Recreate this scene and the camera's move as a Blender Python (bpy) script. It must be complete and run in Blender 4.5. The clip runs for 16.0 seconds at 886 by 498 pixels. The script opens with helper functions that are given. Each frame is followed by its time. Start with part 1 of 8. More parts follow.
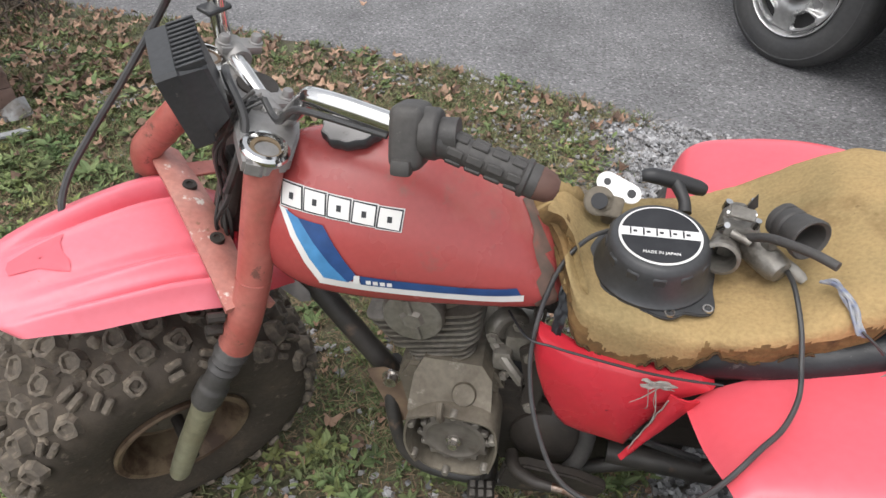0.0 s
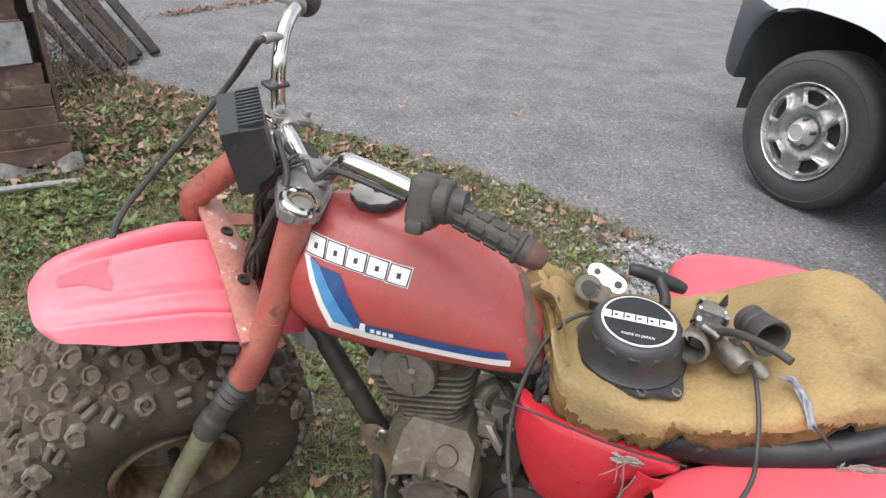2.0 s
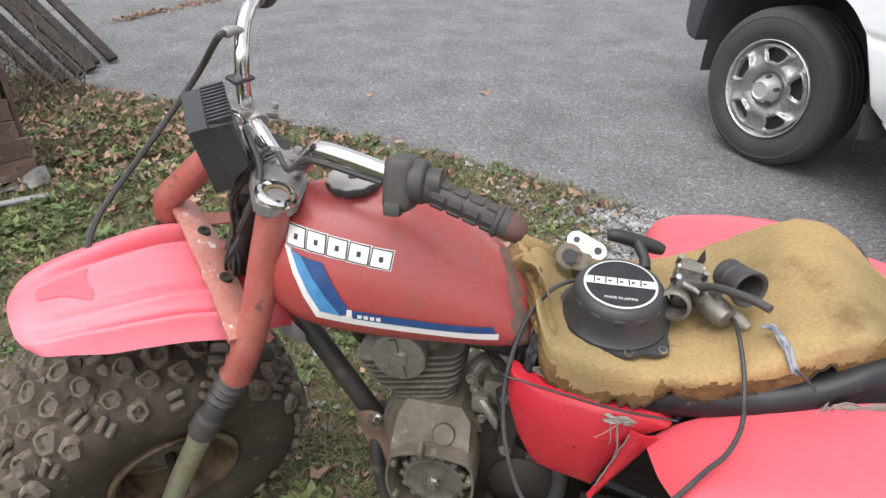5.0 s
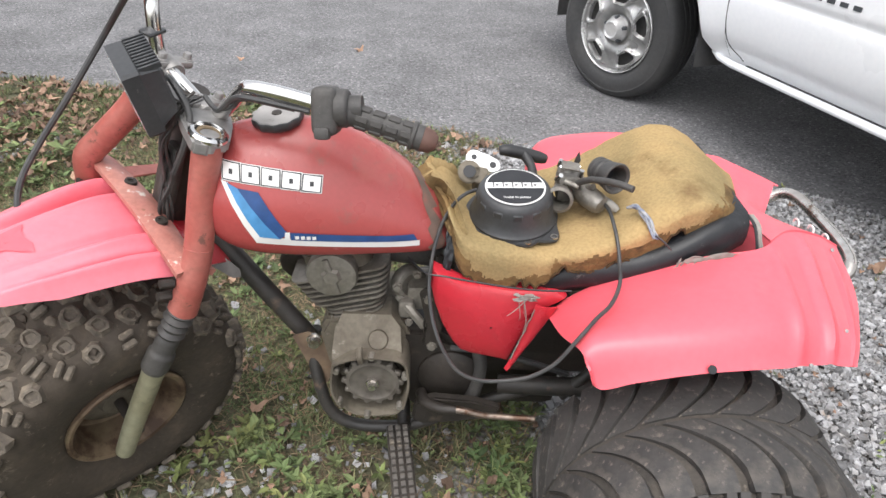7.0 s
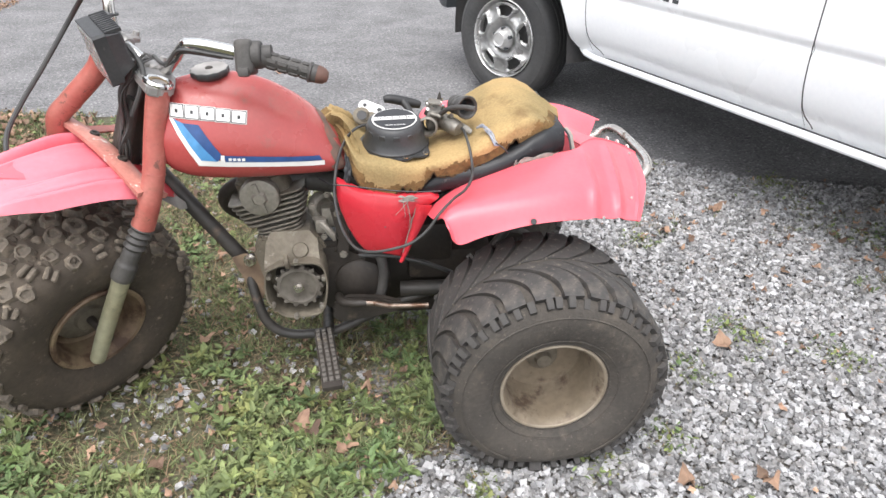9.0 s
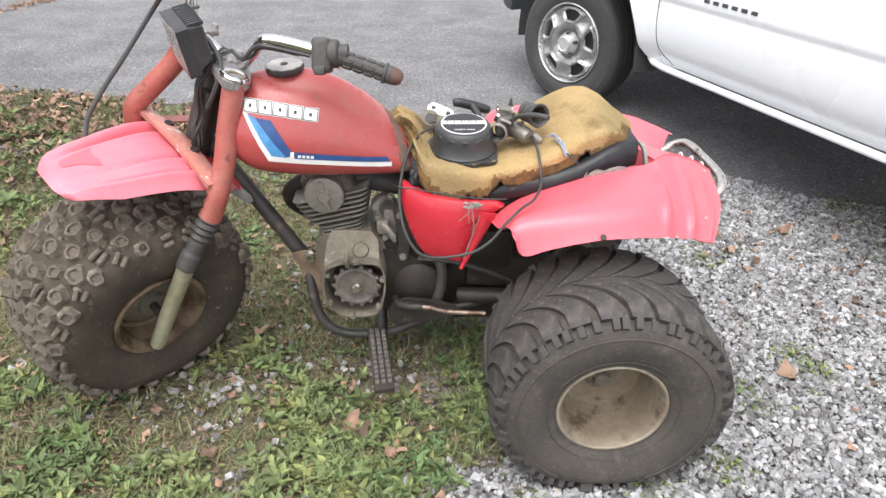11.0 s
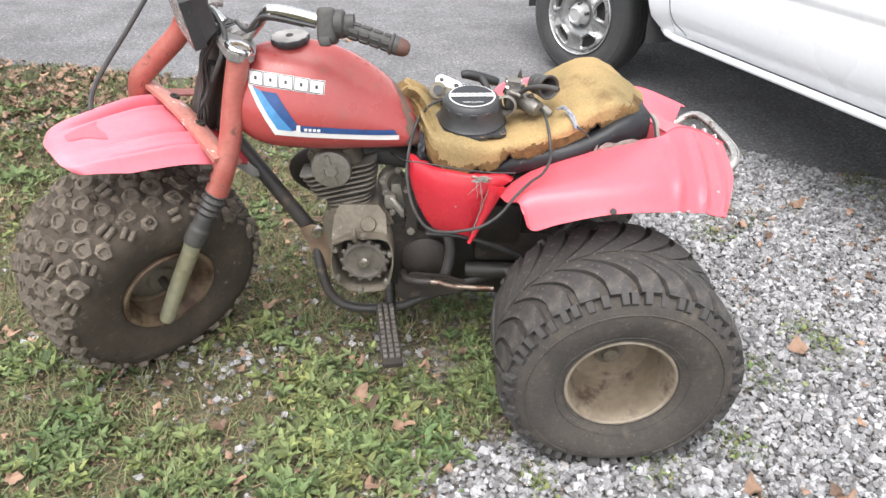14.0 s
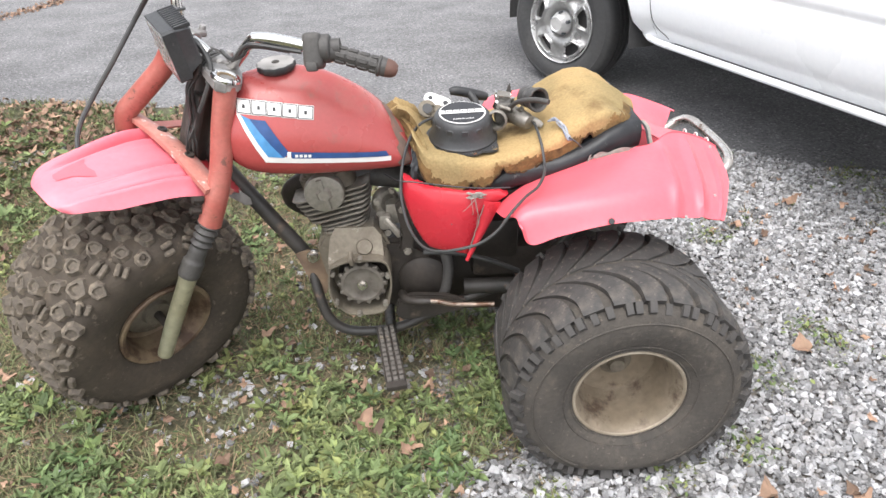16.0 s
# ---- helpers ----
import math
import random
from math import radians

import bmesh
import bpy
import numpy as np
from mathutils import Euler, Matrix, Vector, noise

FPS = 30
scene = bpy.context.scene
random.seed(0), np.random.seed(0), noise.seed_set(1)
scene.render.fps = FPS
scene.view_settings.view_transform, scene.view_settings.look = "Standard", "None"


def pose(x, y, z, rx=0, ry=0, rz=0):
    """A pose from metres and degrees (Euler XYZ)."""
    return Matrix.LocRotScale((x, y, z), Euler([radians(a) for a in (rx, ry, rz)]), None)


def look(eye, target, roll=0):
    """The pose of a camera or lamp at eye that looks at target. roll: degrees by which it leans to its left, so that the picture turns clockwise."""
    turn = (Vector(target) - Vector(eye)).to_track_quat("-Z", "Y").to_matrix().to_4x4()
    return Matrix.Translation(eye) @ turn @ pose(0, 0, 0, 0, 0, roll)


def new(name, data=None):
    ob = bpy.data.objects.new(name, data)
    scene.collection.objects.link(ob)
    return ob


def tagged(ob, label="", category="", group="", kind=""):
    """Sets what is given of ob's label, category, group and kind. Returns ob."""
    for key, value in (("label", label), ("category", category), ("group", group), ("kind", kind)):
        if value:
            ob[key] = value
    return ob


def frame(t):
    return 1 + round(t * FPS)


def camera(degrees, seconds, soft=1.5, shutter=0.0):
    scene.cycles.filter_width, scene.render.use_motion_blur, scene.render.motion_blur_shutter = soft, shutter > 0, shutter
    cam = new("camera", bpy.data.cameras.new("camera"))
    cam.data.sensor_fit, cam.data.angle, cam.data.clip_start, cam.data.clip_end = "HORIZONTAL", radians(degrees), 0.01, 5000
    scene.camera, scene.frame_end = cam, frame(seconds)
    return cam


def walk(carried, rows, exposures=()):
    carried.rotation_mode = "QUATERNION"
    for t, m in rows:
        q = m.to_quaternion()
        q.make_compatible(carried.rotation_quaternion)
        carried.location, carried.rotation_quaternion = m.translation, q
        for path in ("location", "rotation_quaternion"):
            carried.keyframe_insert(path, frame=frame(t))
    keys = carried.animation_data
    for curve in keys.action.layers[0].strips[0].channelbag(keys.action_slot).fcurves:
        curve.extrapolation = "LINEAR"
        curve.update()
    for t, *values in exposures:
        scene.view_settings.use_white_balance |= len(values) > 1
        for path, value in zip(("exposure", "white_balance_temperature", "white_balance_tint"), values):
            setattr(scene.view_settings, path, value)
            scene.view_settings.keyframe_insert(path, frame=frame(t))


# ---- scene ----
cam = camera(68.98, 16.0)
PATH = [
    (0.0, 0.6661, -0.7122, 1.1607, 50.627, 0.296, 12.004),
    (0.5, 0.7172, -0.8072, 1.1721, 56.498, 1.383, 13.647),
    (1.0, 0.7180, -0.8245, 1.1774, 60.817, -0.314, 14.773),
    (1.5, 0.7010, -0.8214, 1.1734, 61.044, -3.459, 16.610),
    (2.0, 0.7044, -0.8175, 1.1736, 59.758, -4.740, 16.792),
    (2.5, 0.7024, -0.8201, 1.1682, 59.020, -5.476, 16.771),
    (3.0, 0.6991, -0.8227, 1.1688, 58.539, -5.874, 16.690),
    (5.5, 0.7069, -0.8280, 1.1684, 58.419, -0.946, 12.295),
    (6.0, 0.7007, -0.8316, 1.1609, 56.019, -3.745, 11.889),
    (6.5, 0.7043, -0.8629, 1.1420, 54.135, -1.782, 10.787),
    (7.0, 0.6727, -0.9922, 1.1794, 55.907, -1.646, 0.718),
    (7.5, 0.5781, -1.1371, 1.1924, 53.471, -7.396, -7.944),
    (8.0, 0.6424, -1.2950, 1.1766, 55.715, -7.655, -8.708),
    (8.5, 0.7179, -1.4189, 1.1344, 54.950, -2.956, -6.097),
    (9.0, 0.7468, -1.4356, 1.1513, 59.437, -0.670, -6.270),
    (11.5, 0.7011, -1.4009, 1.1543, 59.100, -1.587, -0.394),
    (12.0, 0.7098, -1.4025, 1.1462, 58.371, -1.120, -0.282),
    (12.5, 0.7043, -1.3999, 1.1563, 58.043, -1.195, -0.069),
    (13.0, 0.7082, -1.3960, 1.1511, 57.897, -1.458, 0.025),
    (13.5, 0.7095, -1.3949, 1.1469, 57.515, -1.381, -0.203),
    (14.0, 0.7098, -1.3967, 1.1473, 57.062, -1.400, -0.473),
    (14.5, 0.7015, -1.3966, 1.1469, 56.875, -1.700, -0.676),
    (15.0, 0.6975, -1.3845, 1.1565, 57.708, -0.528, -1.997),
    (15.5, 0.7031, -1.3779, 1.1564, 58.303, 0.483, -2.527),
    (16.0, 0.6998, -1.3777, 1.1512, 58.175, 1.008, -2.715),
]
walk(cam, [(t, pose(*p)) for t, *p in PATH], [(0.0, 0.26), (0.4, 0.42), (6.5, 0.44), (7.0, 0.57), (8.0, 0.73), (8.5, 0.77), (9.0, 0.85), (11.5, 0.82), (13.5, 0.92), (16.0, 0.93)])

# ---- world, sun, light ----
world = bpy.data.worlds.new("overcast_sky")
scene.world = world
world.use_nodes = True
wn = world.node_tree
sky = wn.nodes.new("ShaderNodeTexSky")
sky.sky_type = "NISHITA"
sky.sun_disc = False
SUN_EL, SUN_ROT = radians(68), radians(205)
sky.sun_elevation, sky.sun_rotation = SUN_EL, SUN_ROT
sky.air_density, sky.dust_density, sky.ozone_density = 0.9, 3.0, 1.0
hsv = wn.nodes.new("ShaderNodeHueSaturation")
hsv.inputs["Saturation"].default_value = 0.22
bg = wn.nodes["Background"]
bg.inputs["Strength"].default_value = 0.25
wn.links.new(sky.outputs["Color"], hsv.inputs["Color"])
wn.links.new(hsv.outputs["Color"], bg.inputs["Color"])
sun_data = bpy.data.lights.new("sun", "SUN")
sun_data.energy, sun_data.angle, sun_data.color = 0.8, radians(70), (1.0, 0.99, 0.98)
sun = new("sun", sun_data)
sun_from = Vector((math.sin(SUN_ROT) * math.cos(SUN_EL), math.cos(SUN_ROT) * math.cos(SUN_EL), math.sin(SUN_EL)))
sun.matrix_basis = look(sun_from * 30, (0, 0, 0))


# ---- materials ----
def mat(name, c1, c2=None, scale=6.0, rough=0.6, metal=0.0, bump=0.15, fine=60.0, dirt=None, dirt_at=0.55, dirt_scale=3.0,
        dirt_soft=0.12, island=0.0, objrand=0.0, coat=0.0, spec=0.5, rough_var=0.15, speckle=0.35, spots=None):
    """Two scales of colour variation, dirt patches and fine bump."""
    m = bpy.data.materials.new(name)
    m.use_nodes = True
    nt = m.node_tree
    N, L = nt.nodes, nt.links
    b = N["Principled BSDF"]
    tc = N.new("ShaderNodeTexCoord")
    co = tc.outputs["Object"]
    n1 = N.new("ShaderNodeTexNoise")
    n1.inputs["Scale"].default_value, n1.inputs["Detail"].default_value = scale, 5
    L.new(co, n1.inputs["Vector"])
    n2 = N.new("ShaderNodeTexNoise")
    n2.inputs["Scale"].default_value, n2.inputs["Detail"].default_value = fine, 4
    L.new(co, n2.inputs["Vector"])
    c2 = c2 or tuple(v * 0.7 for v in c1)
    ramp = N.new("ShaderNodeValToRGB")
    ramp.color_ramp.elements[0].position, ramp.color_ramp.elements[1].position = 0.35, 0.65
    ramp.color_ramp.elements[0].color, ramp.color_ramp.elements[1].color = (*c1, 1), (*c2, 1)
    L.new(n1.outputs["Fac"], ramp.inputs["Fac"])
    col = ramp.outputs["Color"]
    grain = N.new("ShaderNodeMix")
    grain.data_type, grain.blend_type = "RGBA", "OVERLAY"
    grain.inputs["Factor"].default_value = speckle
    L.new(col, grain.inputs["A"])
    L.new(n2.outputs["Fac"], grain.inputs["B"])
    col = grain.outputs["Result"]
    if dirt:
        n3 = N.new("ShaderNodeTexNoise")
        n3.inputs["Scale"].default_value, n3.inputs["Detail"].default_value = dirt_scale, 8
        n3.inputs["Roughness"].default_value = 0.65
        L.new(co, n3.inputs["Vector"])
        r3 = N.new("ShaderNodeMapRange")
        r3.inputs["From Min"].default_value, r3.inputs["From Max"].default_value = dirt_at, dirt_at + dirt_soft
        L.new(n3.outputs["Fac"], r3.inputs["Value"])
        mx = N.new("ShaderNodeMix")
        mx.data_type = "RGBA"
        L.new(r3.outputs["Result"], mx.inputs["Factor"])
        L.new(col, mx.inputs["A"])
        mx.inputs["B"].default_value = (*dirt, 1)
        col = mx.outputs["Result"]
    if spots:
        sc, sr, sg, sb, at, soft = spots
        n4 = N.new("ShaderNodeTexNoise")
        n4.inputs["Scale"].default_value, n4.inputs["Detail"].default_value = sc, 6
        n4.inputs["Roughness"].default_value = 0.7
        mp = N.new("ShaderNodeMapping")
        mp.inputs["Location"].default_value = (3.1, 1.7, 5.3)
        L.new(co, mp.inputs["Vector"])
        L.new(mp.outputs["Vector"], n4.inputs["Vector"])
        r4 = N.new("ShaderNodeMapRange")
        r4.inputs["From Min"].default_value, r4.inputs["From Max"].default_value = at, at + soft
        r4.inputs["To Max"].default_value = 0.8
        L.new(n4.outputs["Fac"], r4.inputs["Value"])
        m4 = N.new("ShaderNodeMix")
        m4.data_type = "RGBA"
        L.new(r4.outputs["Result"], m4.inputs["Factor"])
        L.new(col, m4.inputs["A"])
        m4.inputs["B"].default_value = (sr, sg, sb, 1)
        col = m4.outputs["Result"]
    for amount, node, out in ((island, "ShaderNodeNewGeometry", "Random Per Island"), (objrand, "ShaderNodeObjectInfo", "Random")):
        if amount:
            g = N.new(node)
            mr = N.new("ShaderNodeMapRange")
            mr.inputs["To Min"].default_value, mr.inputs["To Max"].default_value = 1 - amount, 1 + amount
            L.new(g.outputs[out], mr.inputs["Value"])
            hv = N.new("ShaderNodeHueSaturation")
            L.new(mr.outputs["Result"], hv.inputs["Value"])
            L.new(col, hv.inputs["Color"])
            col = hv.outputs["Color"]
    L.new(col, b.inputs["Base Color"])
    rr = N.new("ShaderNodeMapRange")
    rr.inputs["To Min"].default_value, rr.inputs["To Max"].default_value = max(rough - rough_var, 0.03), min(rough + rough_var, 1)
    L.new(n1.outputs["Fac"], rr.inputs["Value"])
    L.new(rr.outputs["Result"], b.inputs["Roughness"])
    b.inputs["Metallic"].default_value = metal
    b.inputs["Coat Weight"].default_value = coat
    b.inputs["Specular IOR Level"].default_value = spec
    if bump:
        bp = N.new("ShaderNodeBump")
        bp.inputs["Strength"].default_value, bp.inputs["Distance"].default_value = bump, 0.004
        L.new(n2.outputs["Fac"], bp.inputs["Height"])
        L.new(bp.outputs["Normal"], b.inputs["Normal"])
    return m


TANK_RED = mat("tank_red", (0.36, 0.058, 0.056), (0.33, 0.072, 0.066), 5, 0.27, bump=0.02, fine=140, dirt=(0.38, 0.16, 0.125), dirt_at=0.56, dirt_scale=4, dirt_soft=0.3, speckle=0.12, spots=(15, 0.2, 0.11, 0.092, 0.585, 0.16), rough_var=0.2)
PANEL_RED = mat("panel_red", (0.52, 0.024, 0.04), (0.46, 0.034, 0.045), 5, 0.28, bump=0.03, fine=120, dirt=(0.36, 0.1, 0.09), dirt_at=0.66, dirt_scale=6, speckle=0.1, spots=(22, 0.3, 0.08, 0.07, 0.64, 0.08))
FADED_PINK = mat("faded_pink_plastic", (0.77, 0.205, 0.25), (0.73, 0.15, 0.19), 3.5, 0.36, bump=0.03, fine=90, dirt=(0.76, 0.32, 0.345), dirt_at=0.58, dirt_scale=3, dirt_soft=0.3, speckle=0.1, spots=(34, 0.42, 0.12, 0.12, 0.69, 0.05))
FENDER_RED = mat("rear_fender_plastic", (0.8, 0.105, 0.135), (0.75, 0.12, 0.15), 3.5, 0.34, bump=0.03, fine=90, dirt=(0.74, 0.21, 0.22), dirt_at=0.6, dirt_scale=3, dirt_soft=0.3, speckle=0.1, spots=(30, 0.45, 0.1, 0.1, 0.68, 0.05))
STAIN_RED = mat("unfaded_red", (0.72, 0.115, 0.15), (0.68, 0.12, 0.15), 6, 0.45, bump=0.03, speckle=0.1)
FORK_RED = mat("fork_red", (0.34, 0.082, 0.065), (0.4, 0.15, 0.12), 9, 0.45, bump=0.12, fine=110, dirt=(0.19, 0.085, 0.055), dirt_at=0.55, dirt_scale=16, dirt_soft=0.2, speckle=0.25, spots=(30, 0.1, 0.055, 0.04, 0.61, 0.05))
FORK_PALE = mat("fork_pale", (0.46, 0.215, 0.175), (0.42, 0.15, 0.12), 12, 0.5, bump=0.1, fine=110, dirt=(0.66, 0.6, 0.54), dirt_at=0.6, dirt_scale=30, dirt_soft=0.05, spots=(22, 0.17, 0.09, 0.055, 0.62, 0.06))
RUBBER = mat("black_rubber", (0.045, 0.042, 0.04), (0.065, 0.06, 0.055), 12, 0.62, bump=0.12, fine=160, spots=(50, 0.16, 0.145, 0.13, 0.64, 0.1))
PLASTIC = mat("black_plastic", (0.03, 0.031, 0.033), (0.045, 0.045, 0.046), 8, 0.45, bump=0.05, fine=150, spots=(60, 0.14, 0.13, 0.12, 0.66, 0.08))
VINYL = mat("black_vinyl", (0.012, 0.013, 0.015), (0.022, 0.023, 0.025), 7, 0.4, bump=0.45, fine=45, dirt=(0.22, 0.21, 0.195), dirt_at=0.62, dirt_scale=30, spec=0.35)
TYRE = mat("dusty_tyre", (0.044, 0.034, 0.025), (0.066, 0.051, 0.037), 12, 0.85, bump=0.4, fine=90, dirt=(0.125, 0.094, 0.064), dirt_at=0.57, dirt_scale=12, dirt_soft=0.3, spots=(40, 0.22, 0.18, 0.135, 0.6, 0.12))
KNOB = mat("worn_knobs", (0.082, 0.068, 0.054), (0.15, 0.122, 0.092), 25, 0.85, bump=0.4, fine=120, dirt=(0.29, 0.24, 0.18), dirt_at=0.5, dirt_scale=28, dirt_soft=0.25)
TREAD = mat("rear_tread", (0.036, 0.034, 0.033), (0.058, 0.053, 0.049), 14, 0.72, bump=0.35, fine=90, dirt=(0.13, 0.112, 0.093), dirt_at=0.53, dirt_scale=18, dirt_soft=0.3, spots=(70, 0.2, 0.17, 0.14, 0.58, 0.12))
REAR_TYRE = mat("rear_tyre", (0.048, 0.042, 0.036), (0.066, 0.057, 0.048), 14, 0.8, bump=0.5, fine=120, dirt=(0.13, 0.108, 0.084), dirt_at=0.54, dirt_scale=22, dirt_soft=0.3, spots=(110, 0.16, 0.135, 0.11, 0.6, 0.1))
# mud stains, plus the shade of the deep interior in the base colour
RIM_TAN = mat("muddy_shaded_rim", (0.185, 0.147, 0.104), (0.24, 0.196, 0.145), 8, 0.55, metal=0.2, bump=0.2, dirt=(0.085, 0.058, 0.04), dirt_at=0.53, dirt_scale=16, dirt_soft=0.12, spots=(60, 0.11, 0.08, 0.055, 0.62, 0.06))
# lighter copy of the rim colour: the light on the lip is painted
RIM_LIP = mat("lit_rim_lip", (0.31, 0.265, 0.205), (0.22, 0.18, 0.13), 20, 0.5, metal=0.2, bump=0.1, dirt=(0.14, 0.1, 0.07), dirt_at=0.6, dirt_scale=24)
BLACK_RUBBER = mat("clean_black_rubber", (0.016, 0.016, 0.017), (0.026, 0.025, 0.025), 12, 0.5, bump=0.08)
CARB = mat("carburetor_metal", (0.26, 0.245, 0.22), (0.15, 0.135, 0.115), 30, 0.45, metal=0.55, bump=0.25, fine=140, dirt=(0.06, 0.05, 0.04), dirt_at=0.52, dirt_scale=40, dirt_soft=0.2)
STRAW = mat("dry_straw", (0.27, 0.2, 0.12), (0.18, 0.13, 0.085), 3, 0.85, bump=0.0, island=0.45, spec=0.2)
RIM_RUST = mat("rusty_rim", (0.14, 0.092, 0.06), (0.19, 0.14, 0.085), 10, 0.65, metal=0.2, bump=0.2, dirt=(0.07, 0.04, 0.025), dirt_at=0.5, dirt_scale=14)
FOAM = mat("seat_foam", (0.40, 0.275, 0.13), (0.25, 0.19, 0.095), 5, 0.95, bump=0.4, fine=190, dirt=(0.14, 0.085, 0.042), dirt_at=0.52, dirt_scale=9, dirt_soft=0.2, spec=0.1, speckle=0.3, spots=(34, 0.07, 0.045, 0.028, 0.68, 0.05))
# foam dirt and the shade of the side face in one darker colour
FOAM_SOILED_SHADED = mat("soiled_shaded_foam", (0.2, 0.125, 0.055), (0.115, 0.075, 0.036), 22, 0.95, bump=0.5, fine=150, dirt=(0.06, 0.04, 0.024), dirt_at=0.56, dirt_scale=26, spec=0.1)
FOAM_CRUST = mat("foam_crust", (0.09, 0.055, 0.028), (0.045, 0.03, 0.018), 60, 0.95, bump=0.4, spec=0.1)
FRAY = mat("frayed_cloth", (0.33, 0.31, 0.28), (0.2, 0.185, 0.165), 40, 0.9, bump=0.4)
CHROME = mat("chrome", (0.72, 0.71, 0.69), (0.62, 0.61, 0.59), 8, 0.14, metal=1.0, bump=0.02, dirt=(0.18, 0.1, 0.06), dirt_at=0.66, dirt_scale=30, rough_var=0.08)
RUSTY_CHROME = mat("rusty_chrome", (0.62, 0.6, 0.57), (0.48, 0.44, 0.4), 10, 0.26, metal=0.92, bump=0.06, dirt=(0.15, 0.085, 0.05), dirt_at=0.57, dirt_scale=26)
ALU = mat("dull_aluminium", (0.29, 0.268, 0.235), (0.21, 0.19, 0.16), 12, 0.5, metal=0.55, bump=0.2, fine=120, dirt=(0.13, 0.105, 0.08), dirt_at=0.53, dirt_scale=14, dirt_soft=0.25)
ENGINE = mat("grimy_engine_case", (0.19, 0.165, 0.127), (0.135, 0.115, 0.088), 10, 0.7, metal=0.3, bump=0.3, fine=100, dirt=(0.07, 0.055, 0.04), dirt_at=0.53, dirt_scale=9, dirt_soft=0.25, spots=(30, 0.34, 0.31, 0.27, 0.62, 0.1))
OILY = mat("oily_black_steel", (0.024, 0.02, 0.017), (0.04, 0.032, 0.026), 12, 0.6, metal=0.1, bump=0.3, fine=90, dirt=(0.1, 0.076, 0.056), dirt_at=0.6, dirt_scale=14)
FRAME = mat("frame_paint", (0.034, 0.032, 0.03), (0.052, 0.046, 0.041), 14, 0.5, bump=0.15, dirt=(0.13, 0.09, 0.065), dirt_at=0.58, dirt_scale=16)
SLIDER = mat("fork_slider", (0.3, 0.29, 0.2), (0.24, 0.22, 0.14), 8, 0.55, metal=0.35, bump=0.15, dirt=(0.14, 0.12, 0.08), dirt_at=0.58, dirt_scale=14)
WHITE = mat("white_decal", (0.75, 0.74, 0.72), (0.68, 0.66, 0.63), 30, 0.45, bump=0.02, dirt=(0.3, 0.12, 0.1), dirt_at=0.7, dirt_scale=50)
BLACK = mat("black_decal", (0.012, 0.012, 0.014), (0.02, 0.02, 0.022), 30, 0.4, bump=0.02)
BLUE_L = mat("light_blue_decal", (0.055, 0.2, 0.42), (0.07, 0.24, 0.46), 20, 0.4, bump=0.02, dirt=(0.3, 0.36, 0.42), dirt_at=0.68, dirt_scale=60)
BLUE_D = mat("dark_blue_decal", (0.02, 0.055, 0.17), (0.025, 0.07, 0.2), 20, 0.4, bump=0.02, dirt=(0.2, 0.2, 0.26), dirt_at=0.7, dirt_scale=60)
SCUFF = mat("scuffed_metal", (0.13, 0.1, 0.08), (0.2, 0.11, 0.085), 30, 0.7, metal=0.1, bump=0.15, dirt=(0.3, 0.08, 0.06), dirt_at=0.6, dirt_scale=30)
LENS = mat("lamp_cells", (0.62, 0.63, 0.62), (0.3, 0.3, 0.3), 60, 0.12, metal=0.6, bump=0.2)
TRUCK_WHITE = mat("white_car_paint", (0.89, 0.9, 0.91), (0.87, 0.88, 0.9), 2, 0.28, bump=0.0, coat=0.6, rough_var=0.05)
TRUCK_GREY = mat("grey_bumper_plastic", (0.045, 0.05, 0.056), (0.055, 0.06, 0.066), 6, 0.55, bump=0.1)
TRUCK_DARK = mat("dark_underbody", (0.05, 0.049, 0.05), (0.062, 0.06, 0.058), 8, 0.85, bump=0.1)
CAR_TYRE = mat("car_tyre", (0.042, 0.042, 0.043), (0.054, 0.053, 0.052), 8, 0.7, bump=0.12)
WHEEL_SILVER = mat("silver_wheel", (0.66, 0.655, 0.65), (0.6, 0.595, 0.585), 8, 0.3, metal=0.55, bump=0.03)
STONE = mat("gravel_stone", (0.345, 0.345, 0.352), (0.215, 0.208, 0.204), 34, 0.85, bump=0.3, fine=200, island=0.55, dirt=(0.3, 0.245, 0.2), dirt_at=0.62, dirt_scale=22, dirt_soft=0.1)
LEAF_B = mat("bright_clover", (0.12, 0.165, 0.058), (0.21, 0.22, 0.085), 7, 0.7, bump=0.0, island=0.5, spec=0.25)
LEAF_G = mat("green_weeds", (0.085, 0.13, 0.05), (0.16, 0.19, 0.08), 6, 0.65, bump=0.0, island=0.5, spec=0.3)
GRASS = mat("grass_blades", (0.12, 0.155, 0.065), (0.19, 0.195, 0.1), 2.5, 0.75, bump=0.0, island=0.45, spec=0.25)
LEAF_D = mat("dead_leaves", (0.33, 0.215, 0.145), (0.17, 0.1, 0.068), 9, 0.8, bump=0.2, island=0.6)
BOARD = mat("weathered_boards", (0.038, 0.03, 0.026), (0.022, 0.018, 0.016), 12, 0.85, bump=0.35, objrand=0.3)
SIDING = mat("brown_red_siding", (0.2, 0.085, 0.065), (0.16, 0.075, 0.06), 7, 0.7, bump=0.2, dirt=(0.3, 0.2, 0.16), dirt_at=0.63, dirt_scale=6, objrand=0.15)
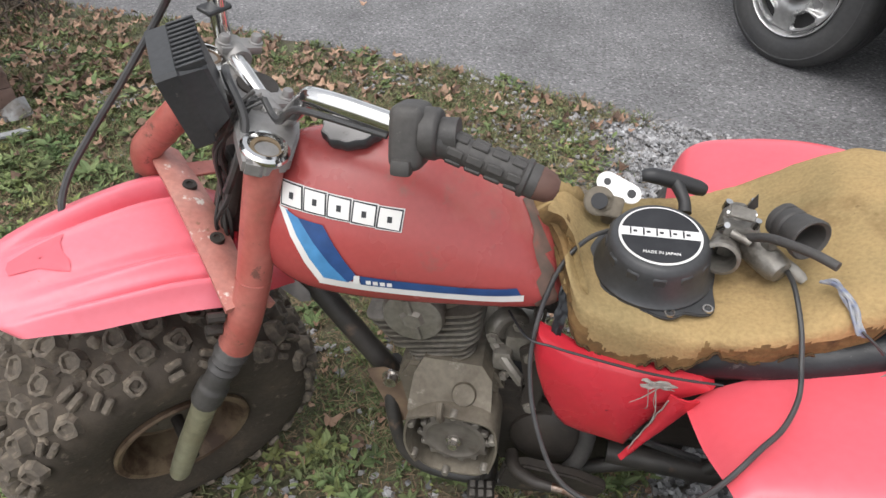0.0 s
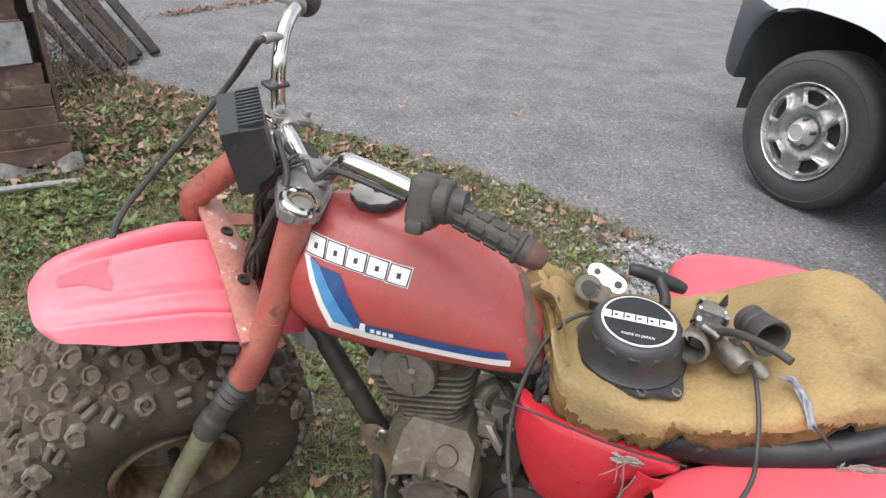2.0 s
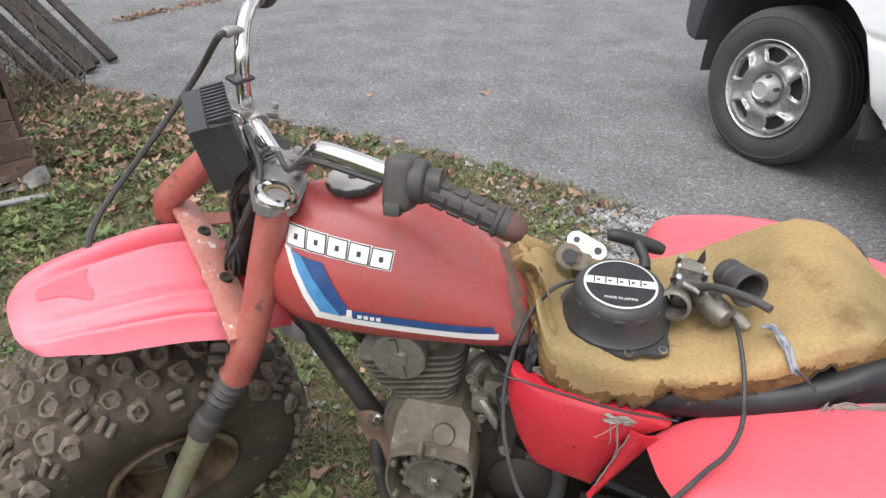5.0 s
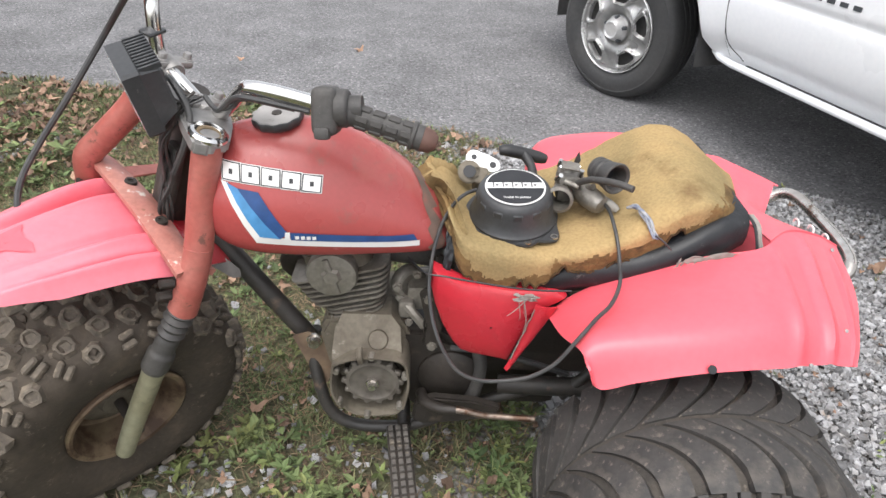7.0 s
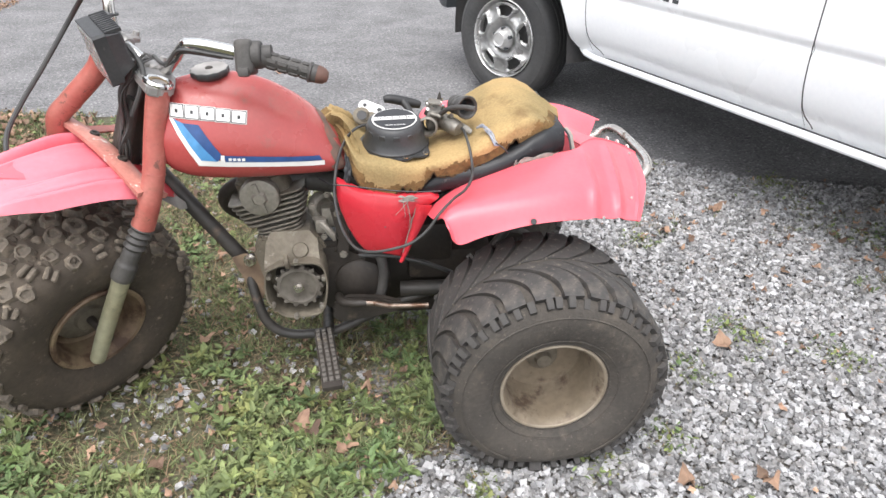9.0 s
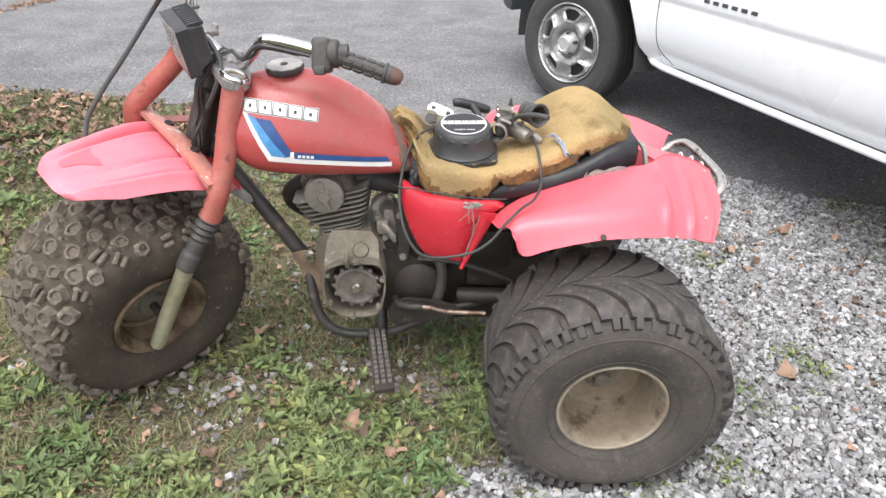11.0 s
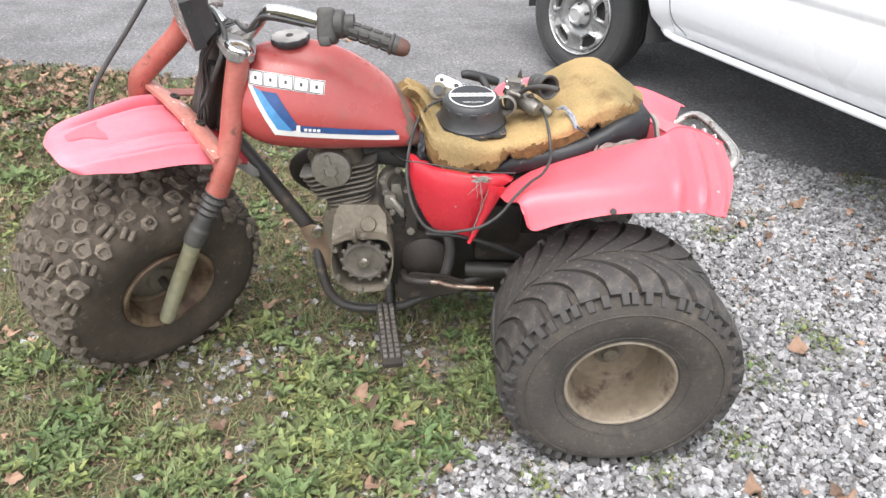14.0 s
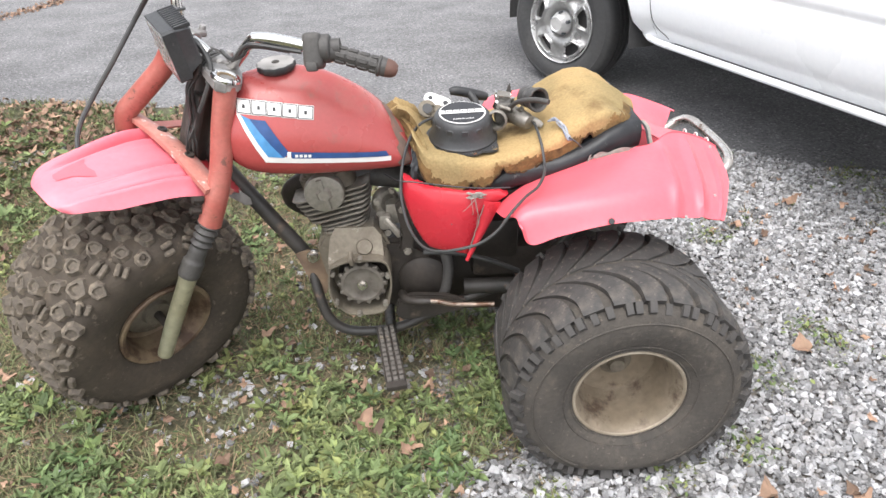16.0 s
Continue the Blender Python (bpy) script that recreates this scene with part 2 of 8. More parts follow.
PLYWOOD = mat("stained_plywood", (0.145, 0.092, 0.075), (0.095, 0.062, 0.052), 9, 0.75, bump=0.4, fine=40, dirt=(0.3, 0.25, 0.215), dirt_at=0.56, dirt_scale=13, dirt_soft=0.16, objrand=0.3, spots=(18, 0.05, 0.035, 0.03, 0.6, 0.08))
GREY_SHEET = mat("dusty_grey_sheet", (0.2, 0.2, 0.2), (0.13, 0.125, 0.12), 14, 0.45, bump=0.2, dirt=(0.1, 0.085, 0.07), dirt_at=0.5, dirt_scale=14)
SHEET = mat("pale_plastic_sheet", (0.36, 0.365, 0.37), (0.26, 0.26, 0.26), 14, 0.4, bump=0.15, dirt=(0.16, 0.14, 0.12), dirt_at=0.55, dirt_scale=14)
TWIG = mat("dry_twigs", (0.075, 0.055, 0.042), (0.14, 0.11, 0.08), 14, 0.8, bump=0.2)
CABLE = mat("cable_sheath", (0.03, 0.03, 0.031), (0.05, 0.048, 0.046), 20, 0.5, bump=0.1)
BRAID = mat("braided_cord", (0.34, 0.34, 0.34), (0.15, 0.17, 0.25), 120, 0.7, bump=0.4, fine=240)
GLASS_D = mat("tinted_window", (0.02, 0.022, 0.024), (0.025, 0.026, 0.028), 3, 0.08, bump=0.0, rough_var=0.02)


# ground: soil, worn grass soil and fine gravel, zone by zone
def ground_material():
    m = bpy.data.materials.new("soil_and_gravel")
    m.use_nodes = True
    nt = m.node_tree
    N, L = nt.nodes, nt.links
    b = N["Principled BSDF"]
    tc = N.new("ShaderNodeTexCoord")
    n = N.new("ShaderNodeTexNoise")
    n.inputs["Scale"].default_value, n.inputs["Detail"].default_value = 7, 9
    L.new(tc.outputs["Object"], n.inputs["Vector"])
    v = N.new("ShaderNodeTexVoronoi")
    v.inputs["Scale"].default_value = 75
    L.new(tc.outputs["Object"], v.inputs["Vector"])
    soil = N.new("ShaderNodeValToRGB")
    e = soil.color_ramp.elements
    e[0].position, e[0].color = 0.32, (0.07, 0.06, 0.04, 1)
    e[1].position, e[1].color = 0.7, (0.16, 0.125, 0.09, 1)
    k = e.new(0.5)
    k.color = (0.1, 0.1, 0.055, 1)
    L.new(n.outputs["Fac"], soil.inputs["Fac"])
    grav = N.new("ShaderNodeValToRGB")
    e = grav.color_ramp.elements
    e[0].position, e[0].color = 0.0, (0.3, 0.295, 0.295, 1)
    e[1].position, e[1].color = 0.75, (0.12, 0.106, 0.092, 1)
    L.new(v.outputs["Distance"], grav.inputs["Fac"])
    sep = N.new("ShaderNodeSeparateXYZ")
    L.new(tc.outputs["Object"], sep.inputs["Vector"])
    wob = N.new("ShaderNodeMath")
    wob.operation = "MULTIPLY_ADD"
    wob.inputs[1].default_value, wob.inputs[2].default_value = 0.9, -0.45
    L.new(n.outputs["Fac"], wob.inputs[0])
    sx = N.new("ShaderNodeMath")
    L.new(sep.outputs["X"], sx.inputs[0])
    L.new(wob.outputs[0], sx.inputs[1])
    mr = N.new("ShaderNodeMapRange")
    mr.inputs["From Min"].default_value, mr.inputs["From Max"].default_value = 0.62, 0.78
    L.new(sx.outputs[0], mr.inputs["Value"])
    mx = N.new("ShaderNodeMix")
    mx.data_type = "RGBA"
    L.new(mr.outputs["Result"], mx.inputs["Factor"])
    L.new(soil.outputs["Color"], mx.inputs["A"])
    L.new(grav.outputs["Color"], mx.inputs["B"])
    L.new(mx.outputs["Result"], b.inputs["Base Color"])
    b.inputs["Roughness"].default_value = 0.95
    bp = N.new("ShaderNodeBump")
    bp.inputs["Strength"].default_value, bp.inputs["Distance"].default_value = 0.7, 0.01
    L.new(v.outputs["Distance"], bp.inputs["Height"])
    L.new(bp.outputs["Normal"], b.inputs["Normal"])
    return m




def asphalt_material():
    """Bound stone chips: each chip its own grey, with dark binder and pale worn spots."""
    m = bpy.data.materials.new("asphalt")
    m.use_nodes = True
    N, L = m.node_tree.nodes, m.node_tree.links
    b = N["Principled BSDF"]
    tc = N.new("ShaderNodeTexCoord")
    v = N.new("ShaderNodeTexVoronoi")
    v.inputs["Scale"].default_value = 125
    L.new(tc.outputs["Object"], v.inputs["Vector"])
    sep = N.new("ShaderNodeSeparateColor")
    L.new(v.outputs["Color"], sep.inputs["Color"])
    ramp = N.new("ShaderNodeValToRGB")
    e = ramp.color_ramp.elements
    e[0].position, e[0].color = 0.0, (0.085, 0.083, 0.085, 1)
    e[1].position, e[1].color = 1.0, (0.31, 0.30, 0.30, 1)
    for pos, c in ((0.35, 0.14), (0.75, 0.165), (0.92, 0.195)):
        q = e.new(pos)
        q.color = (c, c * 0.985, c * 1.0, 1)
    L.new(sep.outputs["Red"], ramp.inputs["Fac"])
    n = N.new("ShaderNodeTexNoise")
    n.inputs["Scale"].default_value, n.inputs["Detail"].default_value = 3.0, 10
    L.new(tc.outputs["Object"], n.inputs["Vector"])
    mr = N.new("ShaderNodeMapRange")
    mr.inputs["From Min"].default_value, mr.inputs["From Max"].default_value = 0.3, 0.7
    mr.inputs["To Min"].default_value, mr.inputs["To Max"].default_value = 0.80, 1.2
    L.new(n.outputs["Fac"], mr.inputs["Value"])
    hv = N.new("ShaderNodeHueSaturation")
    L.new(mr.outputs["Result"], hv.inputs["Value"])
    L.new(ramp.outputs["Color"], hv.inputs["Color"])
    L.new(hv.outputs["Color"], b.inputs["Base Color"])
    b.inputs["Roughness"].default_value = 0.9
    bp = N.new("ShaderNodeBump")
    bp.inputs["Strength"].default_value, bp.inputs["Distance"].default_value = 0.8, 0.004
    L.new(v.outputs["Distance"], bp.inputs["Height"])
    L.new(bp.outputs["Normal"], b.inputs["Normal"])
    return m


ASPHALT = asphalt_material()
GROUND = ground_material()

# ---- shape helpers ----
WORLD = {}


def thing(name, label, category, at=(0, 0, 0), group="", kind=""):
    ob = new(name)
    ob.empty_display_size = 0.1
    ob.matrix_basis = Matrix.Translation(at)
    WORLD[ob] = Matrix.Translation(at)
    return tagged(ob, label, category, group, kind)


def finish(bm, name, material, sharp=38, smooth=True):
    bmesh.ops.recalc_face_normals(bm, faces=bm.faces)
    lim = radians(sharp)
    for f in bm.faces:
        f.smooth = smooth
    for e in bm.edges:
        e.smooth = not (len(e.link_faces) == 2 and e.calc_face_angle(0) > lim)
    me = bpy.data.meshes.new(name)
    bm.to_mesh(me)
    bm.free()
    me.materials.append(material)
    return me


def hang(ob, parent, m=None):
    m = m or Matrix.Identity(4)
    ob.matrix_basis = m
    WORLD[ob] = m
    if parent is not None:
        ob.parent = parent
        ob.matrix_parent_inverse = WORLD[parent].inverted()
    return ob


def part(name, bm, material, parent, label="", sharp=38, m=None):
    ob = new(name, finish(bm, name, material, sharp))
    hang(ob, parent, m)
    return tagged(ob, label) if label else ob


def group(name, parent, label=""):
    ob = new(name)
    ob.empty_display_size = 0.05
    hang(ob, parent)
    return tagged(ob, label) if label else ob


def piece(name, me, parent, m):
    return hang(new(name, me), parent, m)


def crv(xs, ys, x):
    """Smooth interpolation through stations."""
    xs = list(xs)
    i = max(0, min(len(xs) - 2, int(np.searchsorted(xs, x)) - 1))
    t = (x - xs[i]) / (xs[i + 1] - xs[i])
    t = max(0.0, min(1.0, t))
    y = ys
    m0 = (y[i + 1] - y[max(i - 1, 0)]) / (xs[i + 1] - xs[max(i - 1, 0)])
    m1 = (y[min(i + 2, len(xs) - 1)] - y[i]) / (xs[min(i + 2, len(xs) - 1)] - xs[i])
    h = xs[i + 1] - xs[i]
    return ((2 * t**3 - 3 * t**2 + 1) * y[i] + (t**3 - 2 * t**2 + t) * h * m0 + (-2 * t**3 + 3 * t**2) * y[i + 1] + (t**3 - t**2) * h * m1)


def spline(pts, n=6):
    """Catmull-Rom points through pts."""
    p = [Vector(q) for q in pts]
    if len(p) < 3:
        return p
    out = []
    for i in range(len(p) - 1):
        a, b, c, d = p[max(i - 1, 0)], p[i], p[i + 1], p[min(i + 2, len(p) - 1)]
        for k in range(n):
            t = k / n
            out.append(0.5 * ((2 * b) + (c - a) * t + (2 * a - 5 * b + 4 * c - d) * t * t + (3 * b - a - 3 * c + d) * t**3))
    out.append(p[-1])
    return out


def skin(bm, rings, cap=True, closed=True):
    vs = [[bm.verts.new(p) for p in r] for r in rings]
    k = len(vs[0])
    for a, b in zip(vs, vs[1:]):
        for i in range(k if closed else k - 1):
            j = (i + 1) % k
            bm.faces.new((a[i], a[j], b[j], b[i]))
    if cap and closed:
        bm.faces.new(list(reversed(vs[0])))
        bm.faces.new(vs[-1])
    return vs


def tube(bm, pts, r, seg=10, n=6, cap=True):
    """A round bar along a smooth line; r: one radius or one for each given point."""
    path = spline(pts, n)
    if isinstance(r, (int, float)):
        rad = [r] * len(path)
    else:
        rad = [float(np.interp(i / (len(path) - 1), np.linspace(0, 1, len(r)), r)) for i in range(len(path))]
    rings = []
    t0 = (path[1] - path[0]).normalized()
    u = t0.orthogonal().normalized()
    for i, p in enumerate(path):
        t = (path[min(i + 1, len(path) - 1)] - path[max(i - 1, 0)]).normalized()
        u = (u - t * u.dot(t)).normalized()
        w = t.cross(u)
        rings.append([p + (u * math.cos(a) + w * math.sin(a)) * rad[i] for a in (2 * math.pi * k / seg for k in range(seg))])
    skin(bm, rings, cap)


def axes(axis):
    a = Vector(axis).normalized()
    u = a.orthogonal().normalized()
    return u, a.cross(u), a


def lathe(bm, profile, centre, axis, seg=48, arc=None, cap=False):
    """Turns (radius, height) pairs about an axis."""
    u, w, a = axes(axis)
    c = Vector(centre)
    rings = [[c + a * h + (u * math.cos(t) + w * math.sin(t)) * r for t in (2 * math.pi * k / seg for k in range(seg))] for r, h in profile]
    skin(bm, rings, cap)


def frame_of(centre, x_axis, z_axis):
    z = Vector(z_axis).normalized()
    x = Vector(x_axis)
    x = (x - z * x.dot(z)).normalized()
    y = z.cross(x)
    return Matrix.Translation(centre) @ Matrix((x, y, z)).transposed().to_4x4()


def box(bm, centre, size, m=None, bevel=0.0, seg=2):
    t = bmesh.new()
    bmesh.ops.create_cube(t, size=1.0)
    bmesh.ops.scale(t, vec=size, verts=t.verts)
    if bevel:
        bmesh.ops.bevel(t, geom=t.edges[:], offset=bevel, segments=seg, profile=0.6, affect="EDGES")
    base = Matrix.Translation(centre) if m is None else m @ Matrix.Translation(centre)
    bmesh.ops.transform(t, matrix=base, verts=t.verts)
    add(bm, t)


def add(bm, t):
    me = bpy.data.meshes.new("join")
    t.to_mesh(me)
    t.free()
    bm.from_mesh(me)
    bpy.data.meshes.remove(me)


def slab(bm, outline, thick, m=None, bevel=0.0):
    """A flat plate: outline in x, y; thickness upwards along z."""
    t = bmesh.new()
    f = t.faces.new([t.verts.new((x, y, 0)) for x, y in outline])
    r = bmesh.ops.extrude_face_region(t, geom=[f])
    bmesh.ops.translate(t, vec=(0, 0, thick), verts=[v for v in r["geom"] if isinstance(v, bmesh.types.BMVert)])
    if bevel:
        bmesh.ops.bevel(t, geom=[e for e in t.edges], offset=bevel, segments=2, affect="EDGES")
    if m is not None:
        bmesh.ops.transform(t, matrix=m, verts=t.verts)
    add(bm, t)


def sheet(bm, fn, nu, nv, thick):
    """A curved sheet with thickness: fn(u, v) for u, v in 0..1; thickness against its normal."""
    g = [[Vector(fn(i / nu, j / nv)) for j in range(nv + 1)] for i in range(nu + 1)]
    nrm = []
    for i in range(nu + 1):
        row = []
        for j in range(nv + 1):
            du = g[min(i + 1, nu)][j] - g[max(i - 1, 0)][j]
            dv = g[i][min(j + 1, nv)] - g[i][max(j - 1, 0)]
            row.append(du.cross(dv).normalized())
        nrm.append(row)
    top = [[bm.verts.new(g[i][j]) for j in range(nv + 1)] for i in range(nu + 1)]
    bot = [[bm.verts.new(g[i][j] - nrm[i][j] * thick) for j in range(nv + 1)] for i in range(nu + 1)]
    for i in range(nu):
        for j in range(nv):
            bm.faces.new((top[i][j], top[i + 1][j], top[i + 1][j + 1], top[i][j + 1]))
            bm.faces.new((bot[i][j], bot[i][j + 1], bot[i + 1][j + 1], bot[i + 1][j]))
    for i in range(nu):
        bm.faces.new((top[i][0], bot[i][0], bot[i + 1][0], top[i + 1][0]))
        bm.faces.new((top[i][nv], top[i + 1][nv], bot[i + 1][nv], bot[i][nv]))
    for j in range(nv):
        bm.faces.new((top[0][j], top[0][j + 1], bot[0][j + 1], bot[0][j]))
        bm.faces.new((top[nu][j], bot[nu][j], bot[nu][j + 1], top[nu][j + 1]))


def circle2(r, n=24, c=(0, 0)):
    return [(c[0] + r * math.cos(2 * math.pi * k / n), c[1] + r * math.sin(2 * math.pi * k / n)) for k in range(n)]


def grid_points(rows, u, v):
    """A smooth surface through a small net of points (rows of equal length)."""
    nr, nc = len(rows), len(rows[0])
    ks = list(range(nc))
    col = [[crv(ks, [rows[r][c][a] for c in range(nc)], v * (nc - 1)) for a in range(3)] for r in range(nr)]
    return [crv(list(range(nr)), [q[a] for q in col], u * (nr - 1)) for a in range(3)]


nrng = np.random.default_rng(7)

# ---- ground ----
ASPHALT_EDGE = ((-30, 4.6), (-8, 2.95), (-2.2, 2.3), (-1.35, 2.17), (-0.1, 1.95), (0.45, 1.78), (1.1, 1.56), (2.07, 1.24), (2.35, 1.02), (3.2, 0.75), (8, -0.9), (30, -8))


def asphalt_y(x):
    xs, ys = zip(*ASPHALT_EDGE)
    return float(np.interp(x, xs, ys))


bm = bmesh.new()
for f in ((-60, 60, -60, 60),):
    bm.faces.new([bm.verts.new((x, y, -0.012)) for x, y in ((f[0], f[2]), (f[1], f[2]), (f[1], f[3]), (f[0], f[3]))])
tagged(part("ground", bm, GROUND, None), "bare soil with thin grass and grey gravel", "ground", kind="structure")

bm = bmesh.new()
xs = [x for x, y in ASPHALT_EDGE]
fine_x = sorted(set([-30, -15, 15, 30] + [round(-8 + 0.05 * k, 2) for k in range(321)]))
top = []
for x in fine_x:
    y = asphalt_y(x) + 0.035 * noise.noise((x * 2.3, 0, 0)) + 0.02 * noise.noise((x * 9, 3, 0))
    top.append((x, y))
va = [bm.verts.new((x, y, -0.012)) for x, y in top]
vb = [bm.verts.new((x, y + 0.03, 0.004)) for x, y in top]
vc = [bm.verts.new((x, 60, 0.004)) for x, y in top]
for i in range(len(top) - 1):
    bm.faces.new((va[i], va[i + 1], vb[i + 1], vb[i]))
    bm.faces.new((vb[i], vb[i + 1], vc[i + 1], vc[i]))
tagged(part("road", bm, ASPHALT, None), "worn grey asphalt driveway with an uneven edge", "driveway", kind="structure")

# ---- the three-wheeler ----
trike = thing("three_wheeler", "red three-wheeled motorcycle with faded fenders and torn seat, partly taken apart", "three-wheeler", (0.6, 0, 0))


def mid(x):
    """The centre line of the machine."""
    return -0.03 + 0.07 * x


# steering head: raked axis, bars turned to the left
RAKE, STEER = radians(20.55), radians(47.96)
STEER_M = Matrix.Translation((0.1978, -0.0181, 0.593)) @ (Matrix.Rotation(STEER, 4, Vector((math.sin(RAKE), 0, math.cos(RAKE)))) @ Matrix.Rotation(RAKE, 4, "Y"))


def st(x, y, z):
    return STEER_M @ Vector((x, y, z))


def sdir(x, y, z):
    return STEER_M.to_3x3() @ Vector((x, y, z))


# front wheel
HUB = (-0.095, -0.026, -0.366)
front_wheel = group("front_wheel", trike)
bm = bmesh.new()
TYRE_F = [(0.092, -0.098), (0.104, -0.110), (0.110, -0.118), (0.128, -0.126), (0.155, -0.135), (0.19, -0.138), (0.218, -0.132), (0.232, -0.116), (0.241, -0.09), (0.2455, -0.05), (0.247, 0)]
TYRE_F = [(r, h * 0.93) for r, h in TYRE_F]
TYRE_F += [(r, -h) for r, h in reversed(TYRE_F[:-1])]
lathe(bm, TYRE_F, st(*HUB), sdir(0, 1, 0), 144)
for v in bm.verts:
    rad = v.co - st(*HUB)
    if rad.length > 0.2:
        v.co += rad.normalized() * (0.0035 * noise.noise(v.co * 38) + 0.002 * noise.noise(v.co * 90))
for v in bm.verts:
    if v.co.z < 0.0:
        v.co.z *= 0.05
part("tyre", bm, TYRE, front_wheel, "muddy balloon tyre", sharp=60)
bm = bmesh.new()
for s in (-1, 1):
    lathe(bm, [(0.110, s * 0.110), (0.111, s * 0.117), (0.107, s * 0.120), (0.100, s * 0.118), (0.096, s * 0.108), (0.091, s * 0.103), (0.088, s * 0.09), (0.086, s * 0.05), (0.080, s * 0.046), (0.074, s * 0.03), (0.05, s * 0.02)], st(*HUB), sdir(0, 1, 0), 48)
part("rim", bm, RIM_RUST, front_wheel, "rusty brown steel rim")
bm = bmesh.new()
lathe(bm, [(0.0, -0.075), (0.03, -0.075), (0.034, -0.066), (0.064, -0.058), (0.071, -0.05), (0.072, -0.03), (0.072, 0.05), (0.03, 0.075), (0.0, 0.075)], st(*HUB), sdir(0, 1, 0), 32)
part("hub", bm, ENGINE, front_wheel, "grimy brake hub")
bm = bmesh.new()
tube(bm, [st(HUB[0], -0.18, HUB[2]), st(HUB[0], 0.14, HUB[2])], 0.010)
part("axle", bm, OILY, front_wheel)

# front tyre knobs: hollow-topped blocks in staggered rows
KN = 0.0168
octo = [(1, 0.55), (0.55, 1), (-0.55, 1), (-1, 0.55), (-1, -0.55), (-0.55, -1), (0.55, -1), (1, -0.55)]
kn = random.Random(3)
knob_mes, twin_mes = [], []
for q in range(6):
    wob = [(a * kn.uniform(0.82, 1.15), b * kn.uniform(0.82, 1.15)) for a, b in octo]
    dep = kn.uniform(0.003, 0.012)
    levels = [(1.28, 0.0), (1.06, 0.009), (1.0, 0.0145), (0.92, 0.0165), (0.66, 0.0165), (0.54, dep)]
    bm = bmesh.new()
    skin(bm, [[(KN * f * a + 0.0012 * kn.uniform(-1, 1), KN * f * b + 0.0012 * kn.uniform(-1, 1), h + (0.0014 * kn.uniform(-1, 1) if h > 0.01 else 0)) for a, b in wob] for f, h in levels], cap=True)
    knob_mes.append(finish(bm, "tread_knob", KNOB, 30))
    bm = bmesh.new()
    for sx in (-0.58, 0.58):
        lean = kn.uniform(-0.25, 0.25)
        box(bm, (0, 0, 0.0075), (0.030 + kn.uniform(-0.004, 0.003), 0.0125, 0.016), Matrix.Translation((0, sx * KN, 0)) @ Matrix.Rotation(lean, 4, "Z"), bevel=0.003, seg=1)
    for v in bm.verts:
        v.co += Vector((kn.uniform(-1, 1), kn.uniform(-1, 1), kn.uniform(-1, 0.5))) * 0.0011
    twin_mes.append(finish(bm, "tread_bar", KNOB, 30))
ROWS_F = [(-0.124, 0.225), (-0.092, 0.2395), (-0.047, 0.245), (0.0, 0.247), (0.047, 0.245), (0.092, 0.2395), (0.124, 0.225)]
NK = 29
for row, (h, r) in enumerate(ROWS_F):
    h *= 0.93
    lean = math.atan2(h, 0.14) * (1.12 if abs(h) > 0.1 else 0.6)
    for k in range(NK):
        a = 2 * math.pi * (k + 0.5 * (row % 2) + kn.uniform(-0.09, 0.09)) / NK
        out = sdir(math.cos(a) * math.cos(lean), math.sin(lean), math.sin(a) * math.cos(lean))
        tang = sdir(-math.sin(a), 0, math.cos(a))
        p = st(HUB[0] + r * math.cos(a), HUB[1] + h + kn.uniform(-0.004, 0.004), HUB[2] + r * math.sin(a))
        if p.z < 0.0:
            continue
        shoulder = row in (0, 6)
        me = kn.choice(twin_mes) if (k % 2 == 0 and shoulder) or (row + 2 * k) % 7 == 0 else kn.choice(knob_mes)
        sc = kn.uniform(0.88, 1.12) * (0.86 if shoulder else 1.0)
        piece("tread_knob", me, front_wheel, frame_of(p - out * 0.002, tang, out) @ Matrix.Rotation(kn.uniform(-0.6, 0.6), 4, "Z") @ Matrix.Diagonal((sc * kn.uniform(0.88, 1.1), sc * kn.uniform(0.88, 1.08), kn.uniform(0.7, 1.15) * (0.8 if shoulder else 1.0), 1)))
# dried mud clods stuck between the knobs
for k in range(70):
    a, h = kn.uniform(1.2, 4.1), kn.uniform(-0.115, 0.09)
    r = float(np.interp(abs(h), [0, 0.05, 0.09, 0.115], [0.249, 0.246, 0.240, 0.230]))
    p = st(HUB[0] + r * math.cos(a), HUB[1] + h, HUB[2] + r * math.sin(a))
    bm = bmesh.new()
    bmesh.ops.create_icosphere(bm, subdivisions=2, radius=1.0)
    for v in bm.verts:
        v.co *= 1 + 0.5 * noise.noise(v.co * 1.7 + Vector((k, 0, 0)))
    sc = kn.uniform(0.004, 0.011) if k else 0.019
    bmesh.ops.transform(bm, matrix=frame_of(p, sdir(0, 1, 0), p - st(*HUB)) @ Matrix.Diagonal((sc * 1.2, sc, sc * 0.7, 1)), verts=bm.verts)
    part("mud_clod", bm, KNOB if k % 2 else TYRE, front_wheel, "dried mud clod")

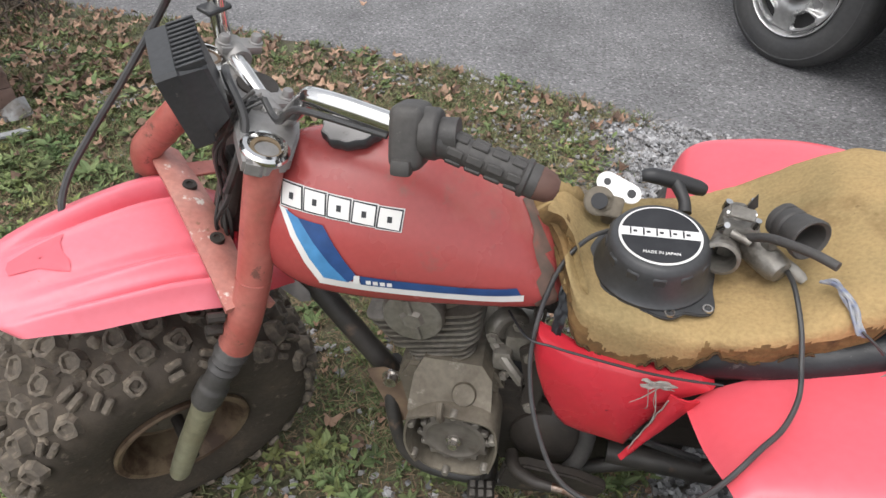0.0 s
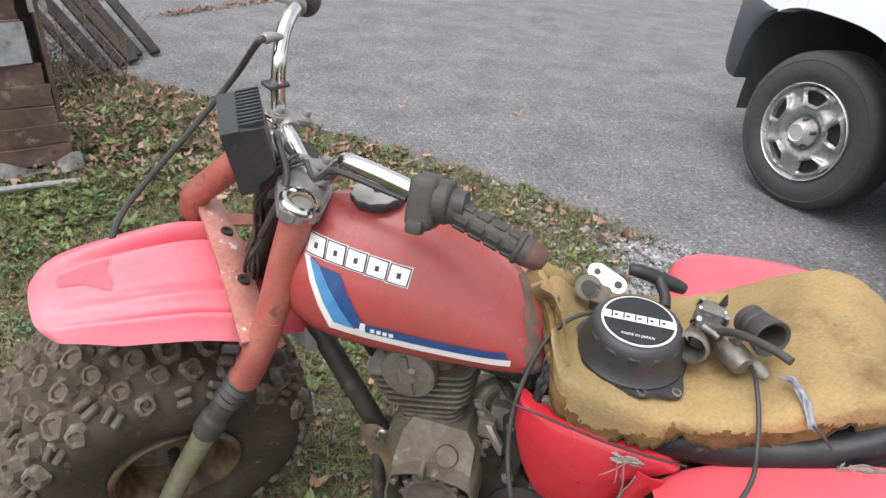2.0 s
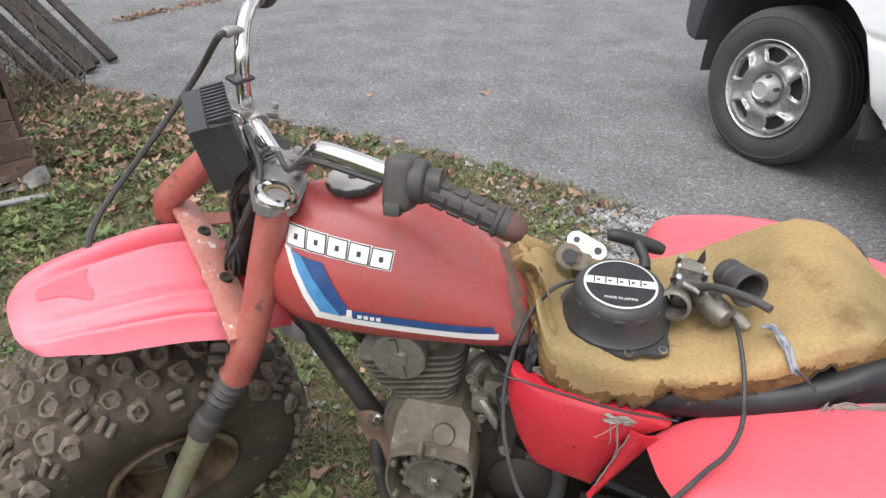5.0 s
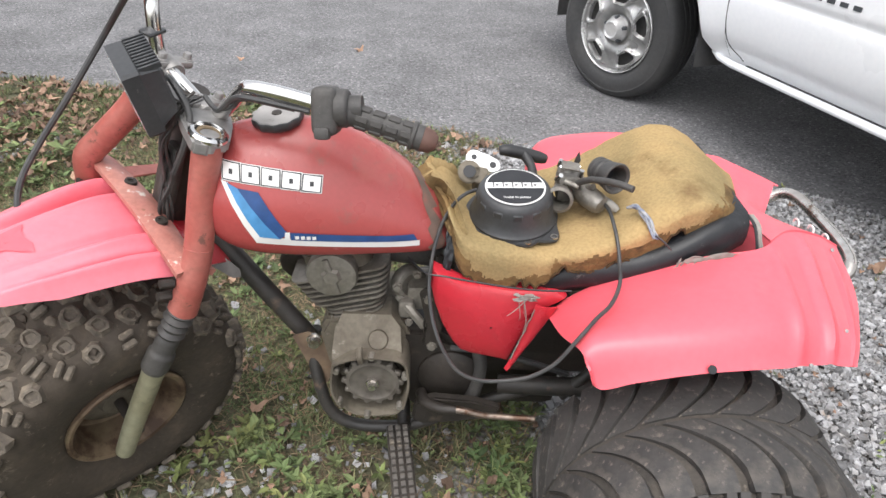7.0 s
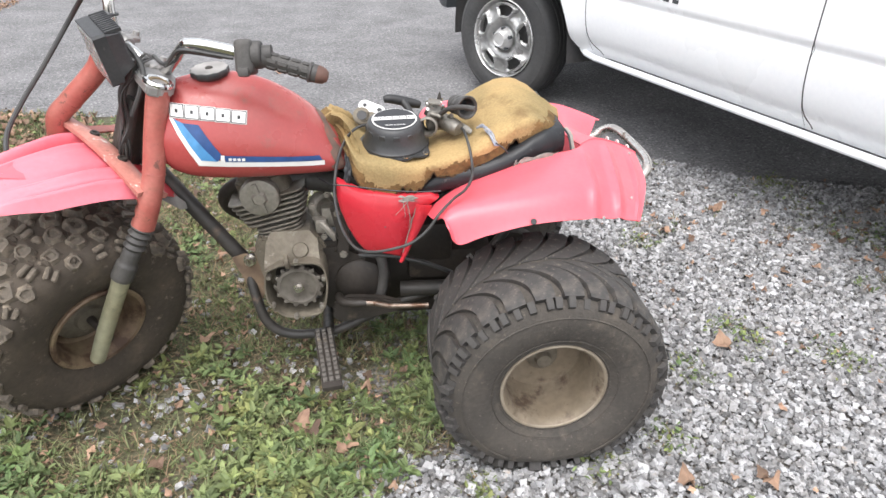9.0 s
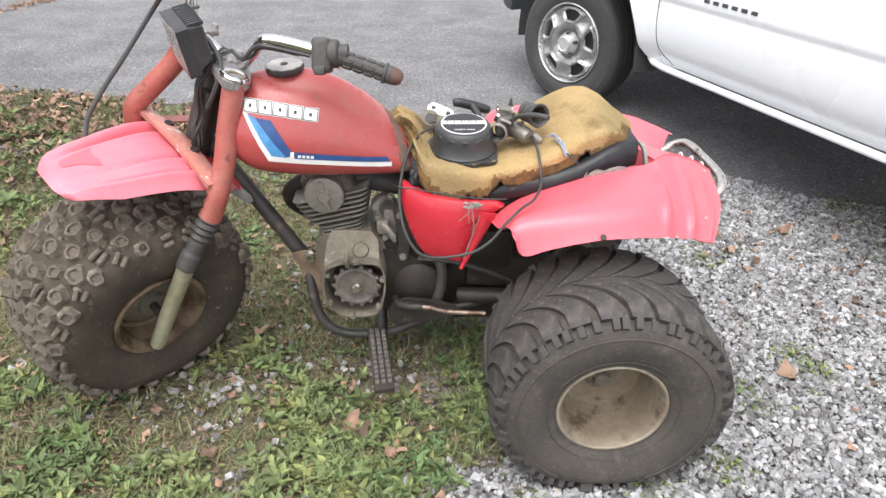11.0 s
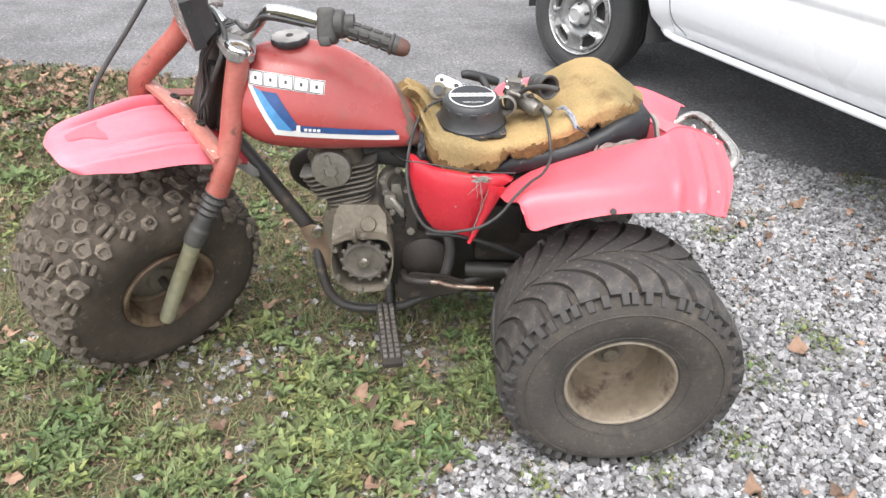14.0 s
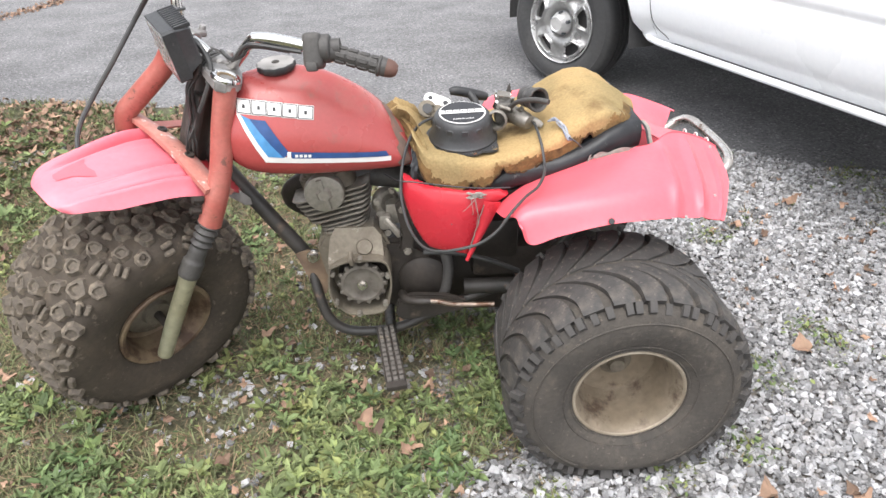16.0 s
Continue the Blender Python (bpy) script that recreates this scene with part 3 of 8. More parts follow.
# fork legs
NEAR_LEG = [(-0.042, -0.120, 0.225), (-0.041, -0.134, 0.13), (-0.045, -0.158, 0.045), (-0.052, -0.170, -0.015), (-0.058, -0.172, -0.075)]
FAR_LEG = [(-0.042, 0.064, 0.225), (-0.045, 0.076, 0.165), (-0.072, 0.110, 0.078), (-0.084, 0.130, 0.03), (-0.074, 0.136, -0.02), (-0.067, 0.137, -0.075)]
for way in (NEAR_LEG, FAR_LEG):
    yt, yb = way[0][1], way[-1][1]
    out = math.copysign(1, yb)
    leg = group("fork_leg", trike)
    bm = bmesh.new()
    tube(bm, [st(*p) for p in way], [0.0225, 0.0225, 0.0225, 0.0235, 0.0245], 16, 6)
    part("upper_tube", bm, FORK_RED, leg, "scratched orange-red steel tube")
    weld = Vector(way[2])
    run = (Vector(way[3]) - Vector(way[1])).normalized()
    bm = bmesh.new()
    u2, w2 = axes(STEER_M.to_3x3() @ run)[:2]
    path = [st(*weld) + (u2 * math.cos(t) + w2 * math.sin(t)) * (0.0221 + 0.0008 * math.sin(7 * t)) for t in (2 * math.pi * k / 24 for k in range(25))]
    tube(bm, path, 0.0012, 6, 1)
    part("weld_seam", bm, FORK_RED, leg, "rough weld seam")
    bm = bmesh.new()
    pts, rad = [], []
    for k in range(19):
        f = k / 18
        pts.append(st(way[-1][0] - (0.088 + way[-1][0]) * f, yb, -0.07 - 0.135 * f))
        rad.append((0.0240 + 0.0015 * math.sin(k * 2.3) if k % 2 else 0.0180) if k < 9 else (0.0195 if k < 13 else (0.0235 if k < 18 else 0.0215)))
    tube(bm, pts, rad, 16, 3)
    part("rubber_gaiter", bm, RUBBER, leg, "ribbed black rubber gaiter")
    bm = bmesh.new()
    tube(bm, [st(-0.087, yb, -0.200), st(-0.089, yb, -0.225), st(-0.100, yb - 0.004 * out, -0.34), st(-0.108, yb - 0.004 * out, -0.425), st(-0.109, yb - 0.004 * out, -0.432)], [0.021, 0.019, 0.0185, 0.017, 0.010], 16, 5)
    part("slider", bm, SLIDER, leg, "dull olive-grey metal slider")
    bm = bmesh.new()
    c = st(-0.041, yt, 0.233)
    path = [st(-0.042 + 0.0225 * math.cos(a), yt - 0.002 * out + 0.0235 * math.sin(a), 0.226) for a in (2 * math.pi * k / 20 for k in range(21))]
    tube(bm, path, 0.0064, 8, 1)
    part("top_clamp_ring", bm, CHROME, leg, "chrome clamp ring")
    bm = bmesh.new()
    lathe(bm, [(0.0, -0.010), (0.013, -0.010), (0.0145, -0.004), (0.019, -0.003), (0.0205, -0.010)], c, sdir(0, 0, 1), 20)
    part("tube_cap", bm, RIM_RUST, leg, "rusty brown tube end")
    for z in (-0.015, 0.012):
        bm = bmesh.new()
        tube(bm, [st(-0.078, yb - 0.010 * out, z - 0.03), st(-0.099, yb - 0.014 * out, z - 0.03)], 0.0075, 8)
        part("bolt", bm, OILY, leg)

# fork bridge plate with two bolts
bm = bmesh.new()
sheet(bm, lambda u, v: st(-0.083 + (0.049 + 0.022 * max(0, 1 - 5 * u)) * v + 0.006 * math.sin(math.pi * u) * (v - 0.5), -0.172 + 0.312 * u, 0.004 + 0.014 * u + 0.016 * math.sin(math.pi * u) + 0.008 * math.sin(math.pi * v) - 0.012 * (v - 0.5)), 16, 8, -0.012)
bridge = part("fork_bridge", bm, FORK_PALE, trike, "pale scratched red steel fork bridge")
for yb in (0.037, -0.067):
    bm = bmesh.new()
    lathe(bm, [(0.0, 0.001), (0.0045, 0.001), (0.005, 0.0035), (0.0095, 0.0035), (0.0105, 0.0), (0.0105, -0.006)], st(-0.056, yb, 0.0335 + 0.05 * yb), sdir(0, 0, 1), 16)
    part("bolt", bm, OILY, bridge)
bm = bmesh.new()
slab(bm, [(-0.05, -0.018), (0.03, -0.015), (0.045, -0.005), (0.045, 0.005), (0.03, 0.012), (-0.05, 0.014)], 0.004, STEER_M @ Matrix.Translation((-0.0, 0.09, 0.015)), 0.001)
part("bracket", bm, FORK_RED, bridge)

# steering stem and triple clamp
bm = bmesh.new()
tube(bm, [st(0.0, 0, -0.03), st(0.0, 0, 0.23)], 0.026, 16)
part("steering_stem", bm, OILY, trike)
bm = bmesh.new()
clamp_outline = [(-0.075, -0.135), (-0.055, -0.15), (-0.02, -0.145), (0.012, -0.09), (0.03, -0.04), (0.03, 0.04), (0.012, 0.09), (-0.02, 0.145), (-0.055, 0.15), (-0.075, 0.135), (-0.06, 0.06), (-0.04, 0.0), (-0.06, -0.06)]
slab(bm, clamp_outline, 0.022, STEER_M @ Matrix.Translation((0, -0.028, 0.205)) @ Matrix.Diagonal((1, 0.78, 1, 1)), 0.004)
CLAMP = mat("cast_clamp", (0.32, 0.31, 0.30), (0.24, 0.23, 0.22), 14, 0.5, metal=0.5, bump=0.1, dirt=(0.14, 0.12, 0.10), dirt_at=0.6, dirt_scale=24)
clamp = part("top_clamp", bm, CLAMP, trike, "dull aluminium top clamp")
for my, mz in ((-0.036, 0.219), (0.064, 0.233)):
    bm = bmesh.new()
    lathe(bm, [(0.0, -0.045), (0.017, -0.045), (0.0145, -0.02), (0.016, 0.0)], st(-0.004, my, mz), sdir(0, 0, 1), 16)
    lathe(bm, [(0.0, 0.021), (0.0145, 0.020), (0.0165, 0.016), (0.0165, -0.016), (0.0145, -0.020), (0.0, -0.021)], st(-0.004, my, mz), sdir(0, 1, 0), 20)
    box(bm, (0.0, my, mz + 0.009), (0.056, 0.026, 0.012), STEER_M, 0.005)
    mount = part("bar_mount", bm, CLAMP, clamp)
    for dx in (-0.020, 0.022):
        bm = bmesh.new()
        lathe(bm, [(0.0, 0.009), (0.0055, 0.009), (0.0068, 0.007), (0.007, 0.0), (0.0095, -0.001), (0.0095, -0.004)], st(dx, my, mz + 0.017), sdir(0, 0, 1), 12)
        part("bolt", bm, CLAMP, mount)

# handlebar
bar = group("handlebar", trike)
bm = bmesh.new()
LEFT_BAR = [(-0.004, -0.010, 0.225), (0.002, -0.045, 0.219), (0.006, -0.066, 0.222), (-0.004, -0.100, 0.262), (-0.017, -0.138, 0.308), (-0.020, -0.156, 0.322), (-0.004, -0.19, 0.334), (0.03, -0.235, 0.342), (0.058, -0.272, 0.347), (0.120, -0.358, 0.3555)]
RIGHT_BAR = [(-0.009, 0.034, 0.233), (-0.008, 0.072, 0.234), (-0.012, 0.088, 0.245), (-0.020, 0.098, 0.280), (-0.0235, 0.110, 0.315), (-0.020, 0.130, 0.342), (-0.009, 0.150, 0.360), (0.006, 0.171, 0.368), (0.029, 0.2, 0.372), (0.09, 0.288, 0.376)]
tube(bm, [st(*p) for p in reversed(LEFT_BAR)] + [st(*p) for p in RIGHT_BAR], 0.0112, 14, 6)
part("tube", bm, CHROME, bar, "chrome handlebar tube")


def grip(a, b, s):
    a, b = st(*a), st(*b)
    d = (b - a).normalized()
    ln = (b - a).length
    bm = bmesh.new()
    prof = [(0.0125, 0), (0.0185, 0.001), (0.0185, 0.006), (0.0165, 0.009), (0.0148, 0.02)]
    k = 0.02
    while k < ln - 0.03:
        prof += [(0.0146, k), (0.0152, k + 0.002), (0.0152, k + 0.012), (0.0146, k + 0.014)]
        k += 0.0165
    prof += [(0.0146, ln - 0.022), (0.0205, ln - 0.019), (0.0205, ln - 0.015), (0.018, ln - 0.013), (0.018, ln - 0.004), (0.012, ln), (0, ln)]
    lathe(bm, prof, a, d, 20)
    g = part("grip", bm, RUBBER, bar, "ribbed black rubber grip")
    for q in range(6):
        for w in range(4):
            ang = 2 * math.pi * q / 6
            u, v, ax = axes(d)
            out = u * math.cos(ang) + v * math.sin(ang)
            bm = bmesh.new()
            box(bm, (0, 0, 0), (ln * 0.155, 0.0085, 0.0045), frame_of(a + d * (ln * (0.2 + 0.19 * w)) + out * 0.0152, d, out), 0.0012, 1)
            part("grip_rib", bm, RUBBER, bar)
    return g


grip((0.056, -0.268, 0.3465), (0.121, -0.359, 0.3556), -1)
grip((0.030, 0.202, 0.372), (0.088, 0.285, 0.376), 1)
bm = bmesh.new()
e = (st(0.121, -0.359, 0.3556) - st(0.056, -0.268, 0.3465)).normalized()
lathe(bm, [(0.0, 0.019), (0.010, 0.017), (0.0155, 0.010), (0.0175, 0.0), (0.0175, -0.012), (0, -0.012)], st(0.121, -0.359, 0.3556), e, 18)
part("grip_end_cap", bm, mat("worn_brown_cap", (0.12, 0.06, 0.045), (0.08, 0.045, 0.035), 20, 0.7), bar, "worn brown rubber end cap")
# left switch or throttle housing
bm = bmesh.new()
hm = frame_of(st(0.040, -0.246, 0.342), e, Vector((0.0, 0.3, 1.0)))
box(bm, (-0.002, 0.002, -0.004), (0.036, 0.054, 0.066), hm, 0.013, 4)
tube(bm, [hm @ Vector((0.012, 0, 0)), hm @ Vector((0.026, 0, 0)), hm @ Vector((0.030, 0, 0))], [0.0265, 0.0265, 0.0225], 24)
tube(bm, [hm @ Vector((0.026, 0, 0)), hm @ Vector((0.048, 0, 0.001))], 0.0178, 16)
housing = part("lever_housing", bm, RUBBER, bar, "dusty black rubber-coated lever housing")
bm = bmesh.new()
box(bm, (-0.004, -0.020, -0.032), (0.022, 0.022, 0.018), hm, 0.006)
part("lug", bm, RUBBER, housing)
# right lever perch with brake cable
bm = bmesh.new()
tube(bm, [st(-0.022, 0.122, 0.338), st(-0.036, 0.118, 0.340), st(-0.048, 0.116, 0.336), st(-0.053, 0.115, 0.333)], [0.007, 0.0065, 0.0085, 0.0065], 12)
part("lever_perch", bm, CLAMP, bar)
bm = bmesh.new()
tube(bm, [st(0.006, 0.171, 0.368), st(0.012, 0.179, 0.369)], 0.0145, 14)
box(bm, (0.004, 0.178, 0.350), (0.012, 0.014, 0.026), STEER_M, 0.004)
box(bm, (-0.010, 0.180, 0.374), (0.024, 0.012, 0.012), STEER_M, 0.004)
part("perch_clamp", bm, CLAMP, bar)
bm = bmesh.new()
box(bm, (-0.006, 0, 0), (0.044, 0.022, 0.007), frame_of(st(-0.020, 0.096, 0.279), sdir(1, 0.6, 0.1), sdir(0, 0, 1)), 0.002, 1)
part("cable_clip", bm, PLASTIC, bar)
bm = bmesh.new()
tube(bm, [st(0.027, 0.198, 0.372), st(0.031, 0.204, 0.372)], [0.026, 0.026], 22)
part("grip_flange", bm, RUBBER, bar)
# brake cable in a long arc down to the front fender
bm = bmesh.new()
tube(bm, [st(-0.050, 0.1155, 0.335), st(-0.061, 0.1125, 0.326), Vector((0.128, 0.048, 0.872)), Vector((0.07, -0.005, 0.785)), Vector((0.03, -0.045, 0.727)), Vector((0.008, -0.09, 0.682)), Vector((0.010, -0.125, 0.652)), Vector((0.016, -0.13, 0.63))], 0.0052, 8, 8)
part("brake_cable", bm, CABLE, trike, "thick black cable hanging in an arc")
# bundle of wires and cables behind the lamp
for k in range(8):
    r2 = random.Random(40 + k)
    w = lambda a: r2.uniform(-a, a)
    bm = bmesh.new()
    tube(bm, [st(-0.028 + w(0.008), -0.055 + w(0.012), 0.252), st(-0.05 + w(0.006), -0.052 + w(0.012), 0.225 + w(0.01)), st(-0.058 + w(0.006), -0.034 + w(0.014), 0.165), st(-0.038 + w(0.012), -0.034 + w(0.016), 0.10), st(-0.04 + w(0.014), -0.042 + w(0.016), 0.04), st(-0.02 + w(0.01), -0.03 + w(0.01), -0.04)], r2.uniform(0.0016, 0.0034), 6, 5)
    part("cable", bm, CABLE if k % 3 else RUBBER, trike)
bm = bmesh.new()
box(bm, (-0.034, -0.036, 0.10), (0.02, 0.034, 0.11), STEER_M, 0.008)
part("cable_sleeve", bm, RUBBER, trike, "black rubber cable sleeve")
bm = bmesh.new()
tube(bm, [st(-0.035, 0.02, 0.24), st(-0.055, -0.03, 0.26), st(-0.05, -0.075, 0.235), st(-0.06, -0.095, 0.20), st(-0.065, -0.09, 0.14)], 0.0055, 8, 6)
part("cable", bm, CABLE, trike)
bm = bmesh.new()
tube(bm, [st(-0.03, -0.075, 0.262), st(-0.032, -0.115, 0.262), st(-0.036, -0.146, 0.300), st(-0.028, -0.172, 0.315), st(0.02, -0.235, 0.330)], 0.004, 8, 6)
tube(bm, [st(-0.012, -0.09, 0.248), st(-0.02, -0.128, 0.276), st(-0.026, -0.156, 0.305), st(0.012, -0.215, 0.322)], 0.0035, 8, 6)
part("cable", bm, CABLE, trike)

# lamp: finned black housing, tilted down
LAMP = STEER_M @ Matrix.Translation((-0.113, -0.017, 0.236)) @ Matrix.Rotation(radians(-12), 4, "Z") @ Matrix.Rotation(radians(-29), 4, "Y")
headlight = group("headlight", trike)
bm = bmesh.new()
t = bmesh.new()
prof = [(0.0, 0.048, 0.0525), (0.024, 0.048, 0.0525), (0.026, 0.047, 0.0505), (0.050, 0.044, 0.047), (0.054, 0.040, 0.043)]
skin(t, [[(x, cy * a, cz * b * (1.0 if cz > 0 else (0.62 if x > 0.045 else 0.84 if x > 0.025 else 1.0))) for cy, cz in ((-0.92, -1), (0.92, -1), (1, -0.92), (1, 0.92), (0.92, 1), (-0.92, 1), (-1, 0.92), (-1, -0.92))] for x, a, b in prof])
bmesh.ops.transform(t, matrix=LAMP, verts=t.verts)
add(bm, t)
part("housing", bm, PLASTIC, headlight, "matt black finned housing", sharp=25)
for k in range(11):
    bm = bmesh.new()
    box(bm, (0.0405, -0.042 + 0.0084 * k, 0.0505), (0.031, 0.0036, 0.0085), LAMP, 0.0008, 1)
    part("cooling_fin", bm, PLASTIC, headlight)
bm = bmesh.new()
box(bm, (0.0012, 0, 0), (0.004, 0.086, 0.096), LAMP, 0.0005, 1)
lens = part("lens", bm, LENS, headlight, "clear lens over silver reflector cells")
for i in range(4):
    for j in range(5):
        bm = bmesh.new()
        lathe(bm, [(0.0085, 0.0), (0.008, 0.0006), (0.004, 0.0002), (0, 0)], LAMP @ Vector((-0.0009, -0.03 + 0.02 * i, -0.037 + 0.0185 * j)), LAMP.to_3x3() @ Vector((-1, 0, 0)), 12)
        part("reflector_cell", bm, LENS, headlight)
bm = bmesh.new()
tube(bm, [LAMP @ Vector((0.045, 0, -0.02)), st(-0.02, 0.0, 0.2)], 0.008, 8)
part("bracket", bm, OILY, headlight)

# front fender: narrow nose, flaring towards the forks, two ribs
def front_fender(u, v):
    x = -0.325 + 0.298 * u
    half = crv([0, 0.03, 0.07, 0.15, 0.35, 0.68, 0.85, 1.0], [0.060, 0.073, 0.080, 0.087, 0.103, 0.121, 0.128, 0.125], u)
    c = crv([0, 0.35, 1], [-0.019, -0.013, -0.018], u)
    w = 2 * v - 1
    a = abs(w)
    deep = min(1.0, max(0.0, (u - 0.10) * 1.8))
    z = crv([0, 0.05, 0.16, 0.33, 0.5, 0.7, 0.85, 1.0], [-0.052, -0.041, -0.030, -0.018, -0.006, 0.005, 0.005, -0.006], u)
    z += 0.004 * (1 - min(1, a / 0.5) ** 2)
    if w > 0:
        z += deep * (0.007 * math.exp(-((a - 0.44) / 0.06) ** 2) - 0.026 * math.exp(-((a - 0.585) / 0.06) ** 2) + 0.010 * math.exp(-((a - 0.76) / 0.09) ** 2))
    else:
        z += deep * (-0.010 * math.exp(-((a - 0.30) / 0.07) ** 2) + 0.010 * math.exp(-((a - 0.47) / 0.07) ** 2) - 0.013 * math.exp(-((a - 0.70) / 0.035) ** 2) + 0.006 * math.exp(-((a - 0.80) / 0.06) ** 2))
    z -= 0.026 * max(0, a - 0.80) / 0.20 * (1.0 if w < 0 else 0.5) * min(1, 0.25 + 2.2 * u)
    return st(x + 0.010 * w * w * (1 - u) ** 4 + 0.012 * w ** 8 * (1 - u) ** 8, c + half * w, z)


bm = bmesh.new()
sheet(bm, front_fender, 48, 72, 0.0035)
ff = part("front_fender", bm, FADED_PINK, trike, "sun-faded pink-red plastic fender", sharp=60)
bm = bmesh.new()
blob = [(0.124, 0.66), (0.22, 0.69), (0.349, 0.70), (0.328, 0.64), (0.322, 0.55), (0.338, 0.47), (0.325, 0.385), (0.28, 0.42), (0.218, 0.495), (0.16, 0.51), (0.114, 0.53), (0.11, 0.60)]
cu, cv = 0.24, 0.57
up = sdir(0, 0, 1) * 0.0016
edge = blob
smooth_edge = []
for i in range(len(edge)):
    p0, p1 = edge[i], edge[(i + 1) % len(edge)]
    for k in range(4):
        smooth_edge.append((p0[0] + (p1[0] - p0[0]) * k / 4, p0[1] + (p1[1] - p0[1]) * k / 4))
rings = []
for f in (1.0, 0.66, 0.33, 0.05):
    rings.append([front_fender(cu + (a - cu) * f, cv + (b - cv) * f) + up for a, b in smooth_edge])
skin(bm, rings, cap=False)
part("unfaded_patch", bm, STAIN_RED, ff, "darker unfaded red patch")

bm = bmesh.new()
sheet(bm, lambda u, v: st(-0.030 + 0.125 * u, -0.018 + (2 * v - 1) * (0.122 - 0.045 * u), -0.008 - 0.050 * u ** 1.4 + 0.006 * math.sin(math.pi * v) - 0.018 * abs(2 * v - 1) ** 3), 16, 20, 0.0035)
part("fender_tongue", bm, PANEL_RED, ff, "darker red tongue of the fender behind the forks", sharp=60)
bm = bmesh.new()
slab(bm, [(0.0, -0.014), (0.055, -0.010), (0.066, 0.0), (0.055, 0.010), (0.0, 0.014)], 0.004, frame_of((0.262, -0.045, 0.508), (0.75, -0.05, -0.62), (0.3, -0.8, 0.5)), 0.001)
part("horn_bracket", bm, mat("grey_bracket", (0.2, 0.19, 0.18), (0.13, 0.12, 0.11), 16, 0.6, metal=0.3, bump=0.2, dirt=(0.12, 0.1, 0.08), dirt_at=0.55, dirt_scale=20), trike, "dull grey metal bracket behind the forks")

# fuel tank
TX = [0.285, 0.300, 0.33, 0.37, 0.43, 0.50, 0.57, 0.62, 0.66, 0.685, 0.70]
TZT = [0.715, 0.742, 0.766, 0.779, 0.786, 0.773, 0.738, 0.697, 0.648, 0.614, 0.590]
TZB = [0.665, 0.625, 0.590, 0.574, 0.566, 0.562, 0.562, 0.562, 0.563, 0.567, 0.578]
THW = [0.040, 0.070, 0.088, 0.100, 0.105, 0.103, 0.097, 0.089, 0.076, 0.060, 0.038]


def tank_mid(x):
    return -0.058 + 0.10 * (x - 0.42)


def tank_section(x, t):
    """A point of the tank's skin at station x; t turns from the left flank over the top."""
    zt, zb, hw = crv(TX, TZT, x), crv(TX, TZB, x), crv(TX, THW, x)
    ca, sa = math.cos(t), math.sin(t)
    n = 1.75 if sa > 0 else 2.9
    y = -abs(ca) ** (2 / n) * math.copysign(1, ca)
    z = abs(sa) ** (2 / n) * math.copysign(1, sa)
    zc = zb + (zt - zb) * 0.36
    hz = (zt - zc) if z > 0 else (zc - zb)
    pinch = 1 - 0.05 * max(0, z) ** 2
    return Vector((x, tank_mid(x) + hw * y * pinch, zc + hz * z))


def tank_side(x, z, off=0.0016):
    """The left flank of the tank at x and height z, a little proud."""
    zt, zb = crv(TX, TZT, x), crv(TX, TZB, x)
    zc = zb + (zt - zb) * 0.36
    hz = (zt - zc) if z > zc else (zc - zb)
    s = max(-0.999, min(0.999, (z - zc) / hz))
    t = math.copysign(math.asin(abs(s) ** ((1.75 if s > 0 else 2.9) / 2)), s)
    p = tank_section(x, t)
    a, b = tank_section(x + 0.002, t), tank_section(x, t + 0.01)
    n = (b - p).cross(a - p).normalized()
    if n.y > 0:
        n = -n
    return p + n * off


tank = group("fuel_tank", trike)
bm = bmesh.new()
fine = [TX[0] + (TX[-1] - TX[0]) * k / 48 for k in range(49)]
skin(bm, [[tank_section(x, 2 * math.pi * k / 64) for k in range(64)] for x in fine])
part("tank_shell", bm, TANK_RED, tank, "faded red painted steel shell", sharp=60)
CAP = Vector((0.420, -0.066, 0.783))
bm = bmesh.new()
up_cap = Vector((-0.06, -0.1, 1)).normalized()
u, w, a = axes(up_cap)
rings = []
for r, h in ((0.028, -0.008), (0.036, -0.003), (0.0385, 0.002), (0.0385, 0.009), (0.0375, 0.0105)):
    ring = []
    for k in range(60):
        an = 2 * math.pi * k / 60
        rr = r * (1 + (0.035 * math.cos(11 * an) if r > 0.035 else 0))
        ring.append(CAP + a * h + (u * math.cos(an) + w * math.sin(an)) * rr)
    rings.append(ring)
skin(bm, rings)
filler = part("filler_cap", bm, PLASTIC, tank, "scalloped black filler cap with a grey dusty top")
bm = bmesh.new()
rings = [[CAP + a * h + (u * math.cos(an) + w * math.sin(an)) * r * (1 + (0.035 * math.cos(11 * an) if r > 0.03 else 0)) for an in (2 * math.pi * k / 60 for k in range(60))] for r, h in ((0.0372, 0.0107), (0.0355, 0.0118), (0.024, 0.0105), (0.012, 0.0112), (0.0, 0.0115))]
skin(bm, rings, cap=False)
part("cap_top", bm, mat("dusty_grey_cap", (0.34, 0.325, 0.31), (0.22, 0.21, 0.2), 30, 0.75, metal=0.15, bump=0.2, dirt=(0.1, 0.09, 0.085), dirt_at=0.6, dirt_scale=60), filler, "worn grey dusty cap top")
bm = bmesh.new()
lathe(bm, [(0.008, 0.0), (0.0075, 0.002), (0.004, 0.0035), (0, 0.004)], CAP + a * 0.011, a, 14)
part("cap_vent", bm, OILY, tank)


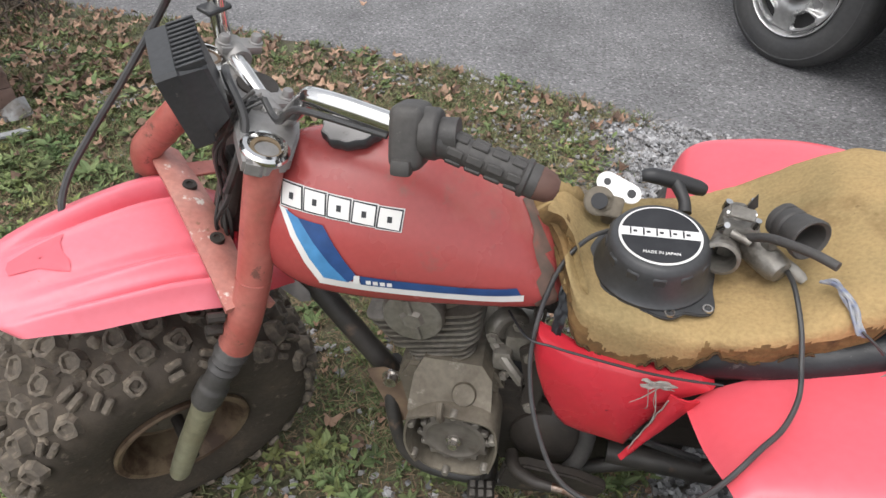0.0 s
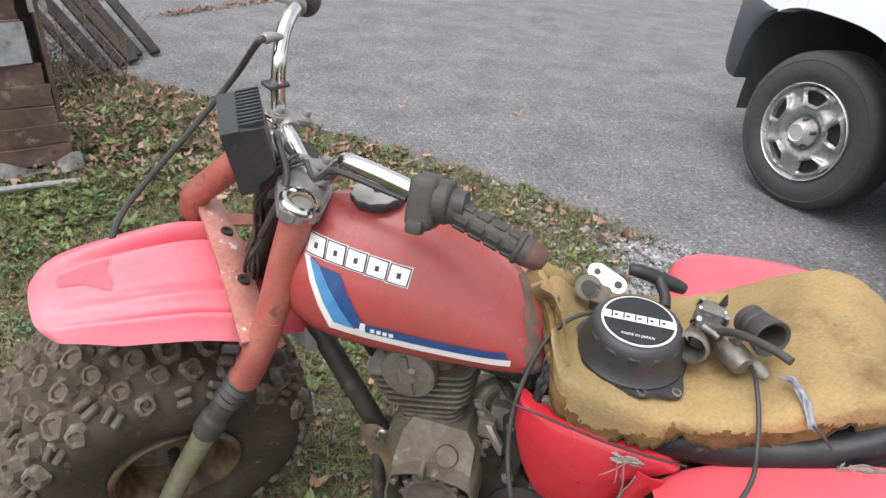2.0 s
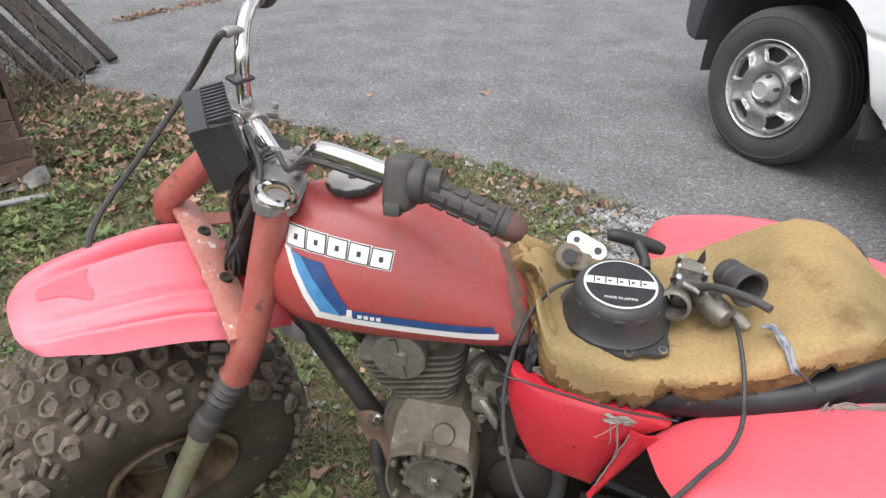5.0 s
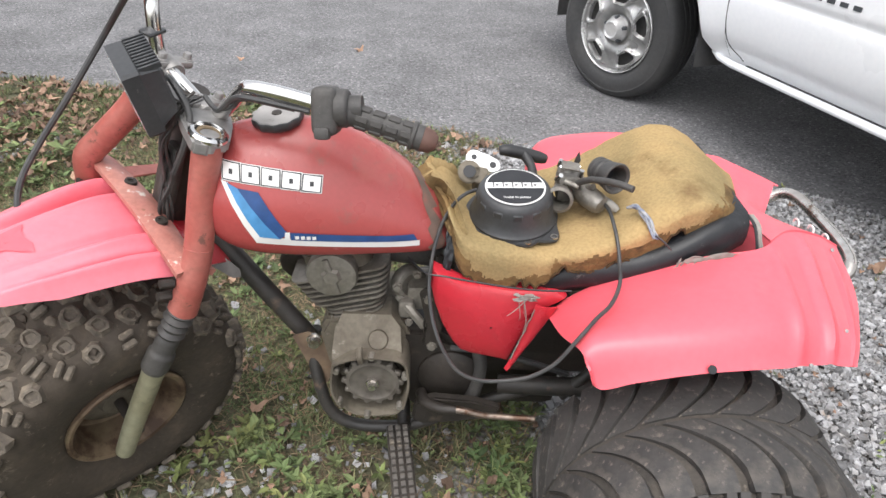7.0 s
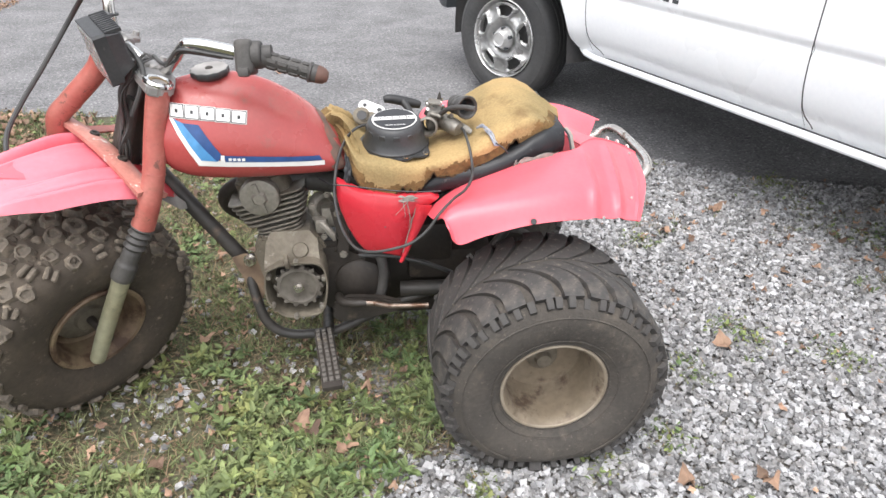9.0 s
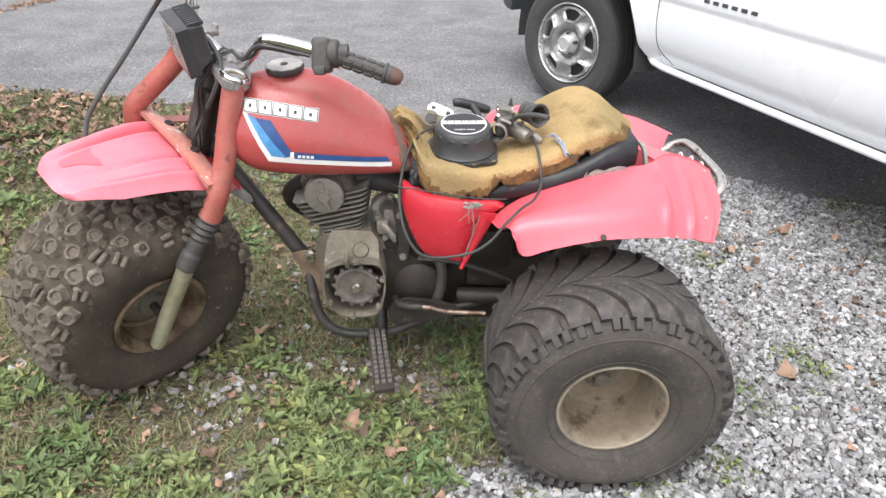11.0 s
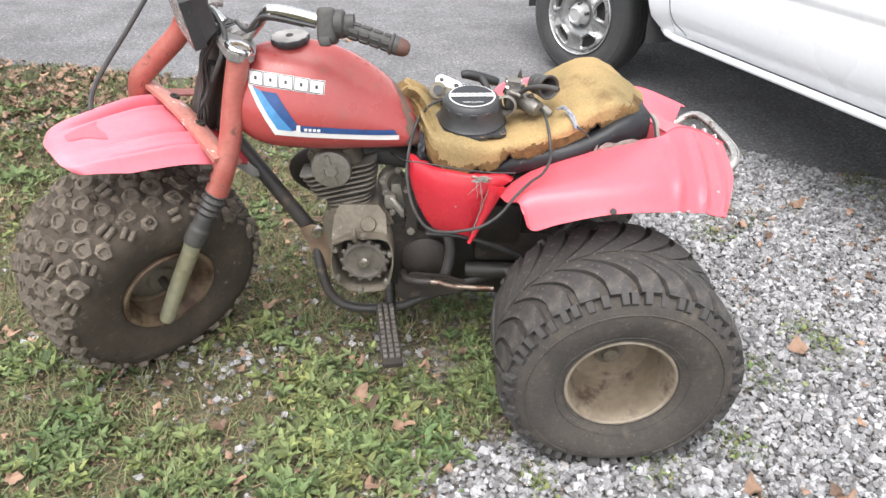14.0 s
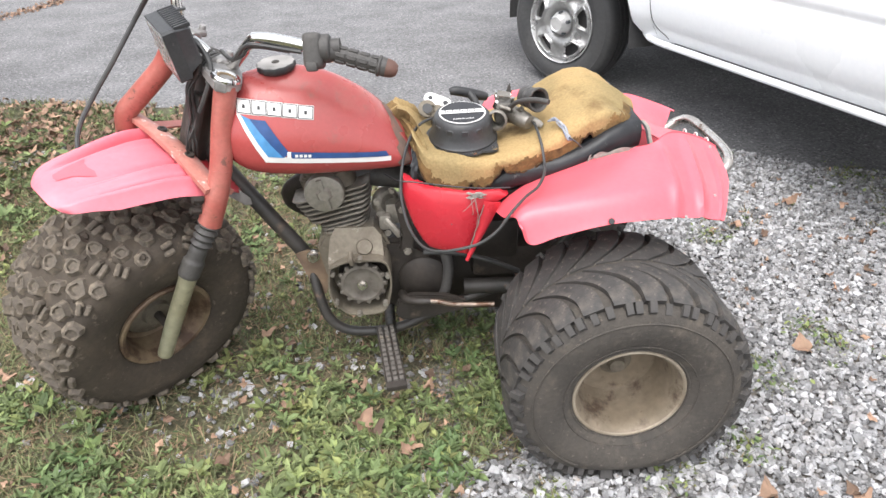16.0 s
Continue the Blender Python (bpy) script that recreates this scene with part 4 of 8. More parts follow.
def decal(name, quads, material, off, label="", nu=10, nv=3):
    """A thin sticker on the left flank: each quad as four (x, z) corners."""
    bm = bmesh.new()
    for q in quads:
        def pt(i, j, o):
            s, t = i / nu, j / nv
            x = (q[0][0] * (1 - s) + q[1][0] * s) * (1 - t) + (q[3][0] * (1 - s) + q[2][0] * s) * t
            z = (q[0][1] * (1 - s) + q[1][1] * s) * (1 - t) + (q[3][1] * (1 - s) + q[2][1] * s) * t
            return tank_side(x, z, o)
        vs = [[bm.verts.new(pt(i, j, off)) for j in range(nv + 1)] for i in range(nu + 1)]
        for i in range(nu):
            for j in range(nv):
                bm.faces.new((vs[i][j], vs[i + 1][j], vs[i + 1][j + 1], vs[i][j + 1]))
    return part(name, bm, material, tank, label, sharp=70)


decal("white_stripe", [((0.343, 0.715), (0.354, 0.713), (0.398, 0.632), (0.390, 0.620)), ((0.389, 0.620), (0.640, 0.596), (0.640, 0.606), (0.396, 0.633))], WHITE, 0.0016, "white stripe sticker")
decal("light_blue_stripe", [((0.352, 0.713), (0.369, 0.706), (0.428, 0.628), (0.397, 0.632))], BLUE_L, 0.0024, "light blue stripe sticker")
decal("dark_blue_stripe", [((0.369, 0.706), (0.400, 0.702), (0.440, 0.638), (0.427, 0.628)), ((0.443, 0.626), (0.636, 0.6075), (0.630, 0.6185), (0.443, 0.640))], BLUE_D, 0.0026, "dark blue stripe sticker")
decal("white_tick", [((0.434, 0.628), (0.442, 0.627), (0.443, 0.641), (0.436, 0.641))], WHITE, 0.0034)
for k in range(4):
    x0 = 0.450 + 0.0085 * k
    z0 = 0.628 - 0.0008 * k
    decal("sticker_mark", [((x0, z0), (x0 + 0.006, z0), (x0 + 0.006, z0 + 0.006), (x0, z0 + 0.006))], WHITE, 0.0036, nu=2, nv=2)
# maker's mark as plain blocks
LOGO_T = lambda x: crv([0.345, 0.416, 0.490], [0.7385, 0.7315, 0.7185], x)
LOGO_B = lambda x: crv([0.340, 0.422, 0.496], [0.7185, 0.7105, 0.698], x)
for k in range(5):
    xa, xb = 0.3475 + 0.0292 * k, 0.3725 + 0.0292 * k
    lean = -0.002 + 0.001 * k
    mark = [(xa, LOGO_B(xa)), (xb, LOGO_B(xb)), (xb + lean, LOGO_T(xb)), (xa + lean, LOGO_T(xa))]
    decal("mark_outline", [((mark[0][0] - 0.003, mark[0][1] - 0.0025), (mark[1][0] + 0.003, mark[1][1] - 0.0025), (mark[2][0] + 0.003, mark[2][1] + 0.0025), (mark[3][0] - 0.003, mark[3][1] + 0.0025))], WHITE, 0.0014, nu=4, nv=4)
    decal("mark_shadow", [((mark[0][0] - 0.0018, mark[0][1] - 0.0015), (mark[1][0] + 0.0018, mark[1][1] - 0.0015), (mark[2][0] + 0.0018, mark[2][1] + 0.0015), (mark[3][0] - 0.0018, mark[3][1] + 0.0015))], BLACK, 0.0021, nu=4, nv=4)
    decal("mark_block", [mark], WHITE, 0.0028, "white block of the maker's mark", nu=4, nv=4)
    xm, hm2 = (xa + xb) / 2 + lean / 2, 0.0032
    zm = (LOGO_B(xm) + LOGO_T(xm)) / 2
    decal("mark_slot", [((xm - 0.0028, zm - hm2), (xm + 0.0028, zm - hm2 - 0.0005), (xm + 0.0028, zm + hm2 - 0.0005), (xm - 0.0028, zm + hm2))], BLACK, 0.0033, nu=2, nv=2)
# scuffed tail of the tank
bm = bmesh.new()
vs = []
for i in range(13):
    t = 1.9 - 2.2 * i / 12
    xm = 0.628 + 0.035 * math.sin(max(0, (1.6 - t)) * 1.05) + 0.004 * math.sin(i * 2.1)
    row = []
    for dx in (-0.004, 0.004, 0.013, 0.019):
        p = tank_section(min(xm + dx * (0.7 + 0.5 * math.sin(i * 1.3) ** 2), 0.698), t)
        cen = Vector((p.x, tank_mid(p.x), 0.64))
        row.append(bm.verts.new(p + (p - cen).normalized() * 0.0014))
    vs.append(row)
for i in range(12):
    for j in range(3):
        bm.faces.new((vs[i][j], vs[i + 1][j], vs[i + 1][j + 1], vs[i][j + 1]))
part("worn_band", bm, SCUFF, tank, "bare scuffed band rubbed by the seat", sharp=70)

# seat: torn foam over a black base
SX = [0.642, 0.66, 0.68, 0.692, 0.705, 0.725, 0.765, 0.83, 0.87, 0.915, 0.95, 0.985, 1.035, 1.075, 1.105, 1.14, 1.165, 1.185]
SZT = [0.668, 0.660, 0.648, 0.636, 0.622, 0.608, 0.600, 0.594, 0.598, 0.610, 0.626, 0.648, 0.686, 0.705, 0.701, 0.680, 0.660, 0.646]
SZB = [0.656, 0.642, 0.622, 0.592, 0.560, 0.541, 0.523, 0.535, 0.553, 0.568, 0.575, 0.581, 0.600, 0.620, 0.634, 0.642, 0.642, 0.640]
SYL = [0.000, -0.028, -0.062, -0.102, -0.124, -0.130, -0.134, -0.137, -0.140, -0.141, -0.138, -0.132, -0.122, -0.113, -0.106, -0.092, -0.075, -0.050]
SYR = [0.04, 0.058, 0.075, 0.088, 0.10, 0.122, 0.15, 0.17, 0.18, 0.187, 0.192, 0.198, 0.205, 0.21, 0.213, 0.212, 0.205, 0.19]
SYB = [-0.030, -0.045, -0.064, -0.080, -0.098, -0.108, -0.116, -0.124, -0.130, -0.136, -0.140, -0.140, -0.137, -0.132, -0.124, -0.112, -0.098, -0.085]
hole = [(0.882, 0.014, 0.022), (0.966, 0.012, 0.020), (1.052, 0.030, 0.018), (0.80, 0.008, 0.012)]


def foam(u, v):
    x = SX[0] + (SX[-1] - SX[0]) * u
    zt, zb, yl, yr = crv(SX, SZT, x), crv(SX, SZB, x), crv(SX, SYL, x), crv(SX, SYR, x)
    rag = 0.010 * noise.noise((x * 24, 1, 1)) + 0.016 * abs(noise.noise((x * 60, 2, 0))) - 0.005 + 0.007 * abs(noise.noise((x * 150, 5, 0)))
    for hx, hd, hw in hole:
        rag += hd * math.exp(-((x - hx) / hw) ** 4)
    rag -= 0.022 * math.exp(-((x - 0.934) / 0.007) ** 2)
    rag *= (max(0.0, 1 - 3 * v) + max(0.0, 3 * v - 2)) * min(1.0, max(0.1, (x - 0.66) / 0.05))
    zb = zb + rag
    w = (yr - yl) / 2
    c = (yr + yl) / 2
    prof = [(-1.0, 0.0), (-1.01, 0.36), (-1.01, 0.74), (-0.94, 0.96), (-0.70, 1.0), (0, 1.02), (0.68, 1.0), (0.90, 0.95), (0.98, 0.7), (1.0, 0.35), (1.0, 0.0)]
    hump = [(-1.0, 0.0), (-1.01, 0.30), (-1.0, 0.56), (-0.90, 0.71), (-0.63, 0.80), (0, 0.95), (0.62, 1.02), (0.86, 0.98), (0.97, 0.8), (1.0, 0.35), (1.0, 0.0)]
    mix = min(1.0, max(0.0, (x - 0.93) / 0.12)) * min(1.0, max(0.0, (1.185 - x) / 0.05))
    ks = list(range(len(prof)))
    a = crv(ks, [p[0] * (1 - mix) + q[0] * mix for p, q in zip(prof, hump)], v * (len(prof) - 1))
    b = crv(ks, [p[1] * (1 - mix) + q[1] * mix for p, q in zip(prof, hump)], v * (len(prof) - 1))
    lump = 0.005 * noise.noise((x * 14, a * 3, 5)) + 0.0025 * noise.noise((x * 40, a * 9, 8)) + 0.0012 * noise.noise((x * 110, a * 24, 3))
    rear = min(1.0, max(0.0, (x - 1.0) / 0.185)) ** 1.5
    far = max(0.0, a) * rear
    return (x + 0.006 * noise.noise((v * 9, x * 3, 4)) + 0.21 * rear * w * (a + 1) - 0.008 * rear, c + w * a, zb - 0.05 * far + (zt - zb) * b - 0.012 * far + lump)


bm = bmesh.new()
sheet(bm, foam, 220, 44, 0.02)
seat = group("seat", trike)
pad = part("foam", bm, FOAM, seat, "torn yellow-brown seat foam with ragged edge", sharp=60)
# soiled, crumbling skin along the torn side, darkened also for the side's shade
pad.data.materials.append(FOAM_SOILED_SHADED)
for p in pad.data.polygons:
    c = p.center
    low = c.z - crv(SX, SZB, min(1.185, max(0.642, c.x)))
    if c.y < 0 and low < 0.027 + 0.028 * noise.noise((c.x * 22, c.z * 30, 3)) + 0.012 * noise.noise((c.x * 75, c.z * 90, 9)):
        p.material_index = 1
bm = bmesh.new()
edge = [Vector(foam(0.04 + 0.93 * k / 260, 0.0)) + Vector((0, -0.0015 + 0.0015 * noise.noise((k * 0.31, 0, 2)), 0.001 * noise.noise((k * 0.5, 3, 0)))) for k in range(261)]
tube(bm, edge, [0.0016 + 0.0013 * noise.noise((k * 0.27, 7, 1)) for k in range(261)], 6, 1)
part("torn_edge", bm, FOAM_CRUST, seat, "dark crumbling edge of the torn foam")
bm = bmesh.new()
rings = []
for k in range(30):
    x = 0.70 + 0.475 * k / 29
    zb, yl, yr = crv(SX, SZB, x), crv(SX, SYB, x) + 0.004, crv(SX, SYR, x) - 0.012
    lo = crv([0.7, 0.8, 0.9, 0.96, 1.03, 1.12, 1.18], [0.525, 0.495, 0.520, 0.541, 0.560, 0.580, 0.592], x)
    hi = zb + 0.012
    fw = min(1.0, max(0.0, (x - 0.80) / 0.06))
    yl += 0.012 * (1 - fw)
    lo += 0.012 * (1 - fw)
    rings.append([(x, y, z + 0.002 * noise.noise((x * 50, y * 30, 3))) for y, z in ((yl + 0.004, lo + 0.004), (yl - 0.008, lo + 0.010), (yl - 0.013, lo * 0.45 + zb * 0.55), (yl - 0.010, zb - 0.002), (yl - 0.002, zb + 0.007), (yl + 0.008, hi), (yr - 0.004, hi), (yr, zb - 0.004), (yr - 0.002, lo + 0.012), (yr - 0.012, lo))])
skin(bm, rings)
part("seat_base", bm, VINYL, seat, "black vinyl seat base with scraps of cover", sharp=50)


def tatter(at, n, ln, spread, seed, down=(0, 0, -1)):
    r = random.Random(seed)
    bm = bmesh.new()
    for k in range(n):
        p = Vector(at) + Vector((r.uniform(-spread, spread), r.uniform(-0.004, 0.002), r.uniform(-0.006, 0.006)))
        d = (Vector(down) + Vector((r.uniform(-0.7, 0.7), r.uniform(-0.25, 0.05), r.uniform(-0.3, 0.3)))).normalized()
        tube(bm, [p, p + d * ln * 0.5 + Vector((r.uniform(-0.004, 0.004), -0.002, 0)), p + d * ln * r.uniform(0.6, 1.1)], [0.0008, 0.0007, 0.0004], 4, 3)
    return bm


def cloth(at, size, seed, tilt=0.0):
    r = random.Random(seed)
    bm = bmesh.new()
    sheet(bm, lambda u, v: Vector(at) + Vector(((u - 0.5) * size[0] + 0.006 * math.sin(9 * v + seed), -0.003 - 0.004 * noise.noise((u * 4, v * 4, seed)), (0.5 - v) * size[1] * (0.6 + 0.4 * abs(math.sin(5 * u + seed))) + tilt * (u - 0.5))), 14, 8, 0.001)
    return bm


part("cover_scrap", cloth((0.818, -0.158, 0.526), (0.034, 0.016), 4), FRAY, seat, "frayed grey cloth scrap")
part("loose_threads", tatter((0.814, -0.161, 0.520), 4, 0.055, 0.008, 5, (-0.5, 0, -1)), FRAY, seat)
part("cover_scrap", cloth((1.105, -0.146, 0.602), (0.075, 0.030), 8, 0.014), FRAY, seat, "frayed grey cloth scrap")
part("loose_threads", tatter((1.09, -0.148, 0.600), 18, 0.035, 0.04, 6, (-0.4, 0, -1)), FRAY, seat)
part("loose_threads", tatter((0.78, -0.138, 0.515), 10, 0.018, 0.05, 9, (1, 0, -0.2)), FRAY, seat)
bm = bmesh.new()
sheet(bm, lambda u, v: (0.692 - 0.008 * v + (0.014 + 0.006 * noise.noise((v * 6, 1, 0))) * (u - 0.5), -0.128 + 0.030 * (1 - v) ** 2 + 0.003 * noise.noise((u * 3, v * 8, 2)), 0.612 - 0.074 * v + 0.003 * noise.noise((u * 5, v * 3, 6))), 8, 24, 0.0015)
part("cover_scrap", bm, VINYL, seat, "torn black vinyl scrap")
for k in range(3):
    bm = bmesh.new()
    tube(bm, [(1.174 + 0.004 * k, -0.082, 0.650), (1.182 + 0.004 * k, -0.100, 0.640), (1.184 + 0.003 * k, -0.118, 0.622), (1.186 + 0.005 * k, -0.126, 0.606)], 0.0024, 6, 5)
    part("cover_strap", bm, FRAY if k else VINYL, seat, "torn edge strap of the seat cover")

# rear fenders: one crowned plastic shell each side with the side panel in front
NET = [
    [(0.858, -0.150, 0.482), (0.866, -0.235, 0.512), (0.876, -0.315, 0.556), (0.888, -0.346, 0.548)],
    [(0.890, -0.140, 0.512), (0.893, -0.228, 0.540), (0.898, -0.312, 0.569), (0.905, -0.348, 0.513)],
    [(0.950, -0.138, 0.550), (0.952, -0.225, 0.566), (0.955, -0.312, 0.581), (0.955, -0.349, 0.529)],
    [(1.030, -0.138, 0.580), (1.032, -0.222, 0.590), (1.035, -0.310, 0.592), (1.035, -0.349, 0.549)],
    [(1.110, -0.138, 0.606), (1.110, -0.218, 0.607), (1.110, -0.302, 0.597), (1.110, -0.343, 0.554)],
    [(1.185, -0.132, 0.617), (1.180, -0.205, 0.608), (1.175, -0.288, 0.592), (1.170, -0.331, 0.549)],
    [(1.246, -0.088, 0.622), (1.238, -0.178, 0.598), (1.228, -0.268, 0.574), (1.222, -0.312, 0.538)],
    [(1.318, -0.055, 0.596), (1.310, -0.150, 0.568), (1.290, -0.250, 0.551), (1.275, -0.298, 0.524)],
    [(1.374, -0.038, 0.564), (1.364, -0.140, 0.540), (1.320, -0.245, 0.530), (1.298, -0.290, 0.516)],
]


def rear_fender_surface(u, v):
    p = grid_points(NET, u, v)
    rib = 0.0
    for uc, wd, hh in ((0.66, 0.024, 0.010), (0.80, 0.018, 0.015), (0.93, 0.012, 0.006)):
        rib += hh * math.exp(-((u - uc) / wd) ** 2) * min(1, 6 * v * (1.05 - v))
    return Vector(p) + Vector((0, -0.3 * rib, rib))


rf = group("rear_fender", trike)
bm = bmesh.new()
sheet(bm, rear_fender_surface, 64, 24, -0.0035)
part("left_shell", bm, FENDER_RED, rf, "bright red cracked plastic fender shell", sharp=60)
CR = mid(1.1)
bm = bmesh.new()
sheet(bm, lambda u, v: (lambda p: Vector((p.x - (0.03 + 0.16 * min(v, 0.6)) * max(0, (u - 0.58) / 0.42) ** 2, 2 * CR + 0.02 - p.y, p.z - 0.016 - 0.055 * max(0.0, 1 - u / 0.22) ** 2 + 0.036 * max(0, (u - 0.58) / 0.42) ** 2 - 0.012 * math.sin(math.pi * min(1, v)))))(rear_fender_surface(u, v)), 48, 18, 0.0035)
part("right_shell", bm, FENDER_RED, rf, "bright red plastic fender shell", sharp=60)
# centre piece behind the seat
bm = bmesh.new()


def tail(u, v):
    a, b = Vector(rear_fender_surface(0.67 + 0.33 * u, 0.0)), Vector(rear_fender_surface(0.67 + 0.33 * u, 0.0))
    b.y = 2 * CR + 0.02 - b.y
    b.z += -0.016 + 0.036 * u**2
    b.x -= 0.04 * u**2
    p = a.lerp(b, v)
    vee = 1 - abs(2 * v - 1)
    p.z -= 0.018 * math.sin(math.pi * v)
    p.x -= 0.075 * vee * u
    return p


sheet(bm, tail, 20, 24, -0.0035)
part("tail_piece", bm, FENDER_RED, rf, sharp=60)
bm = bmesh.new()
sheet(bm, lambda u, v: tail(0.0, u) + Vector((-0.030 * v, 0.012 * v * (1 - 2 * u), -0.075 * v)), 16, 6, 0.003)
part("tail_wall", bm, FENDER_RED, rf, "upright wall behind the seat", sharp=60)
# side panel under the tank and seat
bm = bmesh.new()
PAN = [(0.664, 0.566), (0.661, 0.532), (0.668, 0.495), (0.681, 0.452), (0.700, 0.410), (0.714, 0.391), (0.735, 0.382), (0.765, 0.375), (0.790, 0.369), (0.802, 0.365), (0.815, 0.410), (0.830, 0.447), (0.845, 0.478), (0.860, 0.498), (0.888, 0.518), (0.870, 0.528), (0.795, 0.526), (0.711, 0.540)]
pc = (0.765, 0.455)
rings = []
for f, d in ((1.0, 0.028), (1.0, 0.006), (0.97, 0.001), (0.9, -0.002), (0.6, -0.007), (0.3, -0.009), (0.02, -0.009)):
    rings.append([(pc[0] + (x - pc[0]) * f, -0.148 + d + 0.05 * max(0, pc[1] - (pc[1] + (z - pc[1]) * f)), pc[1] + (z - pc[1]) * f) for x, z in PAN])
skin(bm, rings, cap=False)
part("side_panel", bm, PANEL_RED, rf, "glossy red plastic side panel with a cracked rear edge", sharp=45)
bm = bmesh.new()
sheet(bm, lambda u, v: Vector((0.797, -0.158, 0.364)).lerp(Vector((0.866, -0.160, 0.508)), v) + Vector((0.004 - (0.005 + 0.030 * v ** 1.5) * u, -0.004 * math.sin(math.pi * u) - 0.002 * noise.noise((u * 3, v * 7, 4)), 0.004 * u * v)), 8, 24, 0.003)
part("panel_flap", bm, PANEL_RED, rf, "curled broken lip of the side panel", sharp=60)
bm = bmesh.new()
tube(bm, [(0.803 + 0.030 * f + 0.003 * noise.noise((f * 9, 0, 1)), -0.165, 0.392 + 0.112 * f) for f in (k / 12 for k in range(13))], 0.0011, 5, 2)
part("crack_edge", bm, FRAY, rf, "pale broken edge of the crack")
# bolts, holes and cable ties
# the hole is a black disc that paints its dark opening
for x, y, z, r, ma in ((1.052, -0.3485, 0.558, 0.0065, BLACK), (1.205, -0.3205, 0.545, 0.0032, CLAMP), (1.287, -0.252, 0.5525, 0.0032, CLAMP), (1.345, -0.07, 0.578, 0.0036, CLAMP)):
    bm = bmesh.new()
    lathe(bm, [(r, 0.0), (r * 0.9, 0.002 if ma is CLAMP else 0.0006), (0, 0.0025 if ma is CLAMP else 0.0006)], (x, y, z), (0.0, -0.75, 0.66), 12)
    part("bolt" if ma is CLAMP else "bolt_hole", bm, ma, rf)
for x, y, z in ((1.316, 0.010, 0.585), (1.335, -0.008, 0.583), (1.354, -0.026, 0.577)):
    bm = bmesh.new()
    tube(bm, [(x, y - 0.012, z - 0.003), (x + 0.001, y - 0.008, z + 0.003), (x + 0.002, y, z + 0.004), (x + 0.002, y + 0.008, z + 0.001), (x + 0.002, y + 0.010, z - 0.006)], 0.0018, 6)
    part("cable_tie", bm, WHITE, rf, "white cable tie stitching a crack")

# grab rail behind the fender
bm = bmesh.new()
tube(bm, [(1.28, 0.205, 0.485), (1.345, 0.207, 0.512), (1.382, 0.203, 0.537), (1.403, 0.175, 0.546), (1.413, 0.10, 0.543), (1.419, 0.016, 0.537), (1.412, -0.035, 0.531), (1.39, -0.062, 0.515), (1.34, -0.058, 0.49), (1.22, -0.05, 0.47)], 0.0115, 12, 6)
part("grab_rail", bm, RUSTY_CHROME, trike, "rust-speckled chrome grab rail")

